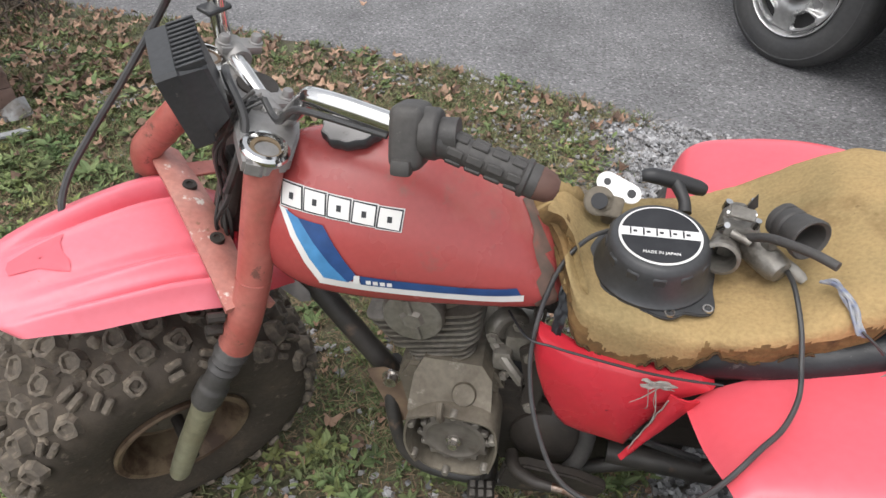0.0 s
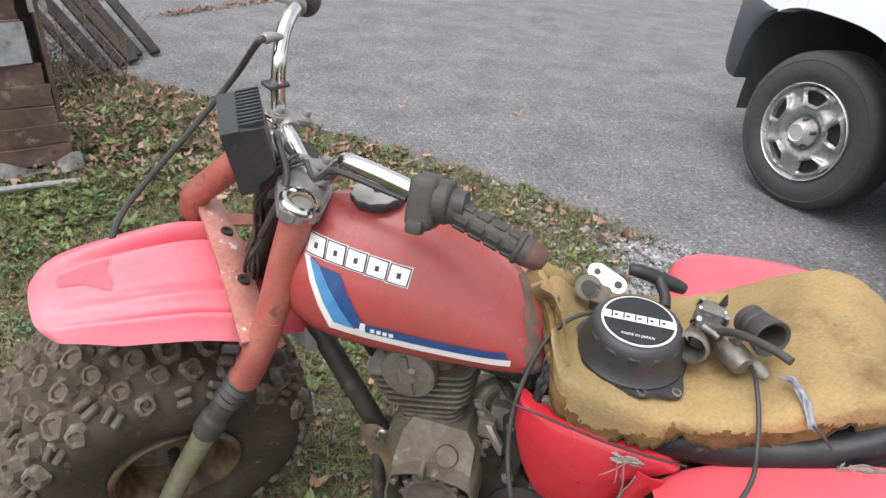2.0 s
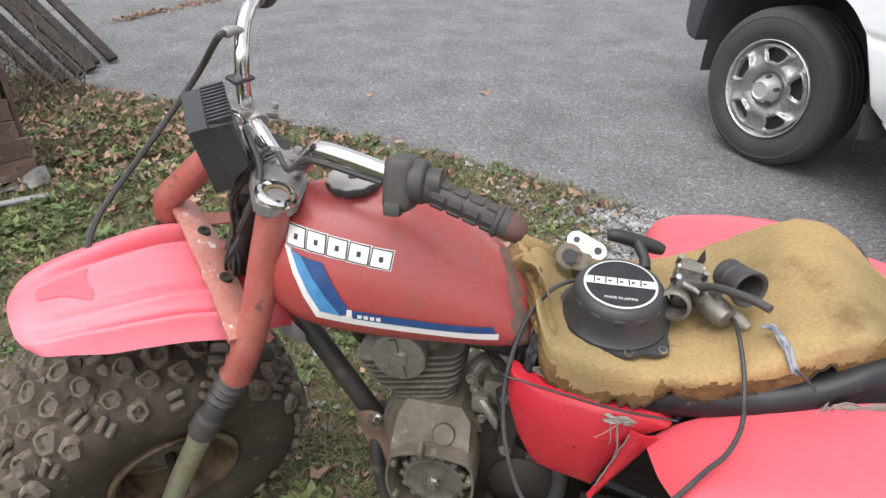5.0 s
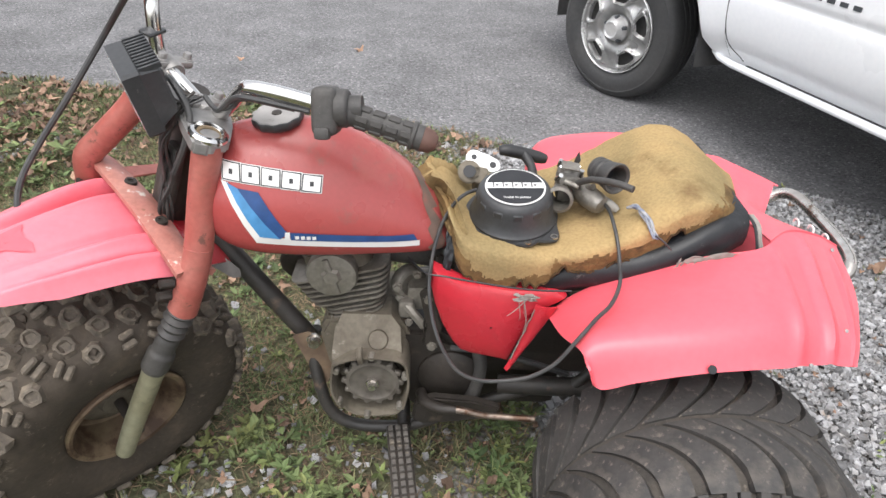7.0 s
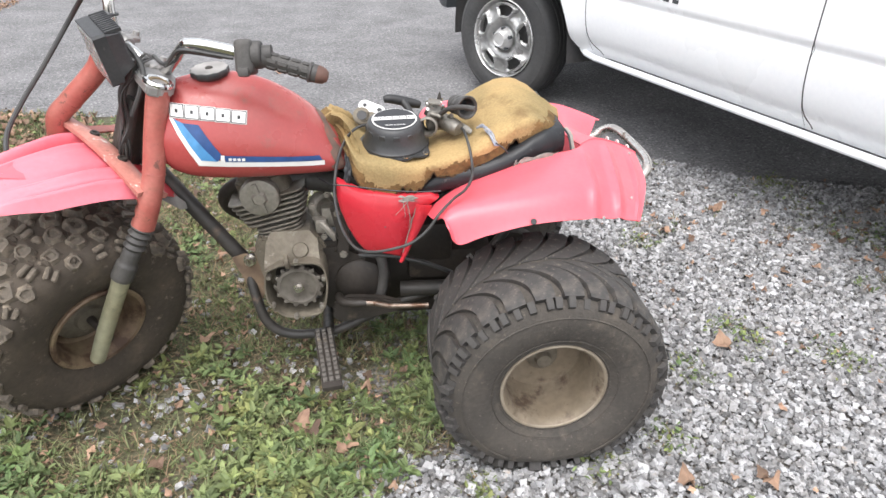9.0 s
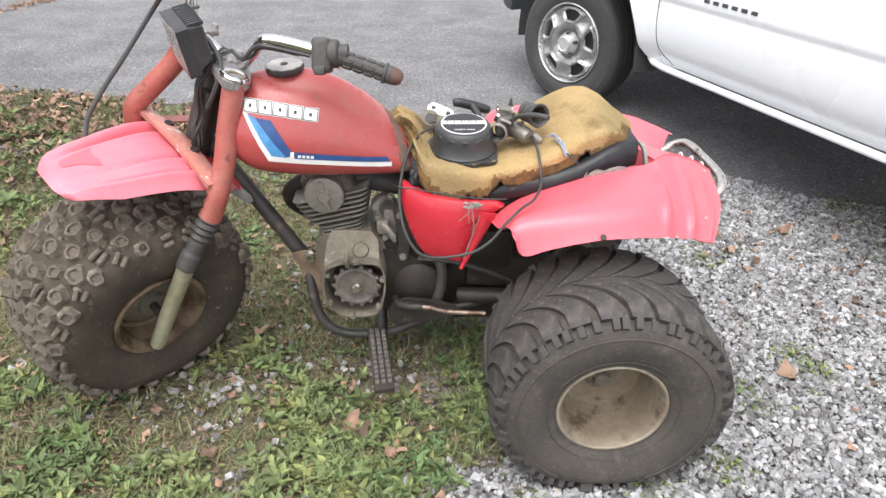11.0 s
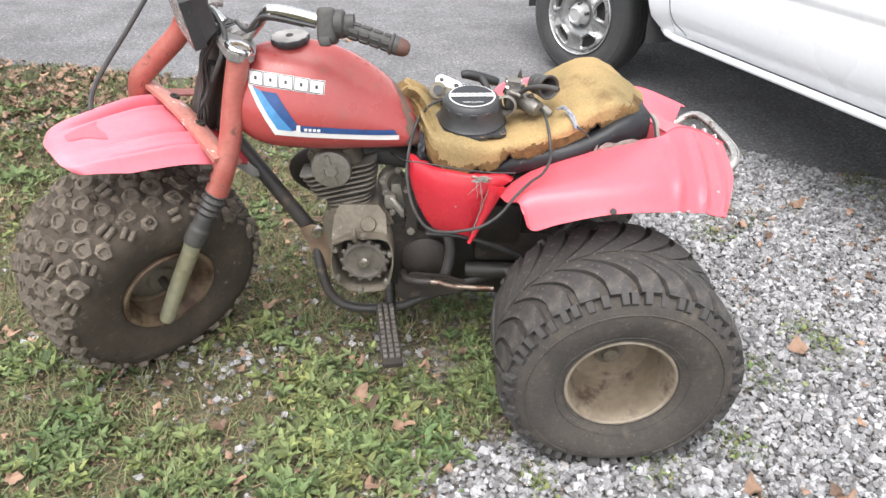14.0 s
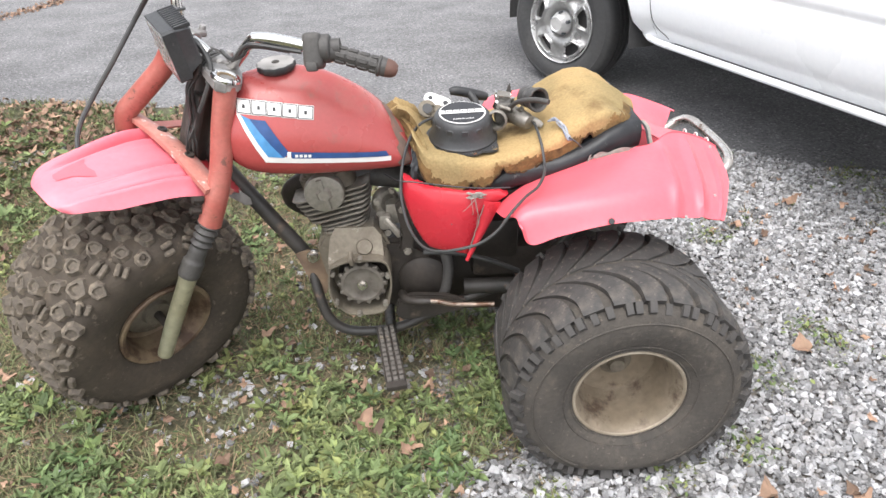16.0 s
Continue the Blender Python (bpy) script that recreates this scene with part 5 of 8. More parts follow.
# rear wheels
def rear_wheel(cx, cy, cz, s):
    wheel = group("rear_wheel", trike)
    c = Vector((cx, cy, cz))
    prof = [(0.100, -0.100), (0.112, -0.112), (0.128, -0.122), (0.152, -0.133), (0.180, -0.138), (0.206, -0.134), (0.222, -0.123), (0.234, -0.102), (0.2395, -0.06), (0.2415, 0)]
    prof += [(r, -h) for r, h in reversed(prof[:-1])]
    bm = bmesh.new()
    lathe(bm, prof, c, (0, 1, 0), 80)
    for v in bm.verts:
        sag = max(0.0, 0.045 - v.co.z)
        if v.co.z < 0.045:
            v.co.z = 0.045 - sag * 0.42
            v.co.y += math.copysign(sag * 0.16, v.co.y - cy)
        if v.co.z < 0.0:
            v.co.z = 0.0
    part("tyre", bm, REAR_TYRE, wheel, "worn balloon tyre with low pressure", sharp=60)
    for r0, h0, w0 in ((0.133, 0.1252, 0.0016), (0.196, 0.1362, 0.0022), (0.118, 0.1165, 0.0016)):
        for sd in (-1, 1):
            path = [c + Vector((r0 * math.cos(a), sd * h0, r0 * math.sin(a))) for a in (2 * math.pi * k / 64 for k in range(65)) if cz + r0 * math.sin(a) > 0.05]
            k0 = max(range(len(path)), key=lambda i: (path[i] - path[i - 1]).length)
            path = path[k0:] + path[:k0]
            bm = bmesh.new()
            tube(bm, path, w0, 5, 1)
            part("sidewall_bead", bm, REAR_TYRE, wheel)
    bm = bmesh.new()
    for sd in (-1, 1):
        lathe(bm, [(0.114, sd * 0.105), (0.1145, sd * 0.111), (0.111, sd * 0.114), (0.106, sd * 0.113), (0.101, sd * 0.105), (0.098, sd * 0.09), (0.095, sd * 0.02), (0.088, sd * 0.005), (0.03, sd * 0.0), (0.0, sd * 0.0)], c, (0, 1, 0), 56)
    part("rim", bm, RIM_TAN, wheel, "deep tan mud-stained steel rim, darkened for its inner shade")
    # paler ring that paints the bright edge of the rim
    for sd in (-1, 1):
        bm = bmesh.new()
        tube(bm, [c + Vector((0.1105 * math.cos(t), sd * 0.113, 0.1105 * math.sin(t))) for t in (2 * math.pi * k / 56 for k in range(57))], 0.0038, 8, 1)
        part("rim_lip", bm, RIM_LIP, wheel, "rim lip in a paler colour, as if lit")
    bm = bmesh.new()
    lathe(bm, [(0.0, s * 0.03), (0.016, s * 0.03), (0.02, s * 0.02), (0.034, s * 0.012), (0.036, 0.0)], c, (0, 1, 0), 20)
    part("hub", bm, ENGINE, wheel)
    # curved tread bars from the crown to the shoulder
    nb = 27
    wear = random.Random(12)
    for side in (-1, 1):
        bm = bmesh.new()
        rows = []
        for i in range(13):
            h = side * (0.004 + 0.108 * i / 12)
            rr = float(np.interp(abs(h), [0, 0.06, 0.10, 0.122, 0.134], [0.2415, 0.2395, 0.233, 0.222, 0.208]))
            tw = -0.34 * (1 - (1 - i / 12) ** 2.2)
            half = (math.pi / nb) * (0.90 - 0.16 * i / 12)
            lift = 0.004 + 0.012 * i / 12
            ring = []
            for da, l in ((-half, -0.004), (-half * 0.93, lift), (half * 0.93, lift), (half, -0.004)):
                a = tw + da
                out = rr + l * (1.0 if abs(h) < 0.1 else 0.75)
                hh = h + math.copysign(l * (0.0 if abs(h) < 0.1 else 0.7), h)
                ring.append((out * math.cos(a), hh, out * math.sin(a)))
            rows.append(ring)
        skin(bm, rows)
        me = finish(bm, "tread_bar", TREAD, 30)
        bm = bmesh.new()
        rows = []
        for rr, hh in ((0.229, 0.116), (0.222, 0.1225), (0.212, 0.129)):
            lug = (math.pi / nb) * 0.29
            rows.append([((rr + l) * math.cos(d), side * (hh + l * 0.7), (rr + l) * math.sin(d)) for d, l in ((-lug, -0.004), (-lug * 0.82, 0.0105), (lug * 0.82, 0.0105), (lug, -0.004))])
        skin(bm, rows)
        lug_me = finish(bm, "shoulder_lug", TREAD, 30)
        for k in range(nb):
            a = 2 * math.pi * (k + (0.5 if side > 0 else 0)) / nb
            low = math.sin(-a - 0.17)
            if low > -1.1:
                for turn in (0.34, 0.34 - math.pi / nb):
                    piece("shoulder_lug", lug_me, wheel, Matrix.Translation(c) @ Matrix.Rotation(a + turn + wear.uniform(-0.03, 0.03), 4, "Y") @ Matrix.Rotation(wear.uniform(-0.02, 0.02), 4, "X") @ Matrix.Scale(wear.uniform(0.955, 1.012), 4))
            if low < -0.80:
                continue
            piece("tread_bar", me, wheel, Matrix.Translation(c) @ Matrix.Rotation(a + wear.uniform(-0.012, 0.012), 4, "Y") @ Matrix.Scale(wear.uniform(0.988, 1.006), 4))
    return wheel


RWZ = 0.226
rear_wheel(1.096, -0.350, RWZ, -1)
rear_wheel(1.10, 2 * CR + 0.352, RWZ, 1)
bm = bmesh.new()
tube(bm, [(1.10, -0.34, RWZ), (1.10, 2 * CR + 0.34, RWZ)], 0.017, 12)
tube(bm, [(1.10, -0.16, RWZ), (1.10, 0.24, RWZ)], 0.036, 14)
part("rear_axle", bm, OILY, trike)
bm = bmesh.new()
lathe(bm, [(0.0, -0.02), (0.09, -0.02), (0.095, -0.01), (0.095, 0.01), (0.09, 0.02), (0, 0.02)], (1.10, 0.06, RWZ), (0, 1, 0), 32)
part("rear_sprocket_guard", bm, OILY, trike)

# frame
fr = group("frame", trike)


def frame_tube(name, pts, r, mat_=None, label=""):
    bm = bmesh.new()
    tube(bm, pts, r, 12, 6)
    return part(name, bm, mat_ or FRAME, fr, label)


frame_tube("steering_head", [st(0, 0, -0.04), st(0, 0, 0.19)], 0.031)
frame_tube("backbone", [st(0.02, 0, 0.1), (0.36, -0.005, 0.66), (0.55, 0.01, 0.60), (0.70, 0.02, 0.53), (0.85, 0.03, 0.44)], 0.024)
frame_tube("down_tube", [st(0.015, 0, 0.02), (0.268, -0.014, 0.532), (0.345, -0.018, 0.413), (0.428, -0.02, 0.285)], 0.0185, label="black steel down tube")
for sd in (-1, 1):
    frame_tube("cradle_tube", [(0.425, -0.02 + sd * 0.02, 0.30), (0.440, -0.02 + sd * 0.05, 0.22), (0.462, -0.01 + sd * 0.07, 0.150), (0.515, 0.0 + sd * 0.08, 0.112), (0.62, 0.005 + sd * 0.082, 0.112), (0.70, 0.012 + sd * 0.078, 0.14), (0.80, 0.02 + sd * 0.075, 0.18), (0.92, 0.03 + sd * 0.075, 0.215)], 0.0125)
    frame_tube("seat_rail", [(0.68, 0.02 + sd * 0.05, 0.53), (0.80, 0.03 + sd * 0.1, 0.49), (1.0, 0.04 + sd * 0.115, 0.50), (1.2, 0.05 + sd * 0.11, 0.52), (1.30, 0.055 + sd * 0.1, 0.53)], 0.0115)
    frame_tube("rear_stay", [(1.15, 0.045 + sd * 0.1, 0.515), (1.05, 0.04 + sd * 0.1, 0.36), (0.93, 0.035 + sd * 0.1, 0.20)], 0.0115)
    frame_tube("swing_arm", [(0.80, 0.03 + sd * 0.08, 0.215), (0.95, 0.04 + sd * 0.1, 0.22), (1.10, 0.045 + sd * 0.11, RWZ)], 0.020)
bm = bmesh.new()
slab(bm, [(0.395, 0.335), (0.425, 0.345), (0.47, 0.33), (0.475, 0.27), (0.455, 0.215), (0.44, 0.21), (0.42, 0.26)], 0.006, Matrix.Rotation(math.pi / 2, 4, "X") @ Matrix.Translation((0, 0, 0.055)), 0.001)
part("engine_bracket", bm, mat("rusty_bracket", (0.2, 0.14, 0.09), (0.13, 0.085, 0.06), 14, 0.75, bump=0.25, dirt=(0.22, 0.1, 0.06), dirt_at=0.58, dirt_scale=12), fr, "rusty engine bracket")
bm = bmesh.new()
lathe(bm, [(0.0, 0.012), (0.011, 0.012), (0.012, 0.0), (0.016, 0.0), (0.016, -0.004)], (0.437, -0.062, 0.328), (0, -1, 0), 12)
part("bolt", bm, RUSTY_CHROME, fr)

# engine
engine = group("engine", trike)
EY = -0.005


def rounded(x0, x1, y0, y1, r, n=5):
    pts = []
    for cx, cy, a0 in ((x1 - r, y1 - r, 0), (x0 + r, y1 - r, 90), (x0 + r, y0 + r, 180), (x1 - r, y0 + r, 270)):
        for k in range(n + 1):
            a = radians(a0 + 90 * k / n)
            pts.append((cx + r * math.cos(a), cy + r * math.sin(a)))
    return pts


CYL = Matrix.Translation((0.525, EY, 0.39)) @ Matrix.Rotation(radians(-14), 4, "Y")
bm = bmesh.new()
slab(bm, rounded(-0.045, 0.045, -0.055, 0.055, 0.03), 0.15, CYL)
part("cylinder_barrel", bm, OILY, engine)
FINS = [(-0.014 + 0.0095 * k, 0.051 + 0.001 * k, 0.070) for k in range(6)] + [(0.050 + 0.0125 * k, 0.071 + 0.004 * k, 0.077 + 0.001 * k) for k in range(6)]
for h, wx, wy in FINS:
    bm = bmesh.new()
    slab(bm, rounded(-wx, wx, -wy, wy, 0.024), 0.0042, CYL @ Matrix.Translation((0, 0, h)), 0.0012)
    part("cooling_fin", bm, ALU, engine)
bm = bmesh.new()
slab(bm, rounded(-0.062, 0.06, -0.066, 0.066, 0.025), 0.06, CYL @ Matrix.Translation((0, 0, 0.10)), 0.006)
slab(bm, rounded(-0.05, 0.05, -0.06, 0.06, 0.02), 0.03, CYL @ Matrix.Translation((0, 0, 0.15)), 0.008)
head = part("cylinder_head", bm, ENGINE, engine, "grimy aluminium cylinder head")
bm = bmesh.new()
lathe(bm, [(0.044, -0.01), (0.046, 0.006), (0.043, 0.014), (0.036, 0.016), (0, 0.016)], (0.487, EY - 0.075, 0.508), (0, -1, 0), 32)
lathe(bm, [(0.02, 0.015), (0.014, 0.022), (0, 0.022)], (0.487, EY - 0.075, 0.508), (0, -1, 0), 6)
part("cam_cover", bm, ALU, head, "round dull aluminium cover")
bm = bmesh.new()
box(bm, (0, 0, 0), (0.012, 0.008, 0.075), Matrix.Translation((0.487, EY - 0.092, 0.508)) @ Matrix.Rotation(radians(-14), 4, "Y"), 0.003)
part("cover_rib", bm, ALU, head)
bm = bmesh.new()
tube(bm, [CYL @ Vector((-0.055, 0.0, 0.125)), (0.42, 0.0, 0.50), (0.385, 0.02, 0.46), (0.40, 0.06, 0.40), (0.50, 0.10, 0.34), (0.70, 0.14, 0.36), (0.9, 0.15, 0.40)], 0.018, 12, 6)
part("exhaust_pipe", bm, OILY, engine)
# crankcase with the open left side that shows the flywheel
bm = bmesh.new()
CASE = [(0.452, 0.365), (0.470, 0.398), (0.60, 0.402), (0.622, 0.372), (0.624, 0.27), (0.615, 0.235), (0.57, 0.222), (0.51, 0.222), (0.482, 0.24), (0.466, 0.28)]
ROTX = Matrix.Rotation(math.pi / 2, 4, "X")
slab(bm, CASE, 0.16, ROTX @ Matrix.Translation((0, 0, -0.08)), 0.008)
part("crankcase", bm, ENGINE, engine, "oily grey crankcase")
bm = bmesh.new()
FC = Vector((0.555, -0.118, 0.289))
FLANGE = [(0.484, 0.345), (0.477, 0.300), (0.480, 0.262), (0.497, 0.224), (0.522, 0.204), (0.572, 0.203), (0.606, 0.216), (0.622, 0.268), (0.625, 0.318), (0.613, 0.358), (0.566, 0.366), (0.520, 0.362)]
loop = spline([(x, 0, z) for x, z in FLANGE] + [(FLANGE[0][0], 0, FLANGE[0][1])], 5)[:-1]
rings = []
for yy, k in ((-0.075, 0.97), (-0.142, 1.0), (-0.1465, 0.99), (-0.1465, 0.945), (-0.142, 0.93), (-0.085, 0.92)):
    rings.append([(FC.x + (p.x - FC.x) * k, yy + (0.010 if p.z < 0.225 else 0.0), FC.z + (p.z - FC.z) * k + 0.0012 * noise.noise((i * 0.7, 0, 3))) for i, p in enumerate(loop)])
skin(bm, rings, cap=False)
part("cover_flange", bm, ENGINE, engine, "bare gasket flange of the removed cover")
bm = bmesh.new()
lathe(bm, [(0.0, 0.0), (0.058, 0.0)], FC + Vector((0, 0.03, 0.004)), (0, 1, 0), 40)
part("case_floor", bm, OILY, engine)
bm = bmesh.new()
rings = []
for r, d in ((0.049, 0.01), (0.0515, -0.006), (0.0505, -0.013), (0.044, -0.014), (0.039, -0.0105), (0.018, -0.0115), (0.016, -0.012), (0.012, -0.012), (0.011, -0.017), (0.0, -0.0175)):
    rings.append([(FC.x + r * math.cos(a), FC.y + d, FC.z + r * math.sin(a)) for a in (2 * math.pi * k / 40 for k in range(40))])
skin(bm, rings, cap=False)
STEEL = mat("dirty_steel", (0.17, 0.152, 0.13), (0.115, 0.1, 0.085), 24, 0.6, metal=0.35, bump=0.25, dirt=(0.06, 0.048, 0.038), dirt_at=0.52, dirt_scale=24, dirt_soft=0.2)
fly = part("flywheel", bm, STEEL, engine, "dirty steel flywheel with cooling teeth")
for k in range(14):
    a = 2 * math.pi * k / 14
    bm = bmesh.new()
    mm = Matrix.Translation(FC + Vector((0.0525 * math.cos(a), -0.008, 0.0525 * math.sin(a)))) @ Matrix.Rotation(-a, 4, "Y")
    box(bm, (0, 0, 0), (0.013, 0.010, 0.010), mm @ Matrix.Rotation(0.6, 4, "Y"), 0.002, 1)
    part("tooth", bm, STEEL, fly)
bm = bmesh.new()
lathe(bm, [(0.0, 0.01), (0.008, 0.01), (0.009, 0.0), (0.013, 0.0), (0.013, -0.003)], FC + Vector((0, -0.018, 0)), (0, -1, 0), 6)
part("nut", bm, RUSTY_CHROME, fly)
for a in (0.4, 1.5, 2.6, 3.7, 4.6, 5.6):
    bm = bmesh.new()
    lathe(bm, [(0.0, 0.004), (0.005, 0.004), (0.0065, 0.0), (0.0065, -0.01)], FC + Vector((-0.004 + 0.071 * math.cos(a), -0.024, 0.077 * math.sin(a) - 0.003)), (0, -1, 0), 10)
    part("bolt_boss", bm, ALU, engine)
bm = bmesh.new()
HOOD = [(-0.066, 0.0), (0.062, 0.004), (0.058, 0.045), (0.04, 0.062), (-0.05, 0.062), (-0.062, 0.04)]
rings = []
for dy, dz, k in ((0.07, 0.0, 0.9), (0.0, 0.0, 1.0), (-0.004, -0.006, 0.99)):
    rings.append([(0.548 + x * k, -0.128 + dy + z * 0.75, 0.352 + z * k + dz) for x, z in HOOD])
skin(bm, rings)
lathe(bm, [(0.0, 0.006), (0.017, 0.005), (0.019, 0.0), (0.019, -0.02)], (0.566, -0.110, 0.378), (0.0, -0.8, 0.6), 16)
tube(bm, [(0.538, -0.146, 0.355), (0.536, -0.148, 0.370), (0.535, -0.135, 0.380)], 0.006, 8)
part("casting_pad", bm, ENGINE, engine)
# gearbox half and dark lumps behind
bm = bmesh.new()
slab(bm, [(0.60, 0.37), (0.66, 0.375), (0.72, 0.335), (0.77, 0.30), (0.775, 0.22), (0.74, 0.18), (0.62, 0.165), (0.60, 0.2)], 0.15, ROTX @ Matrix.Translation((0, 0, -0.075)), 0.012)
part("gearbox", bm, OILY, engine, "oily dark gearbox casing")
bm = bmesh.new()
lathe(bm, [(0.0, 0.016), (0.05, 0.015), (0.062, 0.006), (0.065, -0.02)], (0.70, -0.075, 0.262), (0, -1, 0), 36)
part("sprocket_cover", bm, OILY, engine)
bm = bmesh.new()
tube(bm, [(0.745, -0.085, 0.36), (0.758, -0.095, 0.31), (0.752, -0.098, 0.25), (0.74, -0.095, 0.21)], 0.013, 10)
tube(bm, [(0.72, -0.095, 0.372), (0.735, -0.10, 0.37)], 0.012, 10)
part("breather_hose", bm, RUBBER, engine)
bm = bmesh.new()
tube(bm, [CYL @ Vector((0.05, 0, 0.12)), (0.615, 0.0, 0.505), (0.655, 0.01, 0.498), (0.70, 0.02, 0.49)], [0.026, 0.026, 0.03, 0.034], 14)
part("intake_manifold", bm, RUBBER, engine, "black rubber intake stub")
bm = bmesh.new()
box(bm, (0.64, -0.02, 0.43), (0.05, 0.07, 0.055), Matrix.Identity(4), 0.012)
box(bm, (0.615, -0.045, 0.415), (0.03, 0.05, 0.04), Matrix.Identity(4), 0.01)
box(bm, (0.665, -0.05, 0.405), (0.028, 0.04, 0.075), Matrix.Identity(4), 0.008)
part("tensioner_housing", bm, ALU, engine)
bm = bmesh.new()
slab(bm, [(0.640, 0.475), (0.652, 0.486), (0.668, 0.478), (0.672, 0.44), (0.682, 0.40), (0.676, 0.345), (0.660, 0.332), (0.648, 0.350), (0.655, 0.40), (0.648, 0.43)], 0.008, ROTX @ Matrix.Translation((0, 0, 0.086)), 0.002)
part("engine_plate", bm, OILY, engine, "mud-caked bracket plate")
for x, y, z, r in ((0.655, -0.092, 0.462, 0.007), (0.664, -0.092, 0.352, 0.008), (0.62, -0.07, 0.39, 0.006), (0.60, -0.075, 0.475, 0.007), (0.635, -0.07, 0.50, 0.006)):
    bm = bmesh.new()
    lathe(bm, [(r * 1.4, 0.0), (r * 1.4, 0.002), (r, 0.002), (r * 0.95, 0.008), (0, 0.0085)], (x, y, z), (0, -1, 0), 6)
    part("bolt", bm, ALU, engine)
bm = bmesh.new()
lathe(bm, [(0.034, -0.01), (0.034, 0.004), (0.03, 0.01), (0.022, 0.012), (0.02, 0.004), (0, 0.002)], (0.618, -0.03, 0.452), (0.55, -0.8, 0.1), 20)
tube(bm, [(0.60, -0.045, 0.432), (0.625, -0.07, 0.415), (0.648, -0.075, 0.385)], 0.009, 8, 5)
part("intake_flange", bm, ALU, engine, "muddy intake flange")
for k in range(3):
    r2 = random.Random(70 + k)
    bm = bmesh.new()
    x = 0.655 + 0.008 * k
    tube(bm, [(x, -0.07, 0.54), (x + r2.uniform(-0.01, 0.01), -0.085, 0.47), (x + r2.uniform(-0.012, 0.012), -0.085, 0.41), (x + r2.uniform(-0.02, 0.01), -0.075, 0.35)], r2.uniform(0.0018, 0.0035), 6, 5)
    part("wire", bm, OILY, engine)
bm = bmesh.new()
box(bm, (0.86, 0.03, 0.34), (0.15, 0.14, 0.11), Matrix.Identity(4), 0.02)
box(bm, (0.93, 0.03, 0.27), (0.22, 0.12, 0.09), Matrix.Identity(4), 0.02)
part("swing_arm_pivot_box", bm, OILY, trike)
# block added to fill the see-through gap under the engine with darkness
bm = bmesh.new()
box(bm, (0.79, 0.06, 0.20), (0.30, 0.12, 0.21), Matrix.Identity(4), 0.03)
part("chain_case", bm, OILY, trike, "black block filling in the dark under the engine")
bm = bmesh.new()
tube(bm, [(0.70, -0.09, 0.345), (0.78, -0.10, 0.345), (0.86, -0.10, 0.32), (0.93, -0.08, 0.275)], 0.006, 8)
part("cable", bm, CABLE, trike)
bm = bmesh.new()
tube(bm, [(0.80, 0.14, 0.42), (0.95, 0.16, 0.43), (1.12, 0.17, 0.43)], 0.055, 16)
part("silencer", bm, OILY, trike, "dark rusty silencer")
# gear lever and footpeg
bm = bmesh.new()
tube(bm, [(0.712, -0.158, 0.252), (0.735, -0.160, 0.250), (0.76, -0.161, 0.243), (0.79, -0.161, 0.240), (0.862, -0.165, 0.240)], [0.007, 0.0068, 0.0062, 0.0062, 0.0066], 10, 6)
part("gear_lever", bm, mat("rusty_lever", (0.3, 0.25, 0.21), (0.16, 0.1, 0.07), 30, 0.4, metal=0.7, bump=0.2, dirt=(0.1, 0.055, 0.035), dirt_at=0.5, dirt_scale=40), trike, "rusty chrome gear lever")
bm = bmesh.new()
slab(bm, [(0.635, 0.235), (0.67, 0.25), (0.75, 0.243), (0.80, 0.225), (0.79, 0.20), (0.72, 0.185), (0.65, 0.175), (0.628, 0.19)], 0.02, ROTX @ Matrix.Translation((0, 0, 0.11)), 0.004)
tube(bm, [(0.645, -0.10, 0.236), (0.655, -0.13, 0.240), (0.685, -0.152, 0.248), (0.714, -0.158, 0.252)], [0.011, 0.011, 0.010, 0.0085], 10, 5)
part("lever_guard", bm, OILY, trike)
peg = group("footpeg", trike)
PEG = frame_of((0.614, -0.205, 0.128), (0.15, -1, -0.02), (0, -0.02, 1))
bm = bmesh.new()
box(bm, (0, 0, 0), (0.215, 0.047, 0.014), PEG, 0.004)
part("peg_body", bm, OILY, peg, "black steel footpeg")
for i in range(12):
    for j in range(3):
        bm = bmesh.new()
        box(bm, (-0.097 + 0.0165 * i, -0.0145 + 0.0145 * j, 0.0095), (0.0115, 0.0095, 0.007), PEG, 0.0012, 1)
        part("grip_block", bm, mat("peg_block", (0.13, 0.118, 0.104), (0.07, 0.062, 0.055), 30, 0.75, dirt=(0.2, 0.17, 0.13), dirt_at=0.55, dirt_scale=30, bump=0.3) if (i, j) == (0, 0) else bpy.data.materials["peg_block"], peg)
bm = bmesh.new()
tube(bm, [(0.612, -0.10, 0.128), (0.605, 0.0, 0.11), (0.60, 0.16, 0.125)], 0.014, 10)
part("peg_bar", bm, OILY, peg)
# thin wire crossing in front of the side panel
bm = bmesh.new()
tube(bm, [(0.622, -0.10, 0.556), (0.651, -0.148, 0.561), (0.684, -0.157, 0.561), (0.711, -0.159, 0.557), (0.788, -0.161, 0.546), (0.842, -0.160, 0.541), (0.890, -0.158, 0.540)], 0.0017, 6)
part("wire", bm, BLACK, trike)

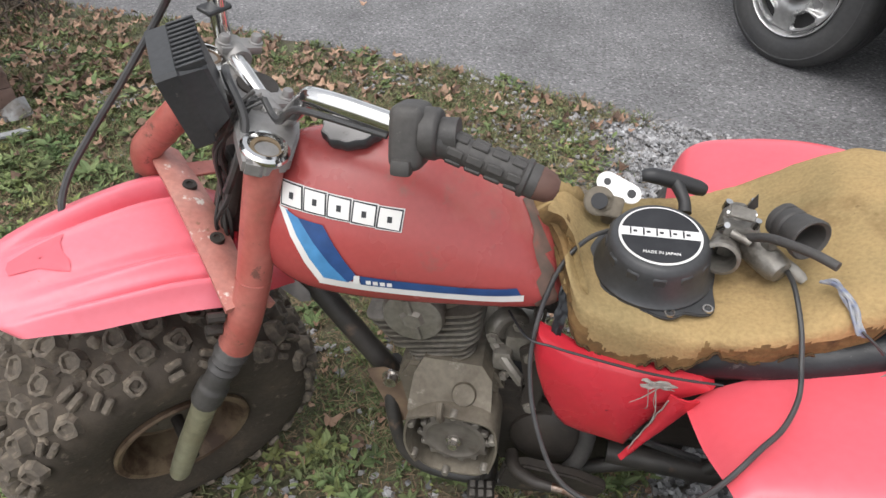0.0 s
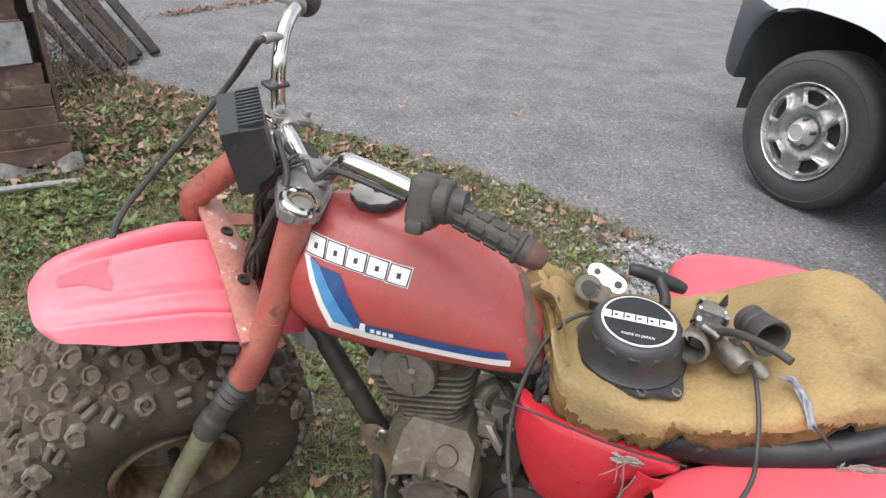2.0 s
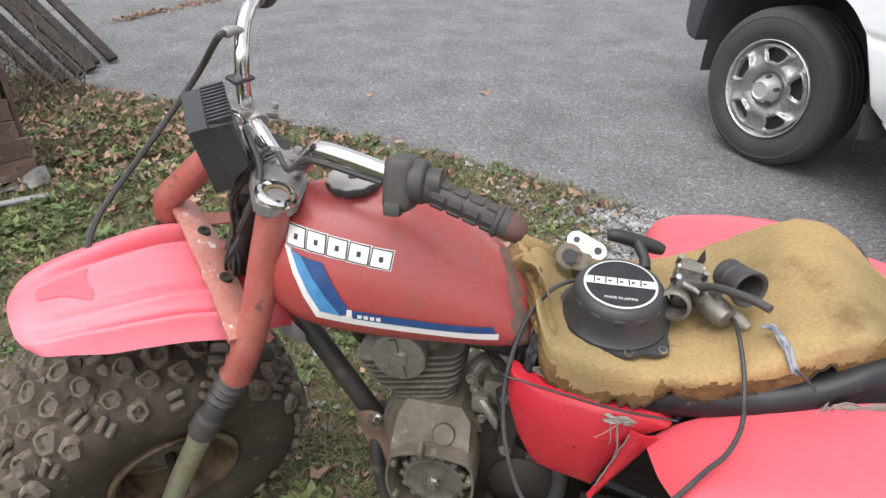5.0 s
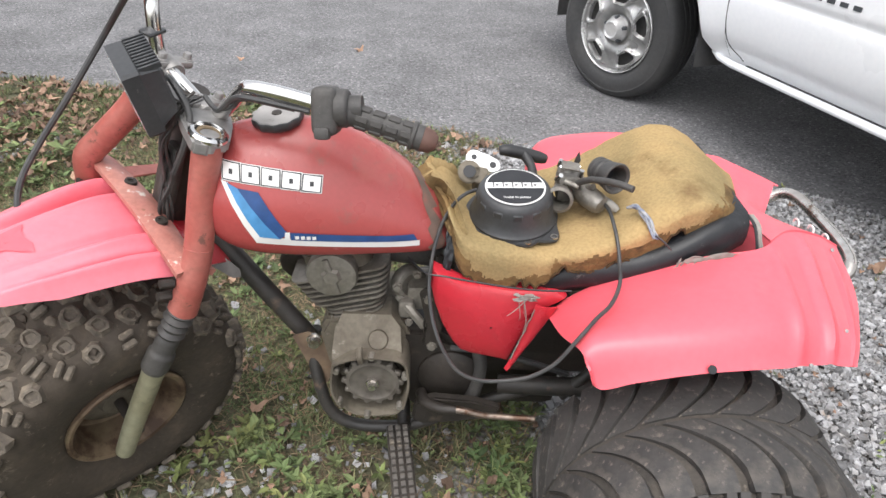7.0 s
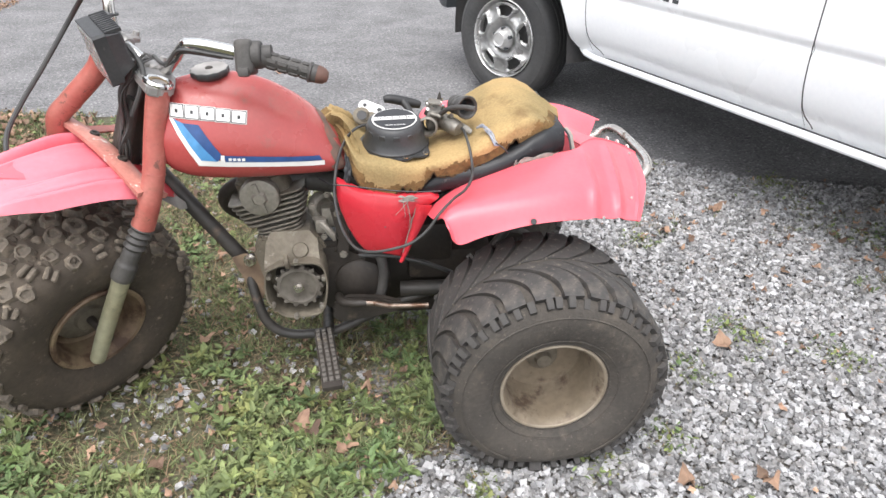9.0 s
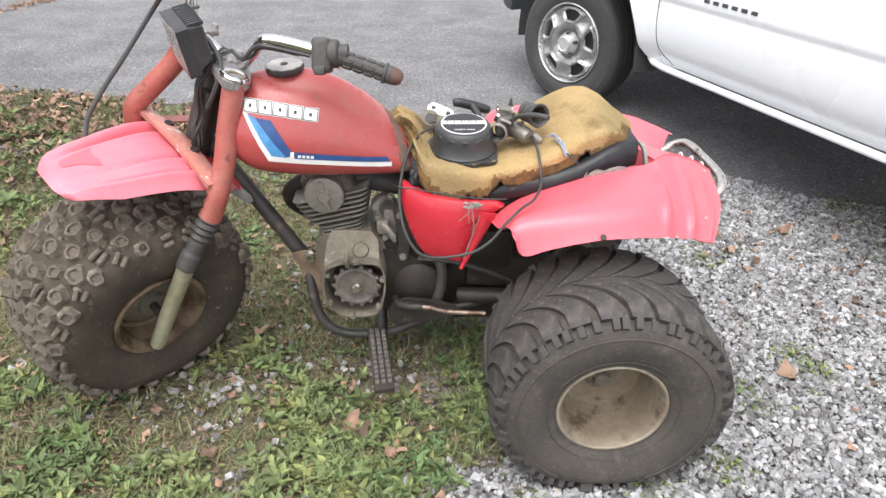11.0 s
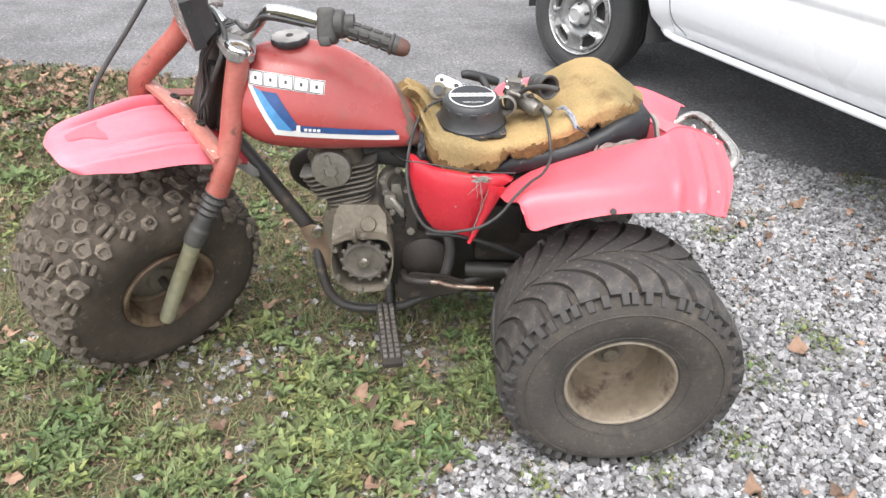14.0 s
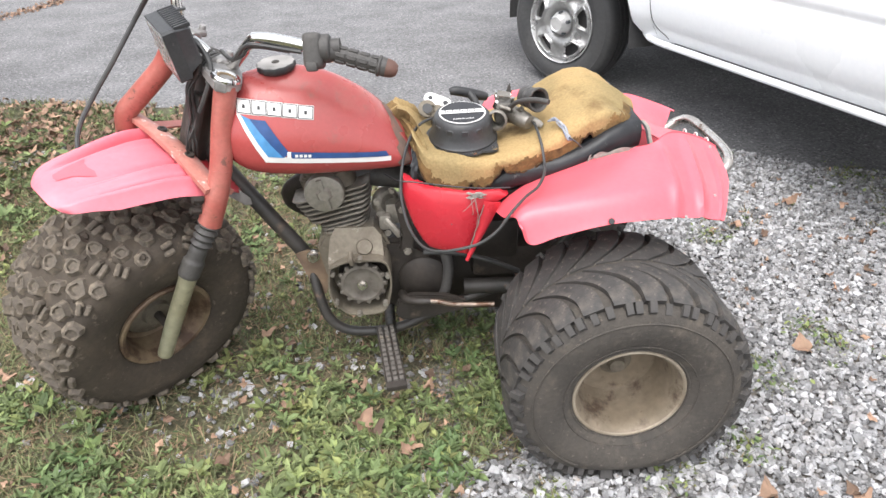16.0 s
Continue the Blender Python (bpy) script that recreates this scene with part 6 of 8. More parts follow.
# ---- loose parts lying on the seat ----
starter = thing("recoil_starter", "black pull starter housing with round badge lying on the torn seat", "engine part", (0.80, -0.045, 0.60))
SU = Vector((-0.02, -0.13, 1)).normalized()
SM = frame_of((0.797, -0.038, 0.612), (1, 0.02, 0), SU)
bm = bmesh.new()
t = bmesh.new()
lathe(t, [(0.075, 0.0), (0.075, 0.004), (0.0705, 0.008), (0.0665, 0.025), (0.064, 0.036), (0.0625, 0.046), (0.058, 0.0535), (0.0535, 0.0555), (0.0, 0.0565)], (0, 0, 0), (0, 0, 1), 48)
bmesh.ops.transform(t, matrix=SM, verts=t.verts)
add(bm, t)
part("housing", bm, PLASTIC, starter, "scuffed black metal housing")
LOBES = ((192, 0.021), (284, 0.010), (314, 0.021), (75, 0.018))
bm = bmesh.new()
out = []
for k in range(96):
    a = 2 * math.pi * k / 96
    r = 0.0795 + max(h * max(0.0, math.cos(a - radians(g))) ** 30 for g, h in LOBES)
    out.append((r * math.cos(a) - 0.002, r * math.sin(a) + 0.004))
slab(bm, out, 0.006, SM @ Matrix.Translation((0, 0, -0.006)), 0.0015)
part("flange", bm, PLASTIC, starter)
for k in range(12):
    a = 2 * math.pi * k / 12
    bm = bmesh.new()
    box(bm, (0.0615, 0, 0.037), (0.006, 0.018, 0.016), SM @ Matrix.Rotation(a, 4, "Z"), 0.0025, 1)
    part("rim_block", bm, PLASTIC, starter)
for g, h in LOBES:
    a = radians(g)
    bm = bmesh.new()
    lathe(bm, [(0.0045, 0.0), (0.0045, 0.003), (0.0065, 0.003), (0.0065, 0.0)], SM @ Vector(((0.0725 + h) * math.cos(a) - 0.002, (0.0725 + h) * math.sin(a) + 0.004, 0.0)), SU, 12)
    part("bolt_eye", bm, RUSTY_CHROME, starter)


def badge(name, outline, z, material, label="", hole=None):
    bm = bmesh.new()
    slab(bm, outline, 0.0008, SM @ Matrix.Translation((0, 0, z)))
    return part(name, bm, material, starter, label)


badge("badge_ring", circle2(0.0505, 48), 0.0564, WHITE, "white ring of the badge")
badge("badge_disc", circle2(0.0475, 48), 0.0574, BLACK, "black round badge")
bm = bmesh.new()
slab(bm, [(-0.0475, -0.006), (0.0475, -0.006), (0.0475, 0.0085), (-0.0475, 0.0085)], 0.0008, SM @ Matrix.Translation((0, 0, 0.0584)))
part("badge_bar", bm, WHITE, starter, "white bar of the maker's mark")
for k in range(5):
    x0 = -0.036 + 0.0158 * k
    badge("mark_block", [(x0 - 0.0012, -0.0045), (x0 + 0.0008, -0.0045), (x0 + 0.0008, 0.007), (x0 - 0.0012, 0.007)], 0.0594, BLACK)
    badge("mark_block", [(x0 + 0.003, -0.0005), (x0 + 0.0078, -0.0005), (x0 + 0.0078, 0.0025), (x0 + 0.003, 0.0025)], 0.0594, BLACK)
txt = bpy.data.curves.new("made_in", "FONT")
txt.body, txt.size, txt.align_x, txt.extrude = "MADE IN JAPAN", 0.0062, "CENTER", 0.0003
hang(new("badge_text", txt), starter, SM @ Matrix.Translation((0.0, -0.034, 0.0588)))
txt.materials.append(WHITE)
# pull handle behind it
bm = bmesh.new()
tube(bm, [(0.776, 0.080, 0.673), (0.79, 0.080, 0.675), (0.82, 0.084, 0.668), (0.852, 0.087, 0.659), (0.864, 0.088, 0.655)], [0.008, 0.0112, 0.0118, 0.0112, 0.008], 12, 6)
tube(bm, [(0.822, 0.082, 0.668), (0.834, 0.058, 0.655), (0.836, 0.042, 0.645)], [0.010, 0.008, 0.009], 12)
part("pull_handle", bm, BLACK_RUBBER, starter, "black rubber T-shaped pull handle")

bracket = thing("steel_bracket", "bare steel plate bracket with holes standing on the seat", "bracket", (0.735, 0.035, 0.62))
BK = frame_of((0.747, 0.068, 0.656), (1, -0.25, -0.30), (0.1, -0.6, 0.8))
bm = bmesh.new()
n = 20
ring_o = [(-0.017 - 0.0155 * math.sin(math.pi * k / n), 0.0155 * math.cos(math.pi * k / n)) for k in range(n + 1)] + [(0.018 + 0.0145 * math.sin(math.pi * k / n), -0.0145 * math.cos(math.pi * k / n)) for k in range(n + 1)]
slab(bm, ring_o, 0.0035, BK, 0.0008)
part("plate", bm, mat("bare_steel_plate", (0.72, 0.71, 0.69), (0.62, 0.61, 0.59), 12, 0.3, metal=0.6, bump=0.04), bracket, "bright steel plate")
# plate is not pierced: black discs paint the dark of its holes
for xx, rr in ((-0.018, 0.0052), (0.019, 0.0062)):
    bm = bmesh.new()
    slab(bm, circle2(rr, 16, (xx, 0)), 0.001, BK @ Matrix.Translation((0, 0, 0.0038)))
    part("hole", bm, BLACK, bracket)
LG = frame_of((0.722, 0.052, 0.642), (1, -0.1, -0.1), (0.05, -0.8, 0.6))
bm = bmesh.new()
slab(bm, circle2(0.021, 24), 0.010, LG, 0.002)
slab(bm, rounded(-0.004, 0.034, -0.018, 0.012, 0.006), 0.010, LG, 0.002)
part("lug", bm, ENGINE, bracket, "grimy cast lug")
# black disc paints the dark of the lug's hole
bm = bmesh.new()
slab(bm, circle2(0.0115, 20), 0.001, LG @ Matrix.Translation((0, 0, 0.0102)))
part("hole", bm, BLACK, bracket)
bm = bmesh.new()
tube(bm, [(0.735, 0.065, 0.645), (0.74, 0.06, 0.605)], 0.010, 10)
part("foot", bm, ENGINE, bracket)

# carburetor with rubber boot and cables
carb = thing("carburetor", "grimy carburetor with rubber intake boot lying on the seat foam", "carburetor", (0.92, -0.02, 0.62))
bm = bmesh.new()
box(bm, (0.893, -0.005, 0.654), (0.046, 0.042, 0.05), Matrix.Identity(4), 0.010)
lathe(bm, [(0.0, 0.018), (0.010, 0.018), (0.016, 0.012), (0.018, 0.0), (0.017, -0.02)], (0.889, 0.005, 0.672), (-0.1, 0.35, 1), 20)
part("body", bm, CARB, carb, "dull cast body")
bm = bmesh.new()
lathe(bm, [(0.017, -0.02), (0.019, 0.0), (0.019, 0.012), (0.023, 0.016), (0.023, 0.024), (0.0185, 0.026), (0.017, 0.02), (0.016, 0.0)], (0.876, -0.032, 0.648), (-0.25, -0.9, 0.1), 24)
part("outlet_flange", bm, CARB, carb)
bm = bmesh.new()
lathe(bm, [(0.0, 0.028), (0.014, 0.026), (0.018, 0.018), (0.019, 0.0), (0.019, -0.03)], (0.925, -0.04, 0.648), (0.55, -0.75, -0.1), 20)
part("float_bowl", bm, CARB, carb)
bm = bmesh.new()
axis = Vector((0.40, -0.88, 0.12)).normalized()
BOOT = Vector((0.936, -0.004, 0.686))
prof = [(0.022, 0.0), (0.026, 0.004), (0.026, 0.012), (0.0235, 0.014), (0.0265, 0.018), (0.0265, 0.028), (0.024, 0.031), (0.027, 0.036), (0.029, 0.05), (0.031, 0.058), (0.0315, 0.064), (0.029, 0.066), (0.024, 0.063), (0.021, 0.045), (0.02, 0.0)]
lathe(bm, [(r * 0.84, h * 0.86) for r, h in prof], BOOT, axis, 32)
part("intake_boot", bm, RUBBER, carb, "dusty black rubber intake boot")
# black disc across the bore paints the shade inside the boot
bm = bmesh.new()
lathe(bm, [(0.0172, 0.0), (0, 0.0)], BOOT + axis * 0.024, axis, 20)
part("boot_inside", bm, BLACK, carb)
bm = bmesh.new()
slab(bm, [(0, 0), (0.018, 0.008), (0.022, 0.024), (0.016, 0.02), (0.008, 0.012)], 0.002, frame_of((0.893, -0.01, 0.686), (1, 0, 0.5), (0, -1, 0.2)))
part("choke_lever", bm, OILY, carb)
for q in ((0.876, 0.01, 0.686), (0.907, -0.02, 0.682), (0.905, 0.012, 0.69)):
    bm = bmesh.new()
    lathe(bm, [(0.0, 0.008), (0.0045, 0.008), (0.005, 0.0), (0.005, -0.006)], q, (0.1, -0.2, 1), 8)
    part("screw", bm, CHROME, carb)
bm = bmesh.new()
lathe(bm, [(0.006, -0.012), (0.0075, 0.0), (0.0075, 0.012), (0.005, 0.018)], (0.955, -0.052, 0.645), (0.5, -0.35, -0.3), 12)
part("cable_nipple", bm, FRAY, carb)
for a0, b0, r0 in (((0.872, -0.012, 0.69), (0.905, -0.018, 0.694), 0.004), ((0.88, -0.028, 0.672), (0.902, -0.04, 0.668), 0.0055), ((0.915, -0.028, 0.66), (0.925, -0.045, 0.672), 0.006), ((0.868, -0.015, 0.668), (0.872, -0.03, 0.684), 0.004)):
    bm = bmesh.new()
    tube(bm, [a0, b0], r0, 10)
    part("fitting", bm, CHROME if r0 < 0.005 else CARB, carb)
bm = bmesh.new()
box(bm, (0, 0, 0), (0.03, 0.018, 0.004), frame_of((0.888, -0.02, 0.697), (1, -0.2, 0.05), (0.1, -0.4, 1)), 0.001, 1)
part("linkage_plate", bm, CARB, carb, "dull linkage plate")
bm = bmesh.new()
tube(bm, [(0.898, -0.03, 0.668), (0.912, -0.055, 0.690), (0.930, -0.082, 0.703), (0.948, -0.104, 0.710), (0.966, -0.122, 0.711)], 0.0056, 10)
part("fuel_hose", bm, RUBBER, carb, "short black rubber hose")
r2 = random.Random(5)
for k in range(5):
    pts = [(0.978 + r2.uniform(-.002, .002), -0.080, 0.655)]
    for f in (0.25, 0.5, 0.75, 1.0):
        pts.append((0.978 + 0.034 * f + r2.uniform(-0.004, 0.004), -0.080 - 0.062 * f ** 1.5 + r2.uniform(-0.003, 0.003), 0.658 + 0.010 * math.sin(2.2 * f) - 0.030 * f ** 2 + r2.uniform(-0.002, 0.003)))
    bm = bmesh.new()
    tube(bm, pts, 0.0021, 6)
    part("frayed_wire", bm, BRAID, carb, "frayed blue and white braided wire")
bm = bmesh.new()
tube(bm, [(1.010, -0.142, 0.642), (1.024, -0.150, 0.634), (1.036, -0.152, 0.622)], 0.0018, 6)
part("wire", bm, CABLE, carb)
bm = bmesh.new()
LOOP = [(0.946, -0.048, 0.644), (0.949, -0.085, 0.648), (0.954, -0.132, 0.628), (0.956, -0.165, 0.602), (0.950, -0.203, 0.590), (0.931, -0.24, 0.580), (0.904, -0.270, 0.576), (0.872, -0.302, 0.560), (0.845, -0.314, 0.528), (0.815, -0.316, 0.504), (0.782, -0.314, 0.491), (0.738, -0.304, 0.479), (0.704, -0.274, 0.470), (0.680, -0.225, 0.474), (0.665, -0.185, 0.495), (0.658, -0.155, 0.535), (0.661, -0.128, 0.572), (0.669, -0.104, 0.602), (0.681, -0.080, 0.626), (0.697, -0.060, 0.643), (0.716, -0.040, 0.650), (0.738, -0.020, 0.648)]
tube(bm, LOOP, 0.0031, 8, 6)
part("throttle_cable", bm, CABLE, carb, "long grey throttle cable hanging in a loop")

# ---- white pickup truck ----
truck = thing("pickup_truck", "white pickup truck parked on the asphalt with its front wheel turned", "pickup truck", (1.49, 2.2, 0))
TD, TN = Vector((0.350, -0.937, 0)).normalized(), Vector((-0.937, -0.350, 0)).normalized()
TC = Vector((1.49, 2.2, 0))


def tp(s, o, z):
    """s metres behind the front hub, o outwards from the wheel's face, z up."""
    return TC + TD * s + TN * o + Vector((0, 0, z))


def side_out(z):
    crease = -0.010 * math.exp(-((z - 0.676) / 0.016) ** 2)
    return crease + crv([0.30, 0.36, 0.40, 0.425, 0.45, 0.50, 0.60, 0.80, 0.92, 1.05, 1.15], [-0.10, -0.09, -0.078, -0.064, -0.046, -0.018, 0.002, 0.011, 0.012, 0.0, -0.02], z)


ARCH_W, ARCH_H = 0.60, 0.475


def arch(d):
    f = min(1.0, abs(d) / ARCH_W)
    return 0.337 + ARCH_H * (1 - f**3) ** (1 / 3)


def body_bottom(s):
    if s < -0.44:
        return 0.765
    b = 0.405
    if 0.3 < s < 0.78:
        b = 0.385 + 1.1 * (0.78 - s) ** 2
    for c in (-0.02, 3.23):
        if abs(s - c) < ARCH_W:
            b = max(b, arch(s - c))
    return b


def body_run(s0, s1, zt, step=0.03):
    bm = bmesh.new()
    n = int((s1 - s0) / step)
    rings = []
    for i in range(n + 1):
        s = s0 + (s1 - s0) * i / n
        b = body_bottom(s)
        ring = []
        edge = min(abs(s + 0.02), abs(s - 3.23)) - ARCH_W
        flare = 0.02 * math.exp(-(edge / 0.07) ** 2) if edge > 0 else 0.02
        taper = -0.10 * max(0, (-0.45 - s) / 0.5) ** 2
        ring.append(tp(s, side_out(b) - 0.09, b + 0.004))
        for z in [b + (max(b, 0.65) - b) * k / 12 for k in range(12)] + [max(b + 0.001 * k, 0.65 + 0.007 * k) for k in range(11)] + [max(b + 0.012, 0.72) + (zt - max(b + 0.012, 0.72)) * k / 7 for k in range(1, 8)]:
            ring.append(tp(s, side_out(z) + flare * (zt - z) / (zt - b) + taper, z))
        ring.append(tp(s, side_out(zt) - 0.10 + taper, zt + 0.03))
        ring.append(tp(s, -0.86, zt + 0.055))
        rings.append(ring)
    skin(bm, rings, cap=False, closed=False)
    return bm


part("front_body", body_run(-0.92, 0.699, 1.0), TRUCK_WHITE, truck, "glossy white front fender and hood", sharp=40)
part("front_door", body_run(0.701, 1.834, 1.0), TRUCK_WHITE, truck, "glossy white door", sharp=40)
part("rear_door", body_run(1.836, 2.6, 1.0), TRUCK_WHITE, truck, "glossy white rear door", sharp=40)
part("cargo_bed", body_run(2.607, 4.2, 1.0), TRUCK_WHITE, truck, "glossy white cargo bed", sharp=40)
for s, low in ((0.700, 0.06), (1.835, 0.024)):
    bm = bmesh.new()
    pts = [tp(s + low * f, side_out(z) + 0.0005, z) for z, f in ((0.415, 1.3), (0.432, 1.0), (0.446, 0.62), (0.465, 0.3), (0.50, 0.12), (0.56, 0.0), (0.65, -0.04), (0.75, 0.0), (0.9, 0.1), (1.0, 0.15))]
    tube(bm, pts, 0.0021, 6)
    part("door_gap", bm, TRUCK_DARK, truck)
# rocker ridge, lower sill and underside
bm = bmesh.new()
tube(bm, [tp(0.60, -0.085, 0.405), tp(0.66, -0.062, 0.396)] + [tp(0.74 + 0.1 * k, -0.052, 0.393) for k in range(24)], 0.0145, 12, 1)
part("sill_ridge", bm, TRUCK_WHITE, truck)
bm = bmesh.new()
rings = []
for s in (0.62, 2.6):
    rings.append([tp(s, o, z) for o, z in ((-0.10, 0.44), (-0.10, 0.402), (-0.22, 0.392), (-1.6, 0.39), (-1.6, 0.48), (-0.12, 0.48))])
skin(bm, rings)
part("underbody", bm, TRUCK_DARK, truck)
# far side, front and back walls of the shell
bm = bmesh.new()
rings = []
for s, zt in ((-0.93, 0.95), (-0.6, 1.05), (0.7, 1.08), (4.2, 1.05)):
    rings.append([tp(s, o, z) for o, z in ((-0.84, zt), (-1.66, zt - 0.05), (-1.70, 0.8), (-1.68, 0.42), (-1.5, 0.40))])
skin(bm, rings, closed=False)
bm.faces.new([bm.verts.new(tp(-0.925, o, z)) for o, z in ((-0.12, 0.42), (-0.11, 1.0), (-0.85, 1.0), (-1.6, 0.95), (-1.6, 0.42))])
bm.faces.new([bm.verts.new(tp(4.2, o, z)) for o, z in ((-0.02, 0.42), (-0.02, 1.0), (-0.85, 1.05), (-1.66, 1.0), (-1.66, 0.42))])
part("far_side", bm, TRUCK_WHITE, truck)
# cab with windows
bm = bmesh.new()
rings = []
for s, o, z in ((0.55, 0.03, 1.03), (0.60, 0.05, 1.06), (1.15, 0.16, 1.52), (1.4, 0.2, 1.6), (2.1, 0.2, 1.6), (2.3, 0.14, 1.5), (2.36, 0.04, 1.03)):
    rings.append([tp(s, -o, 1.0), tp(s, -o - 0.01, z - 0.02), tp(s, -o - 0.06, z), tp(s, -0.84, z + 0.03), tp(s, -1.62 + o, z), tp(s, -1.67 + o, z - 0.03), tp(s, -1.67 + o, 1.0)])
skin(bm, rings)
part("cab", bm, TRUCK_WHITE, truck, sharp=25)
for s0, s1, sp in ((0.98, 1.70, 0.36), (1.76, 2.24, 0.0)):
    bm = bmesh.new()
    bm.faces.new([bm.verts.new(tp(*q)) for q in ((s0, -0.085, 1.1), (s1, -0.11, 1.1), (s1, -0.19, 1.48), (s0 + sp * 0.8, -0.17, 1.48))])
    r = bmesh.ops.extrude_face_region(bm, geom=bm.faces[:])
    bmesh.ops.translate(bm, vec=TN * 0.012, verts=[v for v in r["geom"] if isinstance(v, bmesh.types.BMVert)])
    part("side_window", bm, GLASS_D, truck)
# wheel wells and grey bumper corner
for c in (-0.02, 3.23):
    bm = bmesh.new()
    rings = []
    for o in (-0.02, -0.66):
        rings.append([tp(c + d, o, z) for d, z in [(-ARCH_W + 0.015, 0.25)] + [(ARCH_W * f * 0.98, arch(ARCH_W * f) - 0.008) for f in (-1 + 2 * k / 40 for k in range(41))] + [(ARCH_W - 0.015, 0.40)]])
    skin(bm, rings, closed=False)
    bm.faces.new([bm.verts.new(tp(c + x, -0.66, z)) for x, z in ((-0.62, 0.2), (0.62, 0.2), (0.62, 0.85), (-0.62, 0.85))])
    part("wheel_well", bm, TRUCK_DARK, truck)
bm = bmesh.new()
rings = []
for k in range(24):
    s = -0.43 - 0.50 * k / 23
    o = side_out(0.6) + 0.034 - 0.13 * max(0, (-0.62 - s) / 0.36) ** 2
    lo = max(arch(s + 0.02) if s > -0.619 else 0.0, crv([-0.98, -0.90, -0.75, -0.62, -0.43], [0.52, 0.45, 0.405, 0.40, 0.40], s))
    hi = crv([-0.98, -0.9, -0.7, -0.43], [0.73, 0.755, 0.775, 0.775], s)
    rings.append([tp(s, o - d, z) for d, z in ((0.10, lo + 0.002), (0.006, lo), (0.0, lo + 0.012), (-0.004, (lo + hi) / 2), (0.0, hi - 0.02), (0.012, hi), (0.06, hi + 0.004))])
for s, o in ((-1.02, -0.3), (-1.03, -0.86)):
    rings.append([tp(s, o - d, z) for d, z in ((0.10, 0.52), (0.006, 0.51), (0.0, 0.52), (-0.004, 0.62), (0.0, 0.71), (0.012, 0.73), (0.06, 0.734))])
skin(bm, rings)
part("bumper", bm, TRUCK_GREY, truck, "dark grey plastic bumper corner")
bm = bmesh.new()
box(bm, (0, 0, 0), (0.05, 0.26, 0.15), frame_of(tp(-0.50, -0.17, 0.345), TD, (0, 0, 1)), 0.02)
part("mud_flap", bm, TRUCK_DARK, truck)
# maker's badge as plain dark marks
for k in range(6):
    bm = bmesh.new()
    box(bm, (0, 0, 0), (0.030, 0.004, 0.014), frame_of(tp(0.985 + 0.050 * k, side_out(0.725) + 0.002, 0.725), TD, (0, 0, 1)), 0.001, 1)
    part("badge_mark", bm, TRUCK_GREY, truck)


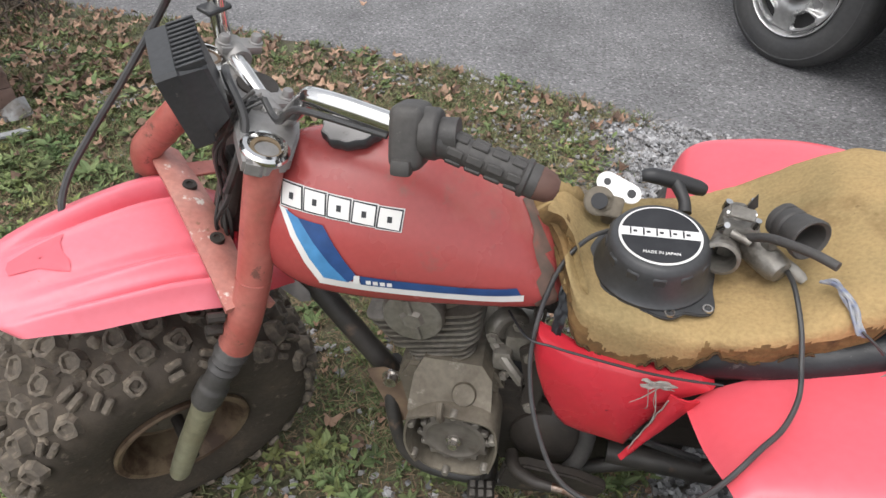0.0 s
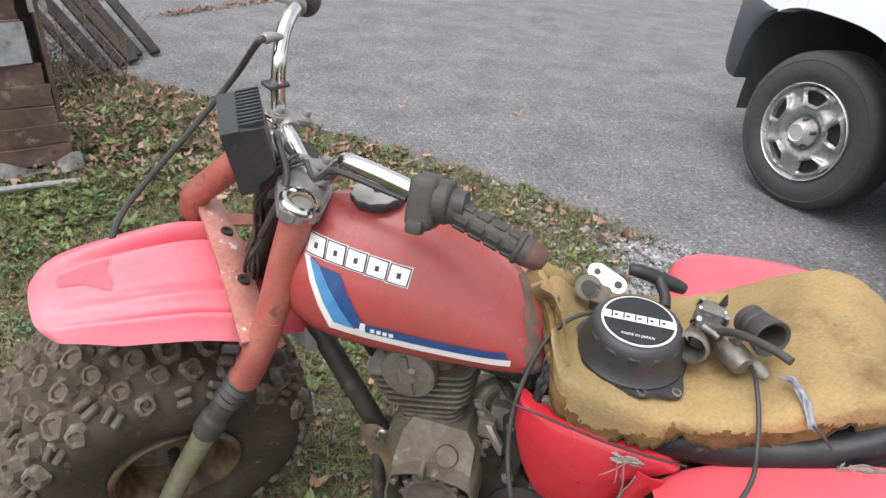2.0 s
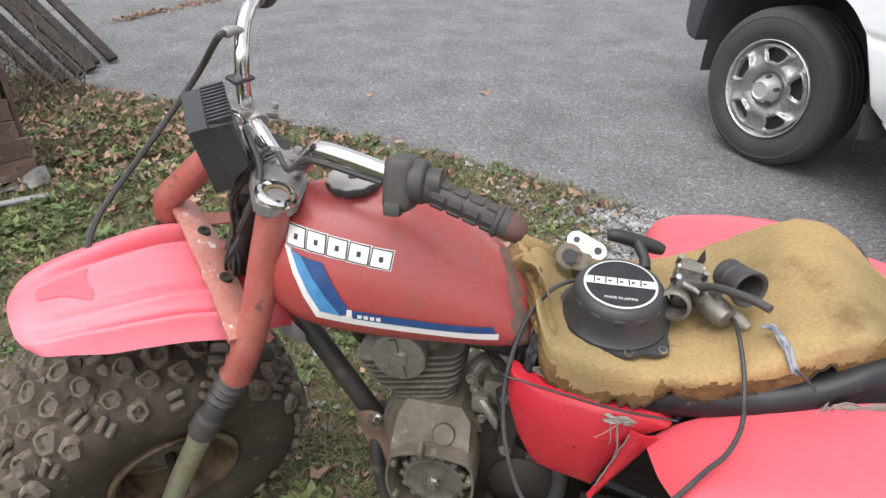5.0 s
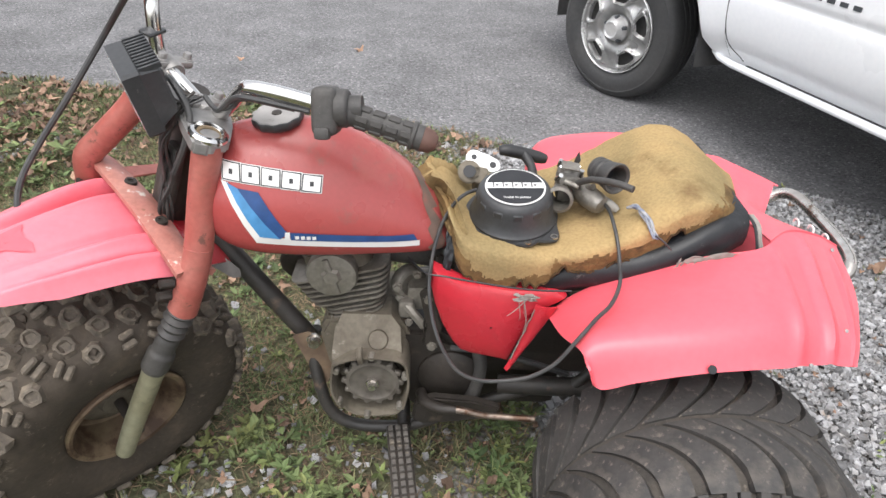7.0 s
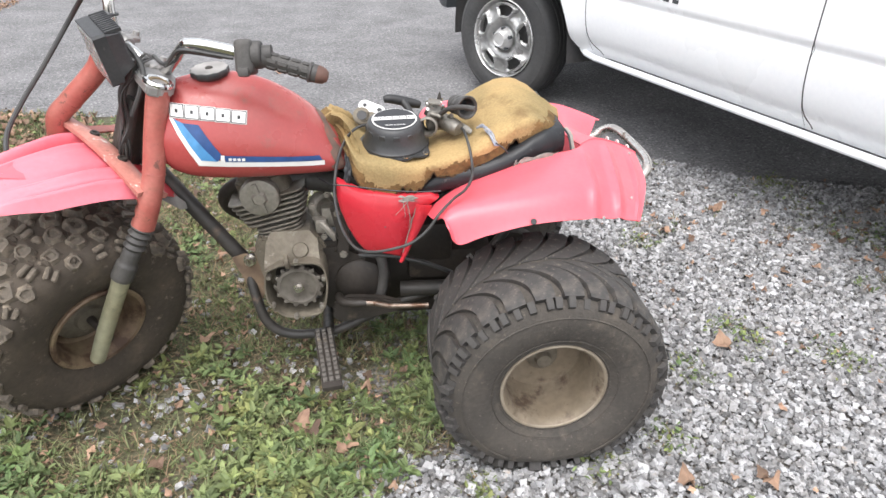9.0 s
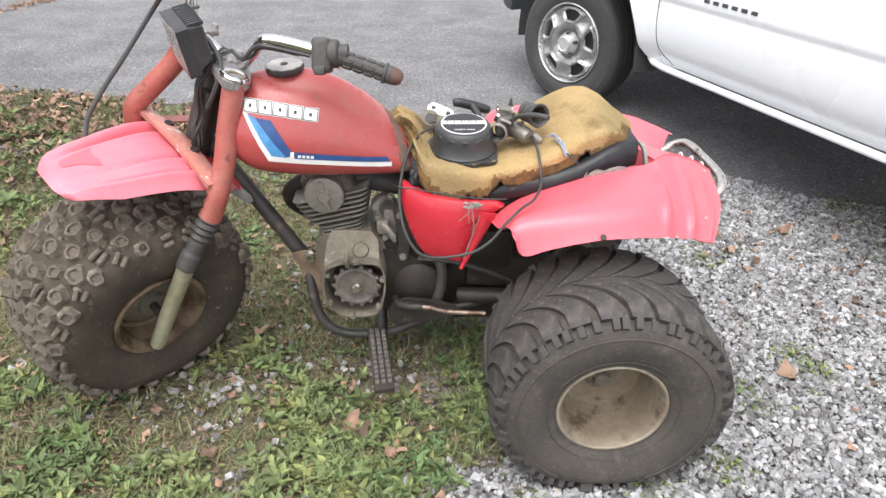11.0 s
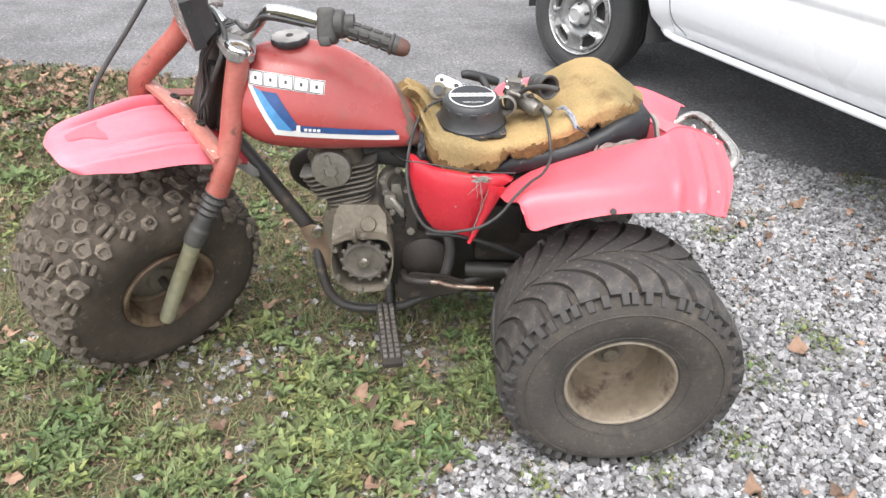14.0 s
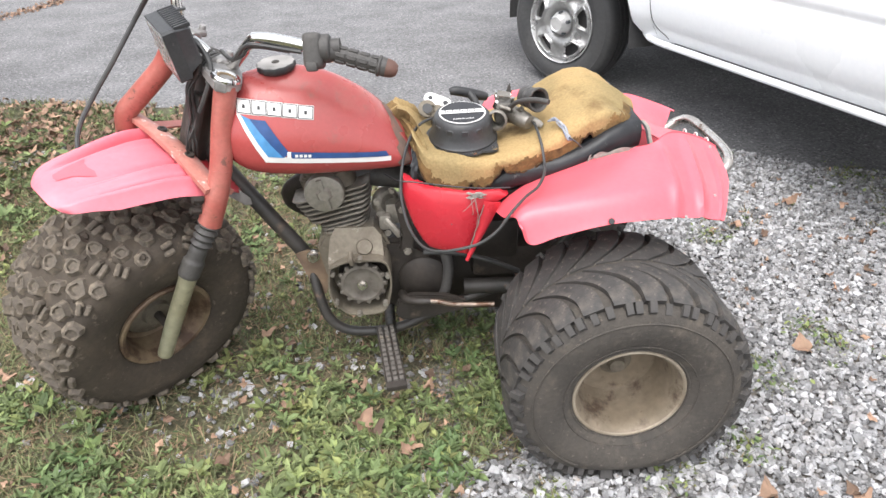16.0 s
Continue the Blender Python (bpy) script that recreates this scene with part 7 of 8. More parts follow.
def car_wheel(at, outwards, nr=22, na=120):
    wheel = group("wheel", truck)
    ax = Vector(outwards).normalized()
    c = Vector(at)
    bm = bmesh.new()
    prof = [(0.206, -0.19), (0.235, -0.2), (0.29, -0.205), (0.325, -0.19), (0.337, -0.165)]
    for g in (-0.14, -0.105, -0.07):
        prof += [(0.339, g - 0.004), (0.331, g - 0.003), (0.331, g + 0.003), (0.339, g + 0.004)]
    prof += [(0.338, -0.035), (0.33, -0.014), (0.318, -0.003), (0.302, 0.006), (0.298, 0.0045), (0.275, 0.010), (0.25, 0.010), (0.233, 0.004), (0.222, -0.002), (0.206, -0.01)]
    lathe(bm, prof, c, ax, 64)
    for v in bm.verts:
        v.co.z = max(v.co.z, 0.004)
    part("tyre", bm, CAR_TYRE, wheel, "black road tyre", sharp=30)
    bm = bmesh.new()
    lathe(bm, [(0.205, -0.19), (0.207, -0.02), (0.2105, 0.0), (0.2105, 0.003), (0.208, 0.005), (0.205, 0.002), (0.203, -0.012), (0.199, -0.020), (0.194, -0.03), (0.190, -0.19)], c, ax, 64)
    rim = part("rim", bm, WHEEL_SILVER, wheel, "silver steel rim")
    u, w, a = axes(ax)
    if abs(u.z) > abs(w.z):
        u, w = w, u
    if w.z < 0:
        w = -w
    # pressed disc with five windows
    bm = bmesh.new()
    vs = {}
    for i in range(nr + 1):
        r = 0.052 + (0.192 - 0.052) * i / nr
        for k in range(na):
            an = 2 * math.pi * k / na
            ph = (((an / (2 * math.pi) * 5) + 0.75) % 1.0) - 0.5
            spoke = math.cos(ph * 2 * math.pi) * -1
            f = (r - 0.052) / 0.14
            e1, e2 = ph / (0.25 + 1.5 * (r - 0.150)), (r - 0.150) / 0.03
            ring = (abs(e1) ** 4 + abs(e2) ** 4) ** 0.25
            lip = math.exp(-((ring - 1.12) / 0.2) ** 2)
            well = max(0, spoke) ** 1.5 * math.exp(-((f - 0.75) / 0.3) ** 2)
            d = -0.006 - 0.020 * math.exp(-((f - 0.08) / 0.12) ** 2) + 0.016 * lip + 0.010 * math.exp(-((f - 0.42) / 0.14) ** 2) - 0.016 * well - 0.006 * f**3
            vs[i, k] = bm.verts.new(c + ax * d + (u * math.cos(an) + w * math.sin(an)) * r)
    for i in range(nr):
        r = 0.052 + (0.192 - 0.052) * (i + 0.5) / nr
        for k in range(na):
            ph = ((((k + 0.5) / na * 5) + 0.75) % 1.0) - 0.5
            e1, e2 = ph / (0.215 + 1.5 * (r - 0.150)), (r - 0.150) / 0.026
            if abs(e1) ** 4 + abs(e2) ** 4 < 1:
                continue
            bm.faces.new((vs[i, k], vs[i + 1, k], vs[i + 1, (k + 1) % na], vs[i, (k + 1) % na]))
    bmesh.ops.solidify(bm, geom=bm.faces[:], thickness=0.008)
    part("disc", bm, WHEEL_SILVER, wheel, "pressed silver disc with five windows", sharp=50)
    # added dark disc stands for the shade seen through the windows
    bm = bmesh.new()
    lathe(bm, [(0.2, -0.05), (0, -0.05)], c, ax, 32)
    part("brake_shadow_plate", bm, TRUCK_DARK, wheel)
    bm = bmesh.new()
    lathe(bm, [(0.062, -0.012), (0.056, 0.006), (0.042, 0.032), (0.039, 0.037), (0.036, 0.038), (0.031, 0.034), (0, 0.035)], c, ax, 32)
    cap = part("hub_cap", bm, WHEEL_SILVER, wheel, "silver hub cap")
    for k in range(5):
        an = 2 * math.pi * (k + 0.5) / 5 + 0.3
        bm = bmesh.new()
        lathe(bm, [(0.010, -0.01), (0.010, 0.012), (0.006, 0.016), (0, 0.016)], c + (u * math.cos(an) + w * math.sin(an)) * 0.056, ax, 6)
        part("wheel_nut", bm, TRUCK_GREY, wheel)
    return wheel


WH = radians(-51)
WN = Vector((math.sin(WH), -math.cos(WH), 0))
car_wheel((1.49, 2.20, 0.337), WN, 56, 300)
car_wheel(tp(3.25, 0.0, 0.337), TN)
car_wheel(tp(0.0, -1.6, 0.337), -TN)
car_wheel(tp(3.25, -1.6, 0.337), -TN)

# ---- the corner with the old shed wall, cabinet and leaning boards ----
SA, SB = Vector((-1.40, 1.17, 0)), Vector((-1.95, 0.42, 0))
sdv = (SB - SA).normalized()
snv = Vector((-sdv.y, sdv.x, 0))
if snv.dot(Vector((0.7, -0.8, 0)) - SA) < 0:
    snv = -snv


def sp3(a, o, z):
    return SA + sdv * a + snv * o + Vector((0, 0, z))


cabinet = thing("old_cabinet", "broken brown wooden cabinet with peeling boards against the wall", "cabinet", tuple(SA))
for k in range(9):
    r2 = random.Random(k)
    z0 = 0.02 + 0.08 * k
    slant = 0.10 * (k / 9) ** 1.2
    bm = bmesh.new()
    m = frame_of(sp3(0.55 + 0.10 * (k / 8) + r2.uniform(-0.008, 0.008), -0.02 - slant * 0.5 + r2.uniform(-0.004, 0.004), z0 + 0.04), sdv, (0, 0, 1)) @ Matrix.Rotation(r2.uniform(-0.012, 0.012), 4, "Y")
    sheet(bm, lambda u, v: m @ Vector((1.1 * (u - 0.5) + (0.006 * noise.noise((v * 6, k, 2)) if u < 0.02 else 0), 0.01 + 0.004 * v + 0.004 * noise.noise((u * 9, v * 2, k * 1.7)), 0.079 * (v - 0.5) + (0.004 * noise.noise((u * 30, k, 5)) if v < 0.1 else 0))), 60, 5, 0.018)
    part("board", bm, PLYWOOD, cabinet)
bm = bmesh.new()
box(bm, (0, 0, 0), (0.4, 0.02, 0.72), frame_of(sp3(0.02, -0.22, 0.36), -snv, (0, 0, 1)), 0.003, 1)
part("side_board", bm, PLYWOOD, cabinet)
bm = bmesh.new()
slab(bm, [(0, 0), (0.2, 0.01), (0.2, 0.16), (0.0, 0.15)], 0.003, frame_of(sp3(0.075, 0.012, 0.58), sdv, snv))
part("pale_sheet", bm, SHEET, cabinet, "white board piece")
for q in range(2):
    bm = bmesh.new()
    box(bm, (0, 0, 0), (0.02, 0.008, 0.10), frame_of(sp3(0.0 + 0.04 * q, 0.012, 0.66), sdv, (0.1 * q - 0.1, 0, 1)), 0.002, 1)
    part("splinter", bm, FRAY, cabinet)
bm = bmesh.new()
sheet(bm, lambda u, v: sp3(0.30 * u - 0.02, 0.02 + 0.05 * v + 0.015 * math.sin(9 * u), 0.06 * (1 - v) * (0.5 + 0.5 * math.sin(7 * u + 1)) + 0.006), 16, 6, 0.001)
part("torn_plastic", bm, GREY_SHEET, cabinet, "torn dusty plastic sheet at the foot")

wall = thing("wall_north", "brown-red clapboard wall of a shed", "wall", tuple(SA), kind="structure")
for k in range(14):
    bm = bmesh.new()
    box(bm, (0, 0, 0), (2.6, 0.022, 0.115), frame_of(sp3(1.32, -0.07, 0.78 + 0.105 * k), sdv, (snv * 0.12 + Vector((0, 0, 1)))), 0.003, 1)
    part("board", bm, SIDING, wall)
bm = bmesh.new()
box(bm, (0, 0, 0), (2.6, 0.1, 2.2), frame_of(sp3(1.32, -0.16, 1.1), sdv, (0, 0, 1)))
part("wall_core", bm, BOARD, wall)

# leaning dark boards
for k in range(6):
    r2 = random.Random(20 + k)
    foot = Vector((-2.21 + 0.01 * k + r2.uniform(-0.03, 0.03), 2.70 - 0.115 * k, 0.03))
    b = thing("leaning_board", "dark weathered plank leaning against the shed", "plank", (foot.x, foot.y, 0), group="leaning planks")
    d = Vector((-1.4, 0.42 - 0.02 * k + r2.uniform(-0.04, 0.04), 0.95 + r2.uniform(-0.05, 0.05)))
    bm = bmesh.new()
    box(bm, (d.length / 2, 0, 0), (d.length, 0.055 + r2.uniform(-0.012, 0.012), 0.03), frame_of(foot, d, (0.5, -0.45, 1)), 0.004, 1)
    part("plank", bm, BOARD, b)

# pale pipe on the ground
pipe = thing("plastic_pipe", "thin white plastic pipe lying in the weeds", "pipe", (-1.2, 0.9, 0))
bm = bmesh.new()
tube(bm, [(-1.22, 1.0, 0.03), (-1.38, 0.84, 0.03), (-1.56, 0.62, 0.028), (-1.75, 0.4, 0.03)], 0.011, 8)
part("pipe_run", bm, SHEET, pipe)

# tangle of dry twigs and vines by the shed
twigs = thing("dry_vines", "tangle of dry brown vines and twigs beside the shed", "vines", (-1.7, 1.6, 0), kind="stuff")
bm = bmesh.new()
r2 = random.Random(11)
for k in range(520):
    p = Vector((r2.uniform(-2.75, -1.95), r2.uniform(1.25, 2.2), r2.choice((0, 0, r2.uniform(0, 0.45)))))
    d = Vector((r2.uniform(-0.9, 0.25), r2.uniform(-0.6, 0.6), r2.uniform(0.1, 1.0))).normalized()
    ln = r2.uniform(0.15, 0.6)
    q = [p]
    for j in range(1, 6):
        d = (d + Vector((r2.uniform(-0.45, 0.45), r2.uniform(-0.45, 0.45), r2.uniform(-0.4, 0.25)))).normalized()
        q.append(q[-1] + d * ln / 5)
    tube(bm, q, [r2.uniform(0.0018, 0.0042), 0.0012], 5, 2)
part("stems", bm, TWIG, twigs)

# ---- gravel, weeds, grass and fallen leaves ----
def scatter(name, verts, faces, places, material, label, category):
    """Many copies of one small shape joined into one mesh; places: x, y, z, yaw, tilt, roll, sx, sy, sz."""
    V = np.array(verts)
    F = np.array(faces)
    P = np.array(places)
    n, k = len(P), len(V)
    cy, sy = np.cos(P[:, 3]), np.sin(P[:, 3])
    ct, stt = np.cos(P[:, 4]), np.sin(P[:, 4])
    cr, sr = np.cos(P[:, 5]), np.sin(P[:, 5])
    S = V[None] * P[:, None, 6:9]
    x, y, z = S[..., 0], S[..., 1], S[..., 2]
    y, z = y * cr[:, None] - z * sr[:, None], y * sr[:, None] + z * cr[:, None]
    x, z = x * ct[:, None] + z * stt[:, None], -x * stt[:, None] + z * ct[:, None]
    x, y = x * cy[:, None] - y * sy[:, None], x * sy[:, None] + y * cy[:, None]
    W = np.stack([x, y, z], -1) + P[:, None, :3]
    A = (F[None] + (np.arange(n) * k)[:, None, None]).reshape(-1, F.shape[1])
    me = bpy.data.meshes.new(name)
    me.from_pydata(W.reshape(-1, 3).tolist(), [], A.tolist())
    me.materials.append(material)
    ob = new(name, me)
    WORLD[ob] = Matrix.Identity(4)
    return tagged(ob, label, category, kind="stuff")


BARE = ((0.36, 0.19, 0.08), (0.46, 0.15, 0.09), (0.25, -0.14, 0.06), (0.52, -0.21, 0.04), (0.33, -0.48, 0.07), (-0.28, -0.06, 0.06), (-0.56, 0.22, 0.12), (0.12, -0.20, 0.06), (0.20, 0.22, 0.10), (-0.15, -0.28, 0.06), (-0.05, -0.34, 0.05), (-0.02, -0.22, 0.04), (0.60, -0.11, 0.06), (0.45, 0.42, 0.12))
LUSH = ((0.43, -0.28, 0.09), (0.52, -0.38, 0.09), (0.46, -0.50, 0.10), (-0.09, -0.43, 0.10), (0.15, -0.48, 0.08), (0.23, -0.56, 0.08), (-0.31, -0.20, 0.08), (0.62, -0.46, 0.08), (0.64, -0.30, 0.06), (0.73, -0.40, 0.06), (0.84, -0.26, 0.07), (0.84, -0.10, 0.07), (0.80, 0.06, 0.07), (0.45, -0.20, 0.04), (0.28, -0.06, 0.05), (-0.5, 0.9, 0.25), (-1.2, 0.85, 0.25))


def spots_at(x, y, spots):
    return sum(math.exp(-((x - a) ** 2 + (y - b) ** 2) / (r * r)) for a, b, r in spots)


def bare(x, y):
    """Above zero where pebbles and soil show through the growth."""
    return noise.noise((x * 3.1, y * 3.1, 31)) + 0.4 * noise.noise((x * 9, y * 9, 33)) - 0.25 + 0.55 * spots_at(x, y, BARE) - 0.6 * spots_at(x, y, LUSH)


def gravel_amount(x, y):
    """1 on the gravel, 0 in the grass."""
    wob = 0.35 * noise.noise((x * 1.7, y * 1.7, 4)) + 0.2 * noise.noise((x * 5, y * 5, 9))
    edge = 0.74 + 0.10 * (y + 0.5) if y < 0.2 else 0.81 - 0.25 * (y - 0.2)
    g = (x - edge) * 5 + 0.5 + wob
    if y > asphalt_y(x) - 0.12:
        g -= 1.2 * max(0, 1.0 - abs(x - 0.7))
    if y > 0.7 and x < 1.35:
        g -= 1.5 * min(1.0, (y - 0.7) * 3) * min(1.0, (1.35 - x) * 4)
    if -0.42 < y < 0.1:
        g -= 1.7 * math.exp(-((x - 0.83) / 0.10) ** 2)
    far = math.hypot(x - 2.55, y - 0.5)
    if far < 0.75:
        g -= (0.75 - far) * 3.2
    return g


def wheel_clear(x, y):
    return abs(x - 1.10) < 0.12 and (abs(y + 0.35) < 0.12 or abs(y - 0.45) < 0.12)


ico_f = [(0, 1, 3), (0, 3, 2), (4, 6, 7), (4, 7, 5), (0, 4, 5), (0, 5, 1), (2, 3, 7), (2, 7, 6), (0, 2, 6), (0, 6, 4), (1, 5, 7), (1, 7, 3)]
shapes = []
for q in range(6):
    rq = random.Random(q)
    shapes.append([(sx * rq.uniform(0.24, 0.52), sy * rq.uniform(0.24, 0.5), sz * rq.uniform(0.22, 0.5)) for sx in (-1, 1) for sy in (-1, 1) for sz in (-1, 1)])
stones = [[] for _ in shapes]
for k in range(125000):
    x, y = nrng.uniform(0.3, 3.6), nrng.uniform(-1.25, 1.6)
    if y > asphalt_y(x) - 0.01 or wheel_clear(x, y):
        continue
    g = gravel_amount(x, y)
    if nrng.random() > min(1, max(0.05, g)):
        continue
    s = nrng.choice([0.007, 0.0105, 0.014, 0.019], p=[0.3, 0.4, 0.24, 0.06]) * nrng.uniform(0.85, 1.25)
    stones[k % 6].append((x, y, -0.007 + nrng.uniform(0, 0.009), nrng.uniform(0, 6.28), nrng.uniform(-0.9, 0.9), nrng.uniform(-0.9, 0.9), s * 1.3, s * 0.95, s * 0.75))
for k in range(15000):
    x, y = nrng.uniform(-1.8, 0.95), nrng.uniform(-1.25, 1.9)
    if y > asphalt_y(x) - 0.01:
        continue
    if (bare(x, y) < 0 and nrng.random() > 0.08) or nrng.random() < 0.25:
        continue
    s = nrng.choice([0.007, 0.011, 0.015, 0.020], p=[0.36, 0.36, 0.2, 0.08]) * nrng.uniform(0.8, 1.2)
    stones[k % 6].append((x, y, -0.003, nrng.uniform(0, 6.28), nrng.uniform(-0.5, 0.5), nrng.uniform(-0.5, 0.5), s * 1.25, s * 0.95, s * 0.7))
for q, pl in enumerate(stones):
    scatter("gravel", shapes[q], ico_f, pl, STONE, "loose grey crushed stone gravel", "gravel")

# broad little weed leaves
leaf_v = [(0, 0, 0), (0.3, 0.19, 0.05), (0.65, 0.16, 0.05), (1, 0, -0.04), (0.65, -0.16, 0.05), (0.3, -0.19, 0.05), (0.5, 0, -0.01)]
leaf_f = [(0, 1, 6), (1, 2, 6), (2, 3, 6), (3, 4, 6), (4, 5, 6), (5, 0, 6)]
weeds, clover, blades, straw = [], [], [], []


def rosette(x, y, size, n, young=False, z=0.0):
    """A low plant: pointed leaves fanned round one root."""
    turn = nrng.uniform(0, 6.28)
    for i in range(n):
        s = size * nrng.uniform(0.6, 1.1)
        (clover if young else weeds).append((x + nrng.normal(0, 0.004), y + nrng.normal(0, 0.004), z + nrng.uniform(0, 0.008), turn + i * 2.4 + nrng.normal(0, 0.25), -nrng.uniform(0.05, 0.75), nrng.uniform(-0.45, 0.45), s, s * nrng.uniform(0.85, 1.25), s))


def grass_clump(x, y, size, n, dry=0.15):
    lean = nrng.uniform(0, 6.28)
    for i in range(n):
        s = size * nrng.uniform(0.5, 1.15)
        (straw if nrng.random() < dry else blades).append((x + nrng.normal(0, 0.008), y + nrng.normal(0, 0.008), -0.005, lean + nrng.normal(0, 1.1), -nrng.uniform(0.15, 1.2), nrng.uniform(-0.6, 0.6), s, nrng.uniform(0.002, 0.0045), s))


def cover(x, y):
    """How much grows here: low on soil and pebbles, high in the weed clumps."""
    c = 0.76 + 0.55 * noise.noise((x * 2.6, y * 2.6, 2)) + 0.45 * noise.noise((x * 7, y * 7, 3)) - 0.5 * max(0, bare(x, y)) + 0.5 * spots_at(x, y, LUSH)
    if bare(x, y) > 0:
        c -= 0.2
    return c * (1 - min(1, max(0, gravel_amount(x, y) * 1.3)))


for k in range(26000):
    x, y = nrng.uniform(-3.0, 1.1), nrng.uniform(-1.3, 2.45)
    if y > asphalt_y(x) + 0.02:
        continue
    c = cover(x, y)
    broad = noise.noise((x * 3.4, y * 3.4, 61)) + 0.5 * noise.noise((x * 9, y * 9, 62)) + 0.3 * spots_at(x, y, LUSH)
    if nrng.random() > c * 0.85:
        continue
    if broad + nrng.normal(0, 0.12) > 0.22:
        rosette(x, y, nrng.uniform(0.016, 0.037), nrng.integers(4, 9), noise.noise((x * 5, y * 5, 63)) + nrng.normal(0, 0.15) > 0.22)
    else:
        grass_clump(x, y, nrng.uniform(0.025, 0.055), nrng.integers(6, 15), 0.12 + 0.4 * max(0, 0.5 - c))
# matted dead grass over the soil
for k in range(190000):
    x, y = nrng.uniform(-2.2, 1.1), nrng.uniform(-1.28, 1.9)
    if y > asphalt_y(x) or nrng.random() > 0.75 * (1 - min(1, max(0, gravel_amount(x, y)))):
        continue
    if bare(x, y) > 0.15 and nrng.random() < 0.6:
        continue
    if nrng.random() < 0.7:
        s = nrng.uniform(0.012, 0.04)
        straw.append((x, y, nrng.uniform(-0.006, 0.006), nrng.uniform(0, 6.28), nrng.uniform(-0.4, 0.1), nrng.uniform(-0.5, 0.5), s, nrng.uniform(0.001, 0.0028), s))
    elif nrng.random() < 0.62:
        s = nrng.uniform(0.014, 0.034)
        blades.append((x, y, -0.006, nrng.uniform(0, 6.28), nrng.uniform(-1.1, -0.1), nrng.uniform(-0.5, 0.5), s, nrng.uniform(0.0015, 0.0035), s))
    else:
        s = nrng.uniform(0.006, 0.016)
        (clover if nrng.random() < 0.35 else weeds).append((x, y, nrng.uniform(0.0, 0.012), nrng.uniform(0, 6.28), nrng.uniform(-0.7, 0.2), nrng.uniform(-0.5, 0.5), s, s * nrng.uniform(0.9, 1.6), s))
for a, b, r in LUSH:
    for k in range(int(620 * r)):
        x, y = nrng.normal(a, r * 0.7), nrng.normal(b, r * 0.7)
        if nrng.random() < 0.72:
            rosette(x, y, nrng.uniform(0.016, 0.041), nrng.integers(5, 10), nrng.random() < 0.25, 0.004)
        else:
            grass_clump(x, y, nrng.uniform(0.03, 0.065), 12, 0.08)
# taller broad-leaved weeds by the shed
for k in range(150):
    x, y = nrng.uniform(-2.3, -0.75), nrng.uniform(0.7, 1.7)
    if noise.noise((x * 2.5, y * 2.5, 12)) > -0.05:
        rosette(x, y, nrng.uniform(0.03, 0.065), nrng.integers(5, 9), nrng.random() < 0.12, nrng.uniform(0.0, 0.05))
# scattered growth in the gravel
for k in range(5200):
    x, y = nrng.uniform(0.8, 3.4), nrng.uniform(-1.3, 1.7)
    if y > asphalt_y(x) + 0.02:
        continue
    tuft = noise.noise((x * 4.2, y * 4.2, 71)) + 0.6 * math.exp(-((x - 2.5) ** 2 + (y - 0.55) ** 2) / 0.16)
    if tuft > 0.36 + 0.3 * nrng.random():
        if nrng.random() < 0.4:
            rosette(x, y, nrng.uniform(0.01, 0.024), 5, nrng.random() < 0.3)
        else:
            grass_clump(x, y, nrng.uniform(0.02, 0.04), 7, 0.5)
TUFTS = ((1.56, -0.20, 0.05), (1.80, -0.09, 0.05), (1.41, -0.42, 0.05), (1.67, 0.49, 0.06), (2.0, -0.19, 0.07), (1.75, -0.03, 0.05), (0.95, -0.52, 0.04), (1.22, -0.47, 0.05), (2.44, 0.9, 0.12), (2.6, 0.42, 0.14))
for a, b, r in TUFTS:
    for k in range(int(2600 * r)):
        x, y = nrng.normal(a, r * 0.6), nrng.normal(b, r * 0.6)
        s = nrng.uniform(0.006, 0.02)
        if nrng.random() < 0.5:
            (clover if nrng.random() < 0.4 else weeds).append((x, y, nrng.uniform(0.0, 0.016), nrng.uniform(0, 6.28), nrng.uniform(-0.9, 0.3), nrng.uniform(-0.5, 0.5), s, s * nrng.uniform(0.8, 1.6), s))
        else:
            (straw if nrng.random() < 0.4 else blades).append((x, y, -0.004, nrng.uniform(0, 6.28), nrng.uniform(-1.2, -0.1), nrng.uniform(-0.5, 0.5), s * 1.6, nrng.uniform(0.0015, 0.004), s * 1.6))
scatter("clover", leaf_v, leaf_f, clover, LEAF_B, "bright green clover and young weeds", "weeds")
scatter("weeds", leaf_v, leaf_f, weeds, LEAF_G, "low green broad-leaved weeds", "weeds")
blade_v = [(0, -0.5, 0), (0, 0.5, 0), (0.55, 0.35, 0.03), (0.55, -0.35, 0.03), (1, 0, -0.04)]
blade_f = [(0, 1, 2), (0, 2, 3), (3, 2, 4)]
scatter("grass", blade_v, blade_f, blades, GRASS, "thin short grass blades", "grass")
scatter("dry_grass", blade_v, blade_f, straw, STRAW, "dry straw-coloured grass blades", "grass")
# fallen leaves: lobed and curled
lobes = []
for k in range(20):
    a = 2 * math.pi * k / 20
    r = 0.5 * (0.80 + 0.14 * math.cos(5 * a) + 0.07 * math.cos(9 * a + 1)) * (1.0 + 0.3 * math.cos(a))
    lobes.append((r * math.cos(a), r * 0.8 * math.sin(a), 0.17 * math.cos(2 * a + 0.4) + 0.08 * math.sin(3 * a)))
dead_v = [(0, 0, 0)] + lobes
dead_f = [(0, 1 + k, 1 + (k + 1) % 20) for k in range(20)]
dead = []


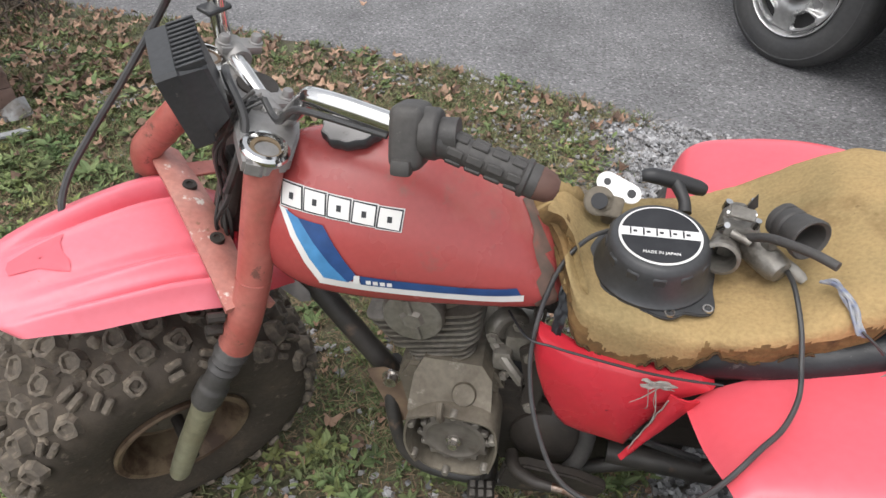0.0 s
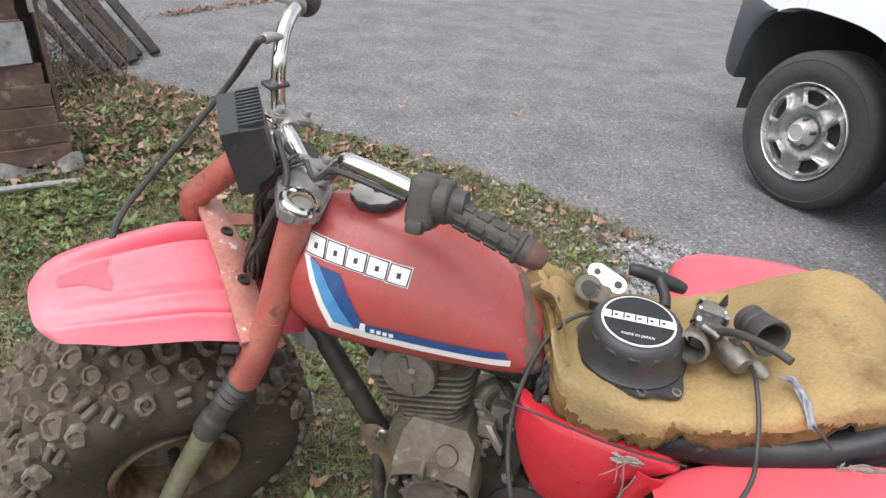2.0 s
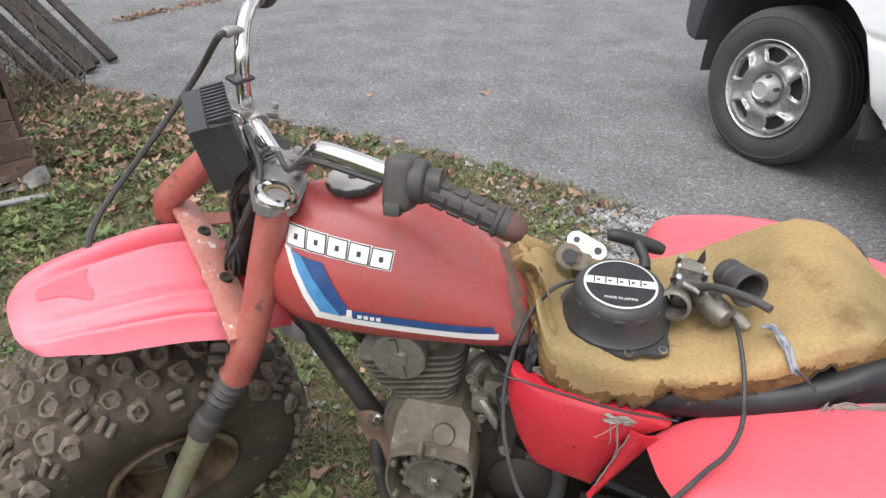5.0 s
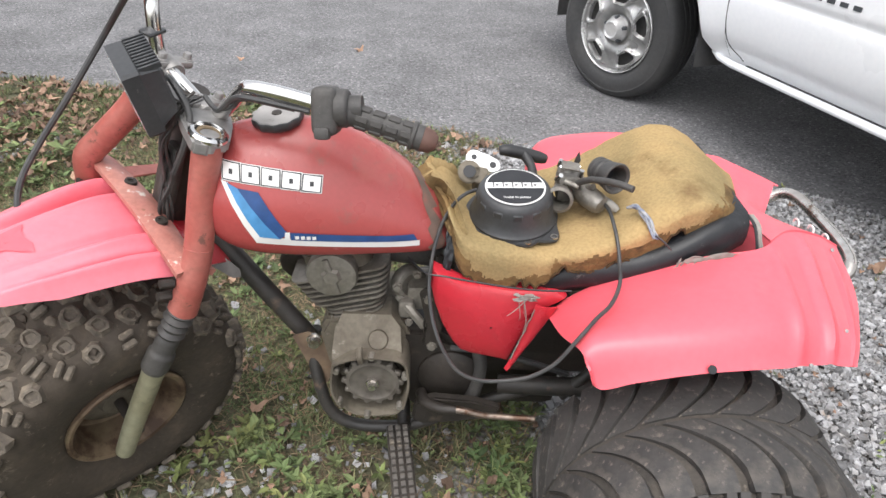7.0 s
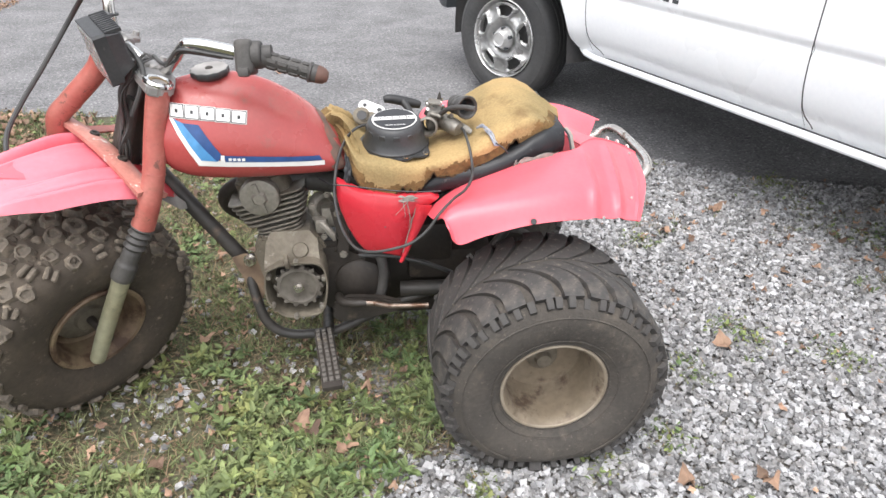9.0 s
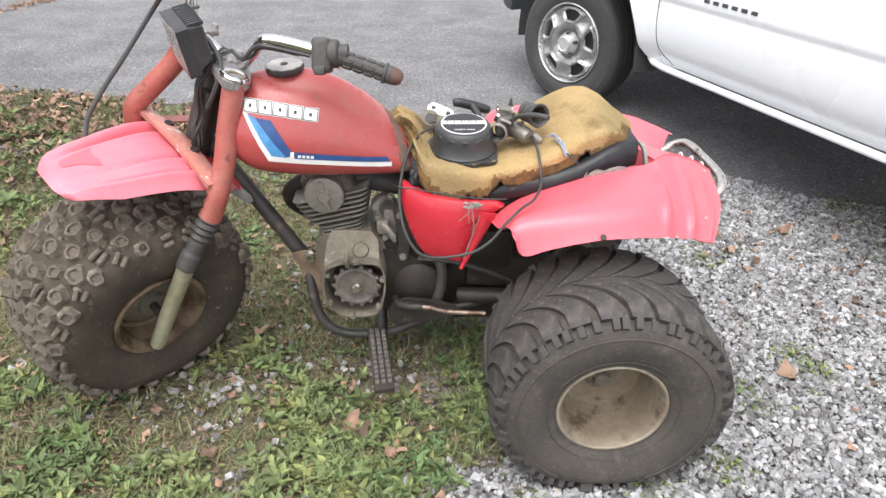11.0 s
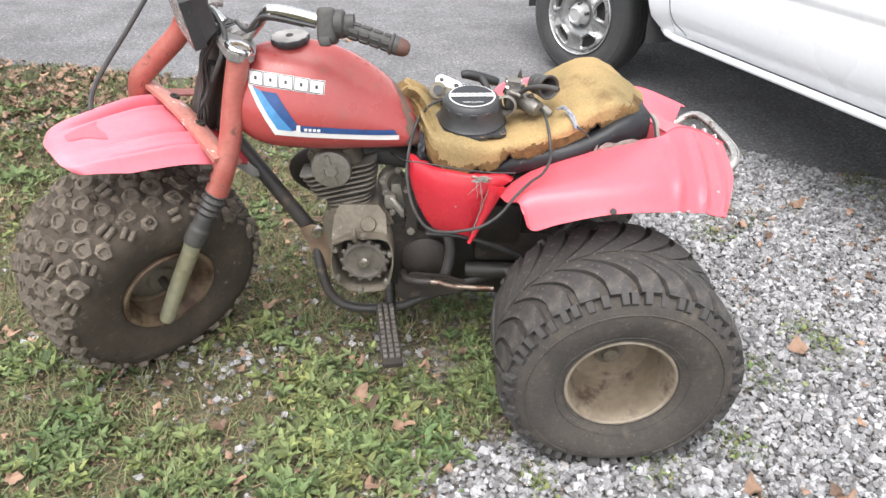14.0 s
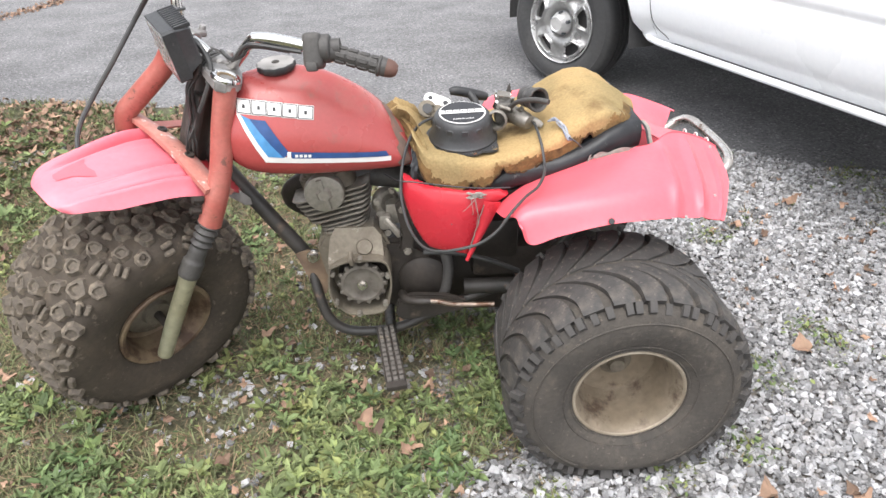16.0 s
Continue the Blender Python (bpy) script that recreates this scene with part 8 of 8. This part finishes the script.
def drop_leaf(x, y, lo, hi, z=0.012):
    s = nrng.uniform(lo, hi)
    dead.append((x, y, z + nrng.uniform(0, 0.012), nrng.uniform(0, 6.28), nrng.uniform(-0.35, 0.35), nrng.uniform(-0.35, 0.35), s, s * nrng.uniform(0.7, 1.1), s * nrng.uniform(0.5, 1.6)))


far_blades = []
for k in range(60000):
    x, y = nrng.uniform(-6.5, 0.8), nrng.uniform(-5.0, 2.6)
    if (x > -3.2 and y > -1.3) or y > asphalt_y(x):
        continue
    s = nrng.uniform(0.03, 0.07)
    far_blades.append((x, y, -0.008, nrng.uniform(0, 6.28), nrng.uniform(-1.2, -0.2), nrng.uniform(-0.5, 0.5), s, nrng.uniform(0.008, 0.02), s))
scatter("grass", blade_v, blade_f, far_blades, GRASS, "thin short grass blades", "grass")
for k in range(900):
    x = nrng.uniform(-2.5, 0.9)
    y = asphalt_y(x) - abs(nrng.normal(0.35, 0.42))
    if x < -0.2 or nrng.random() < 0.5:
        drop_leaf(x, y, 0.018, 0.055)
for k in range(420):
    x, y = nrng.normal(-1.15, 0.5), nrng.normal(1.55, 0.33)
    if y < asphalt_y(x) + 0.02:
        drop_leaf(x, y, 0.02, 0.062, 0.02)
for k in range(170):
    drop_leaf(nrng.uniform(-1.2, 1.0), nrng.uniform(-1.2, 1.2), 0.022, 0.05)
for k in range(2200):
    x, y = nrng.uniform(-1.6, 1.0), nrng.uniform(-1.25, 1.7)
    if y < asphalt_y(x) and gravel_amount(x, y) < 0.6:
        drop_leaf(x, y, 0.010, 0.026, 0.004)
for k in range(700):
    x, y = nrng.uniform(0.75, 2.6), nrng.uniform(-1.2, 0.9)
    if y < asphalt_y(x) and noise.noise((x * 4.2, y * 4.2, 71)) > 0.22 - 0.1 * nrng.random():
        drop_leaf(x, y, 0.008, 0.026, 0.006)
for k in range(120):
    x, y = nrng.normal(2.35, 0.45), nrng.normal(0.45, 0.3)
    if y < asphalt_y(x) + 0.05:
        drop_leaf(x, y, 0.012, 0.04, 0.006)
for k in range(14):
    drop_leaf(nrng.uniform(1.0, 3.0), nrng.uniform(-1.1, 1.0), 0.035, 0.065)
for x, y in ((2.08, 0.70), (1.70, -0.11), (1.575, -0.57), (1.395, -0.55), (0.54, -0.31), (0.57, -0.33), (-0.46, 2.56), (0.17, 2.80), (2.5, 0.3)):
    drop_leaf(x, y, 0.05, 0.075)
# leaf litter caught in the seam of the drive
for k in range(900):
    y = nrng.uniform(3.7, 7.4)
    drop_leaf(-2.9 + 0.3 * min(1, (y - 3.8) / 1.2) + nrng.normal(0, 0.035 + 0.012 * (y - 3.7)), y, 0.012, 0.045)
scatter("fallen_leaves", dead_v, dead_f, dead, LEAF_D, "dry brown and orange fallen leaves", "leaves")
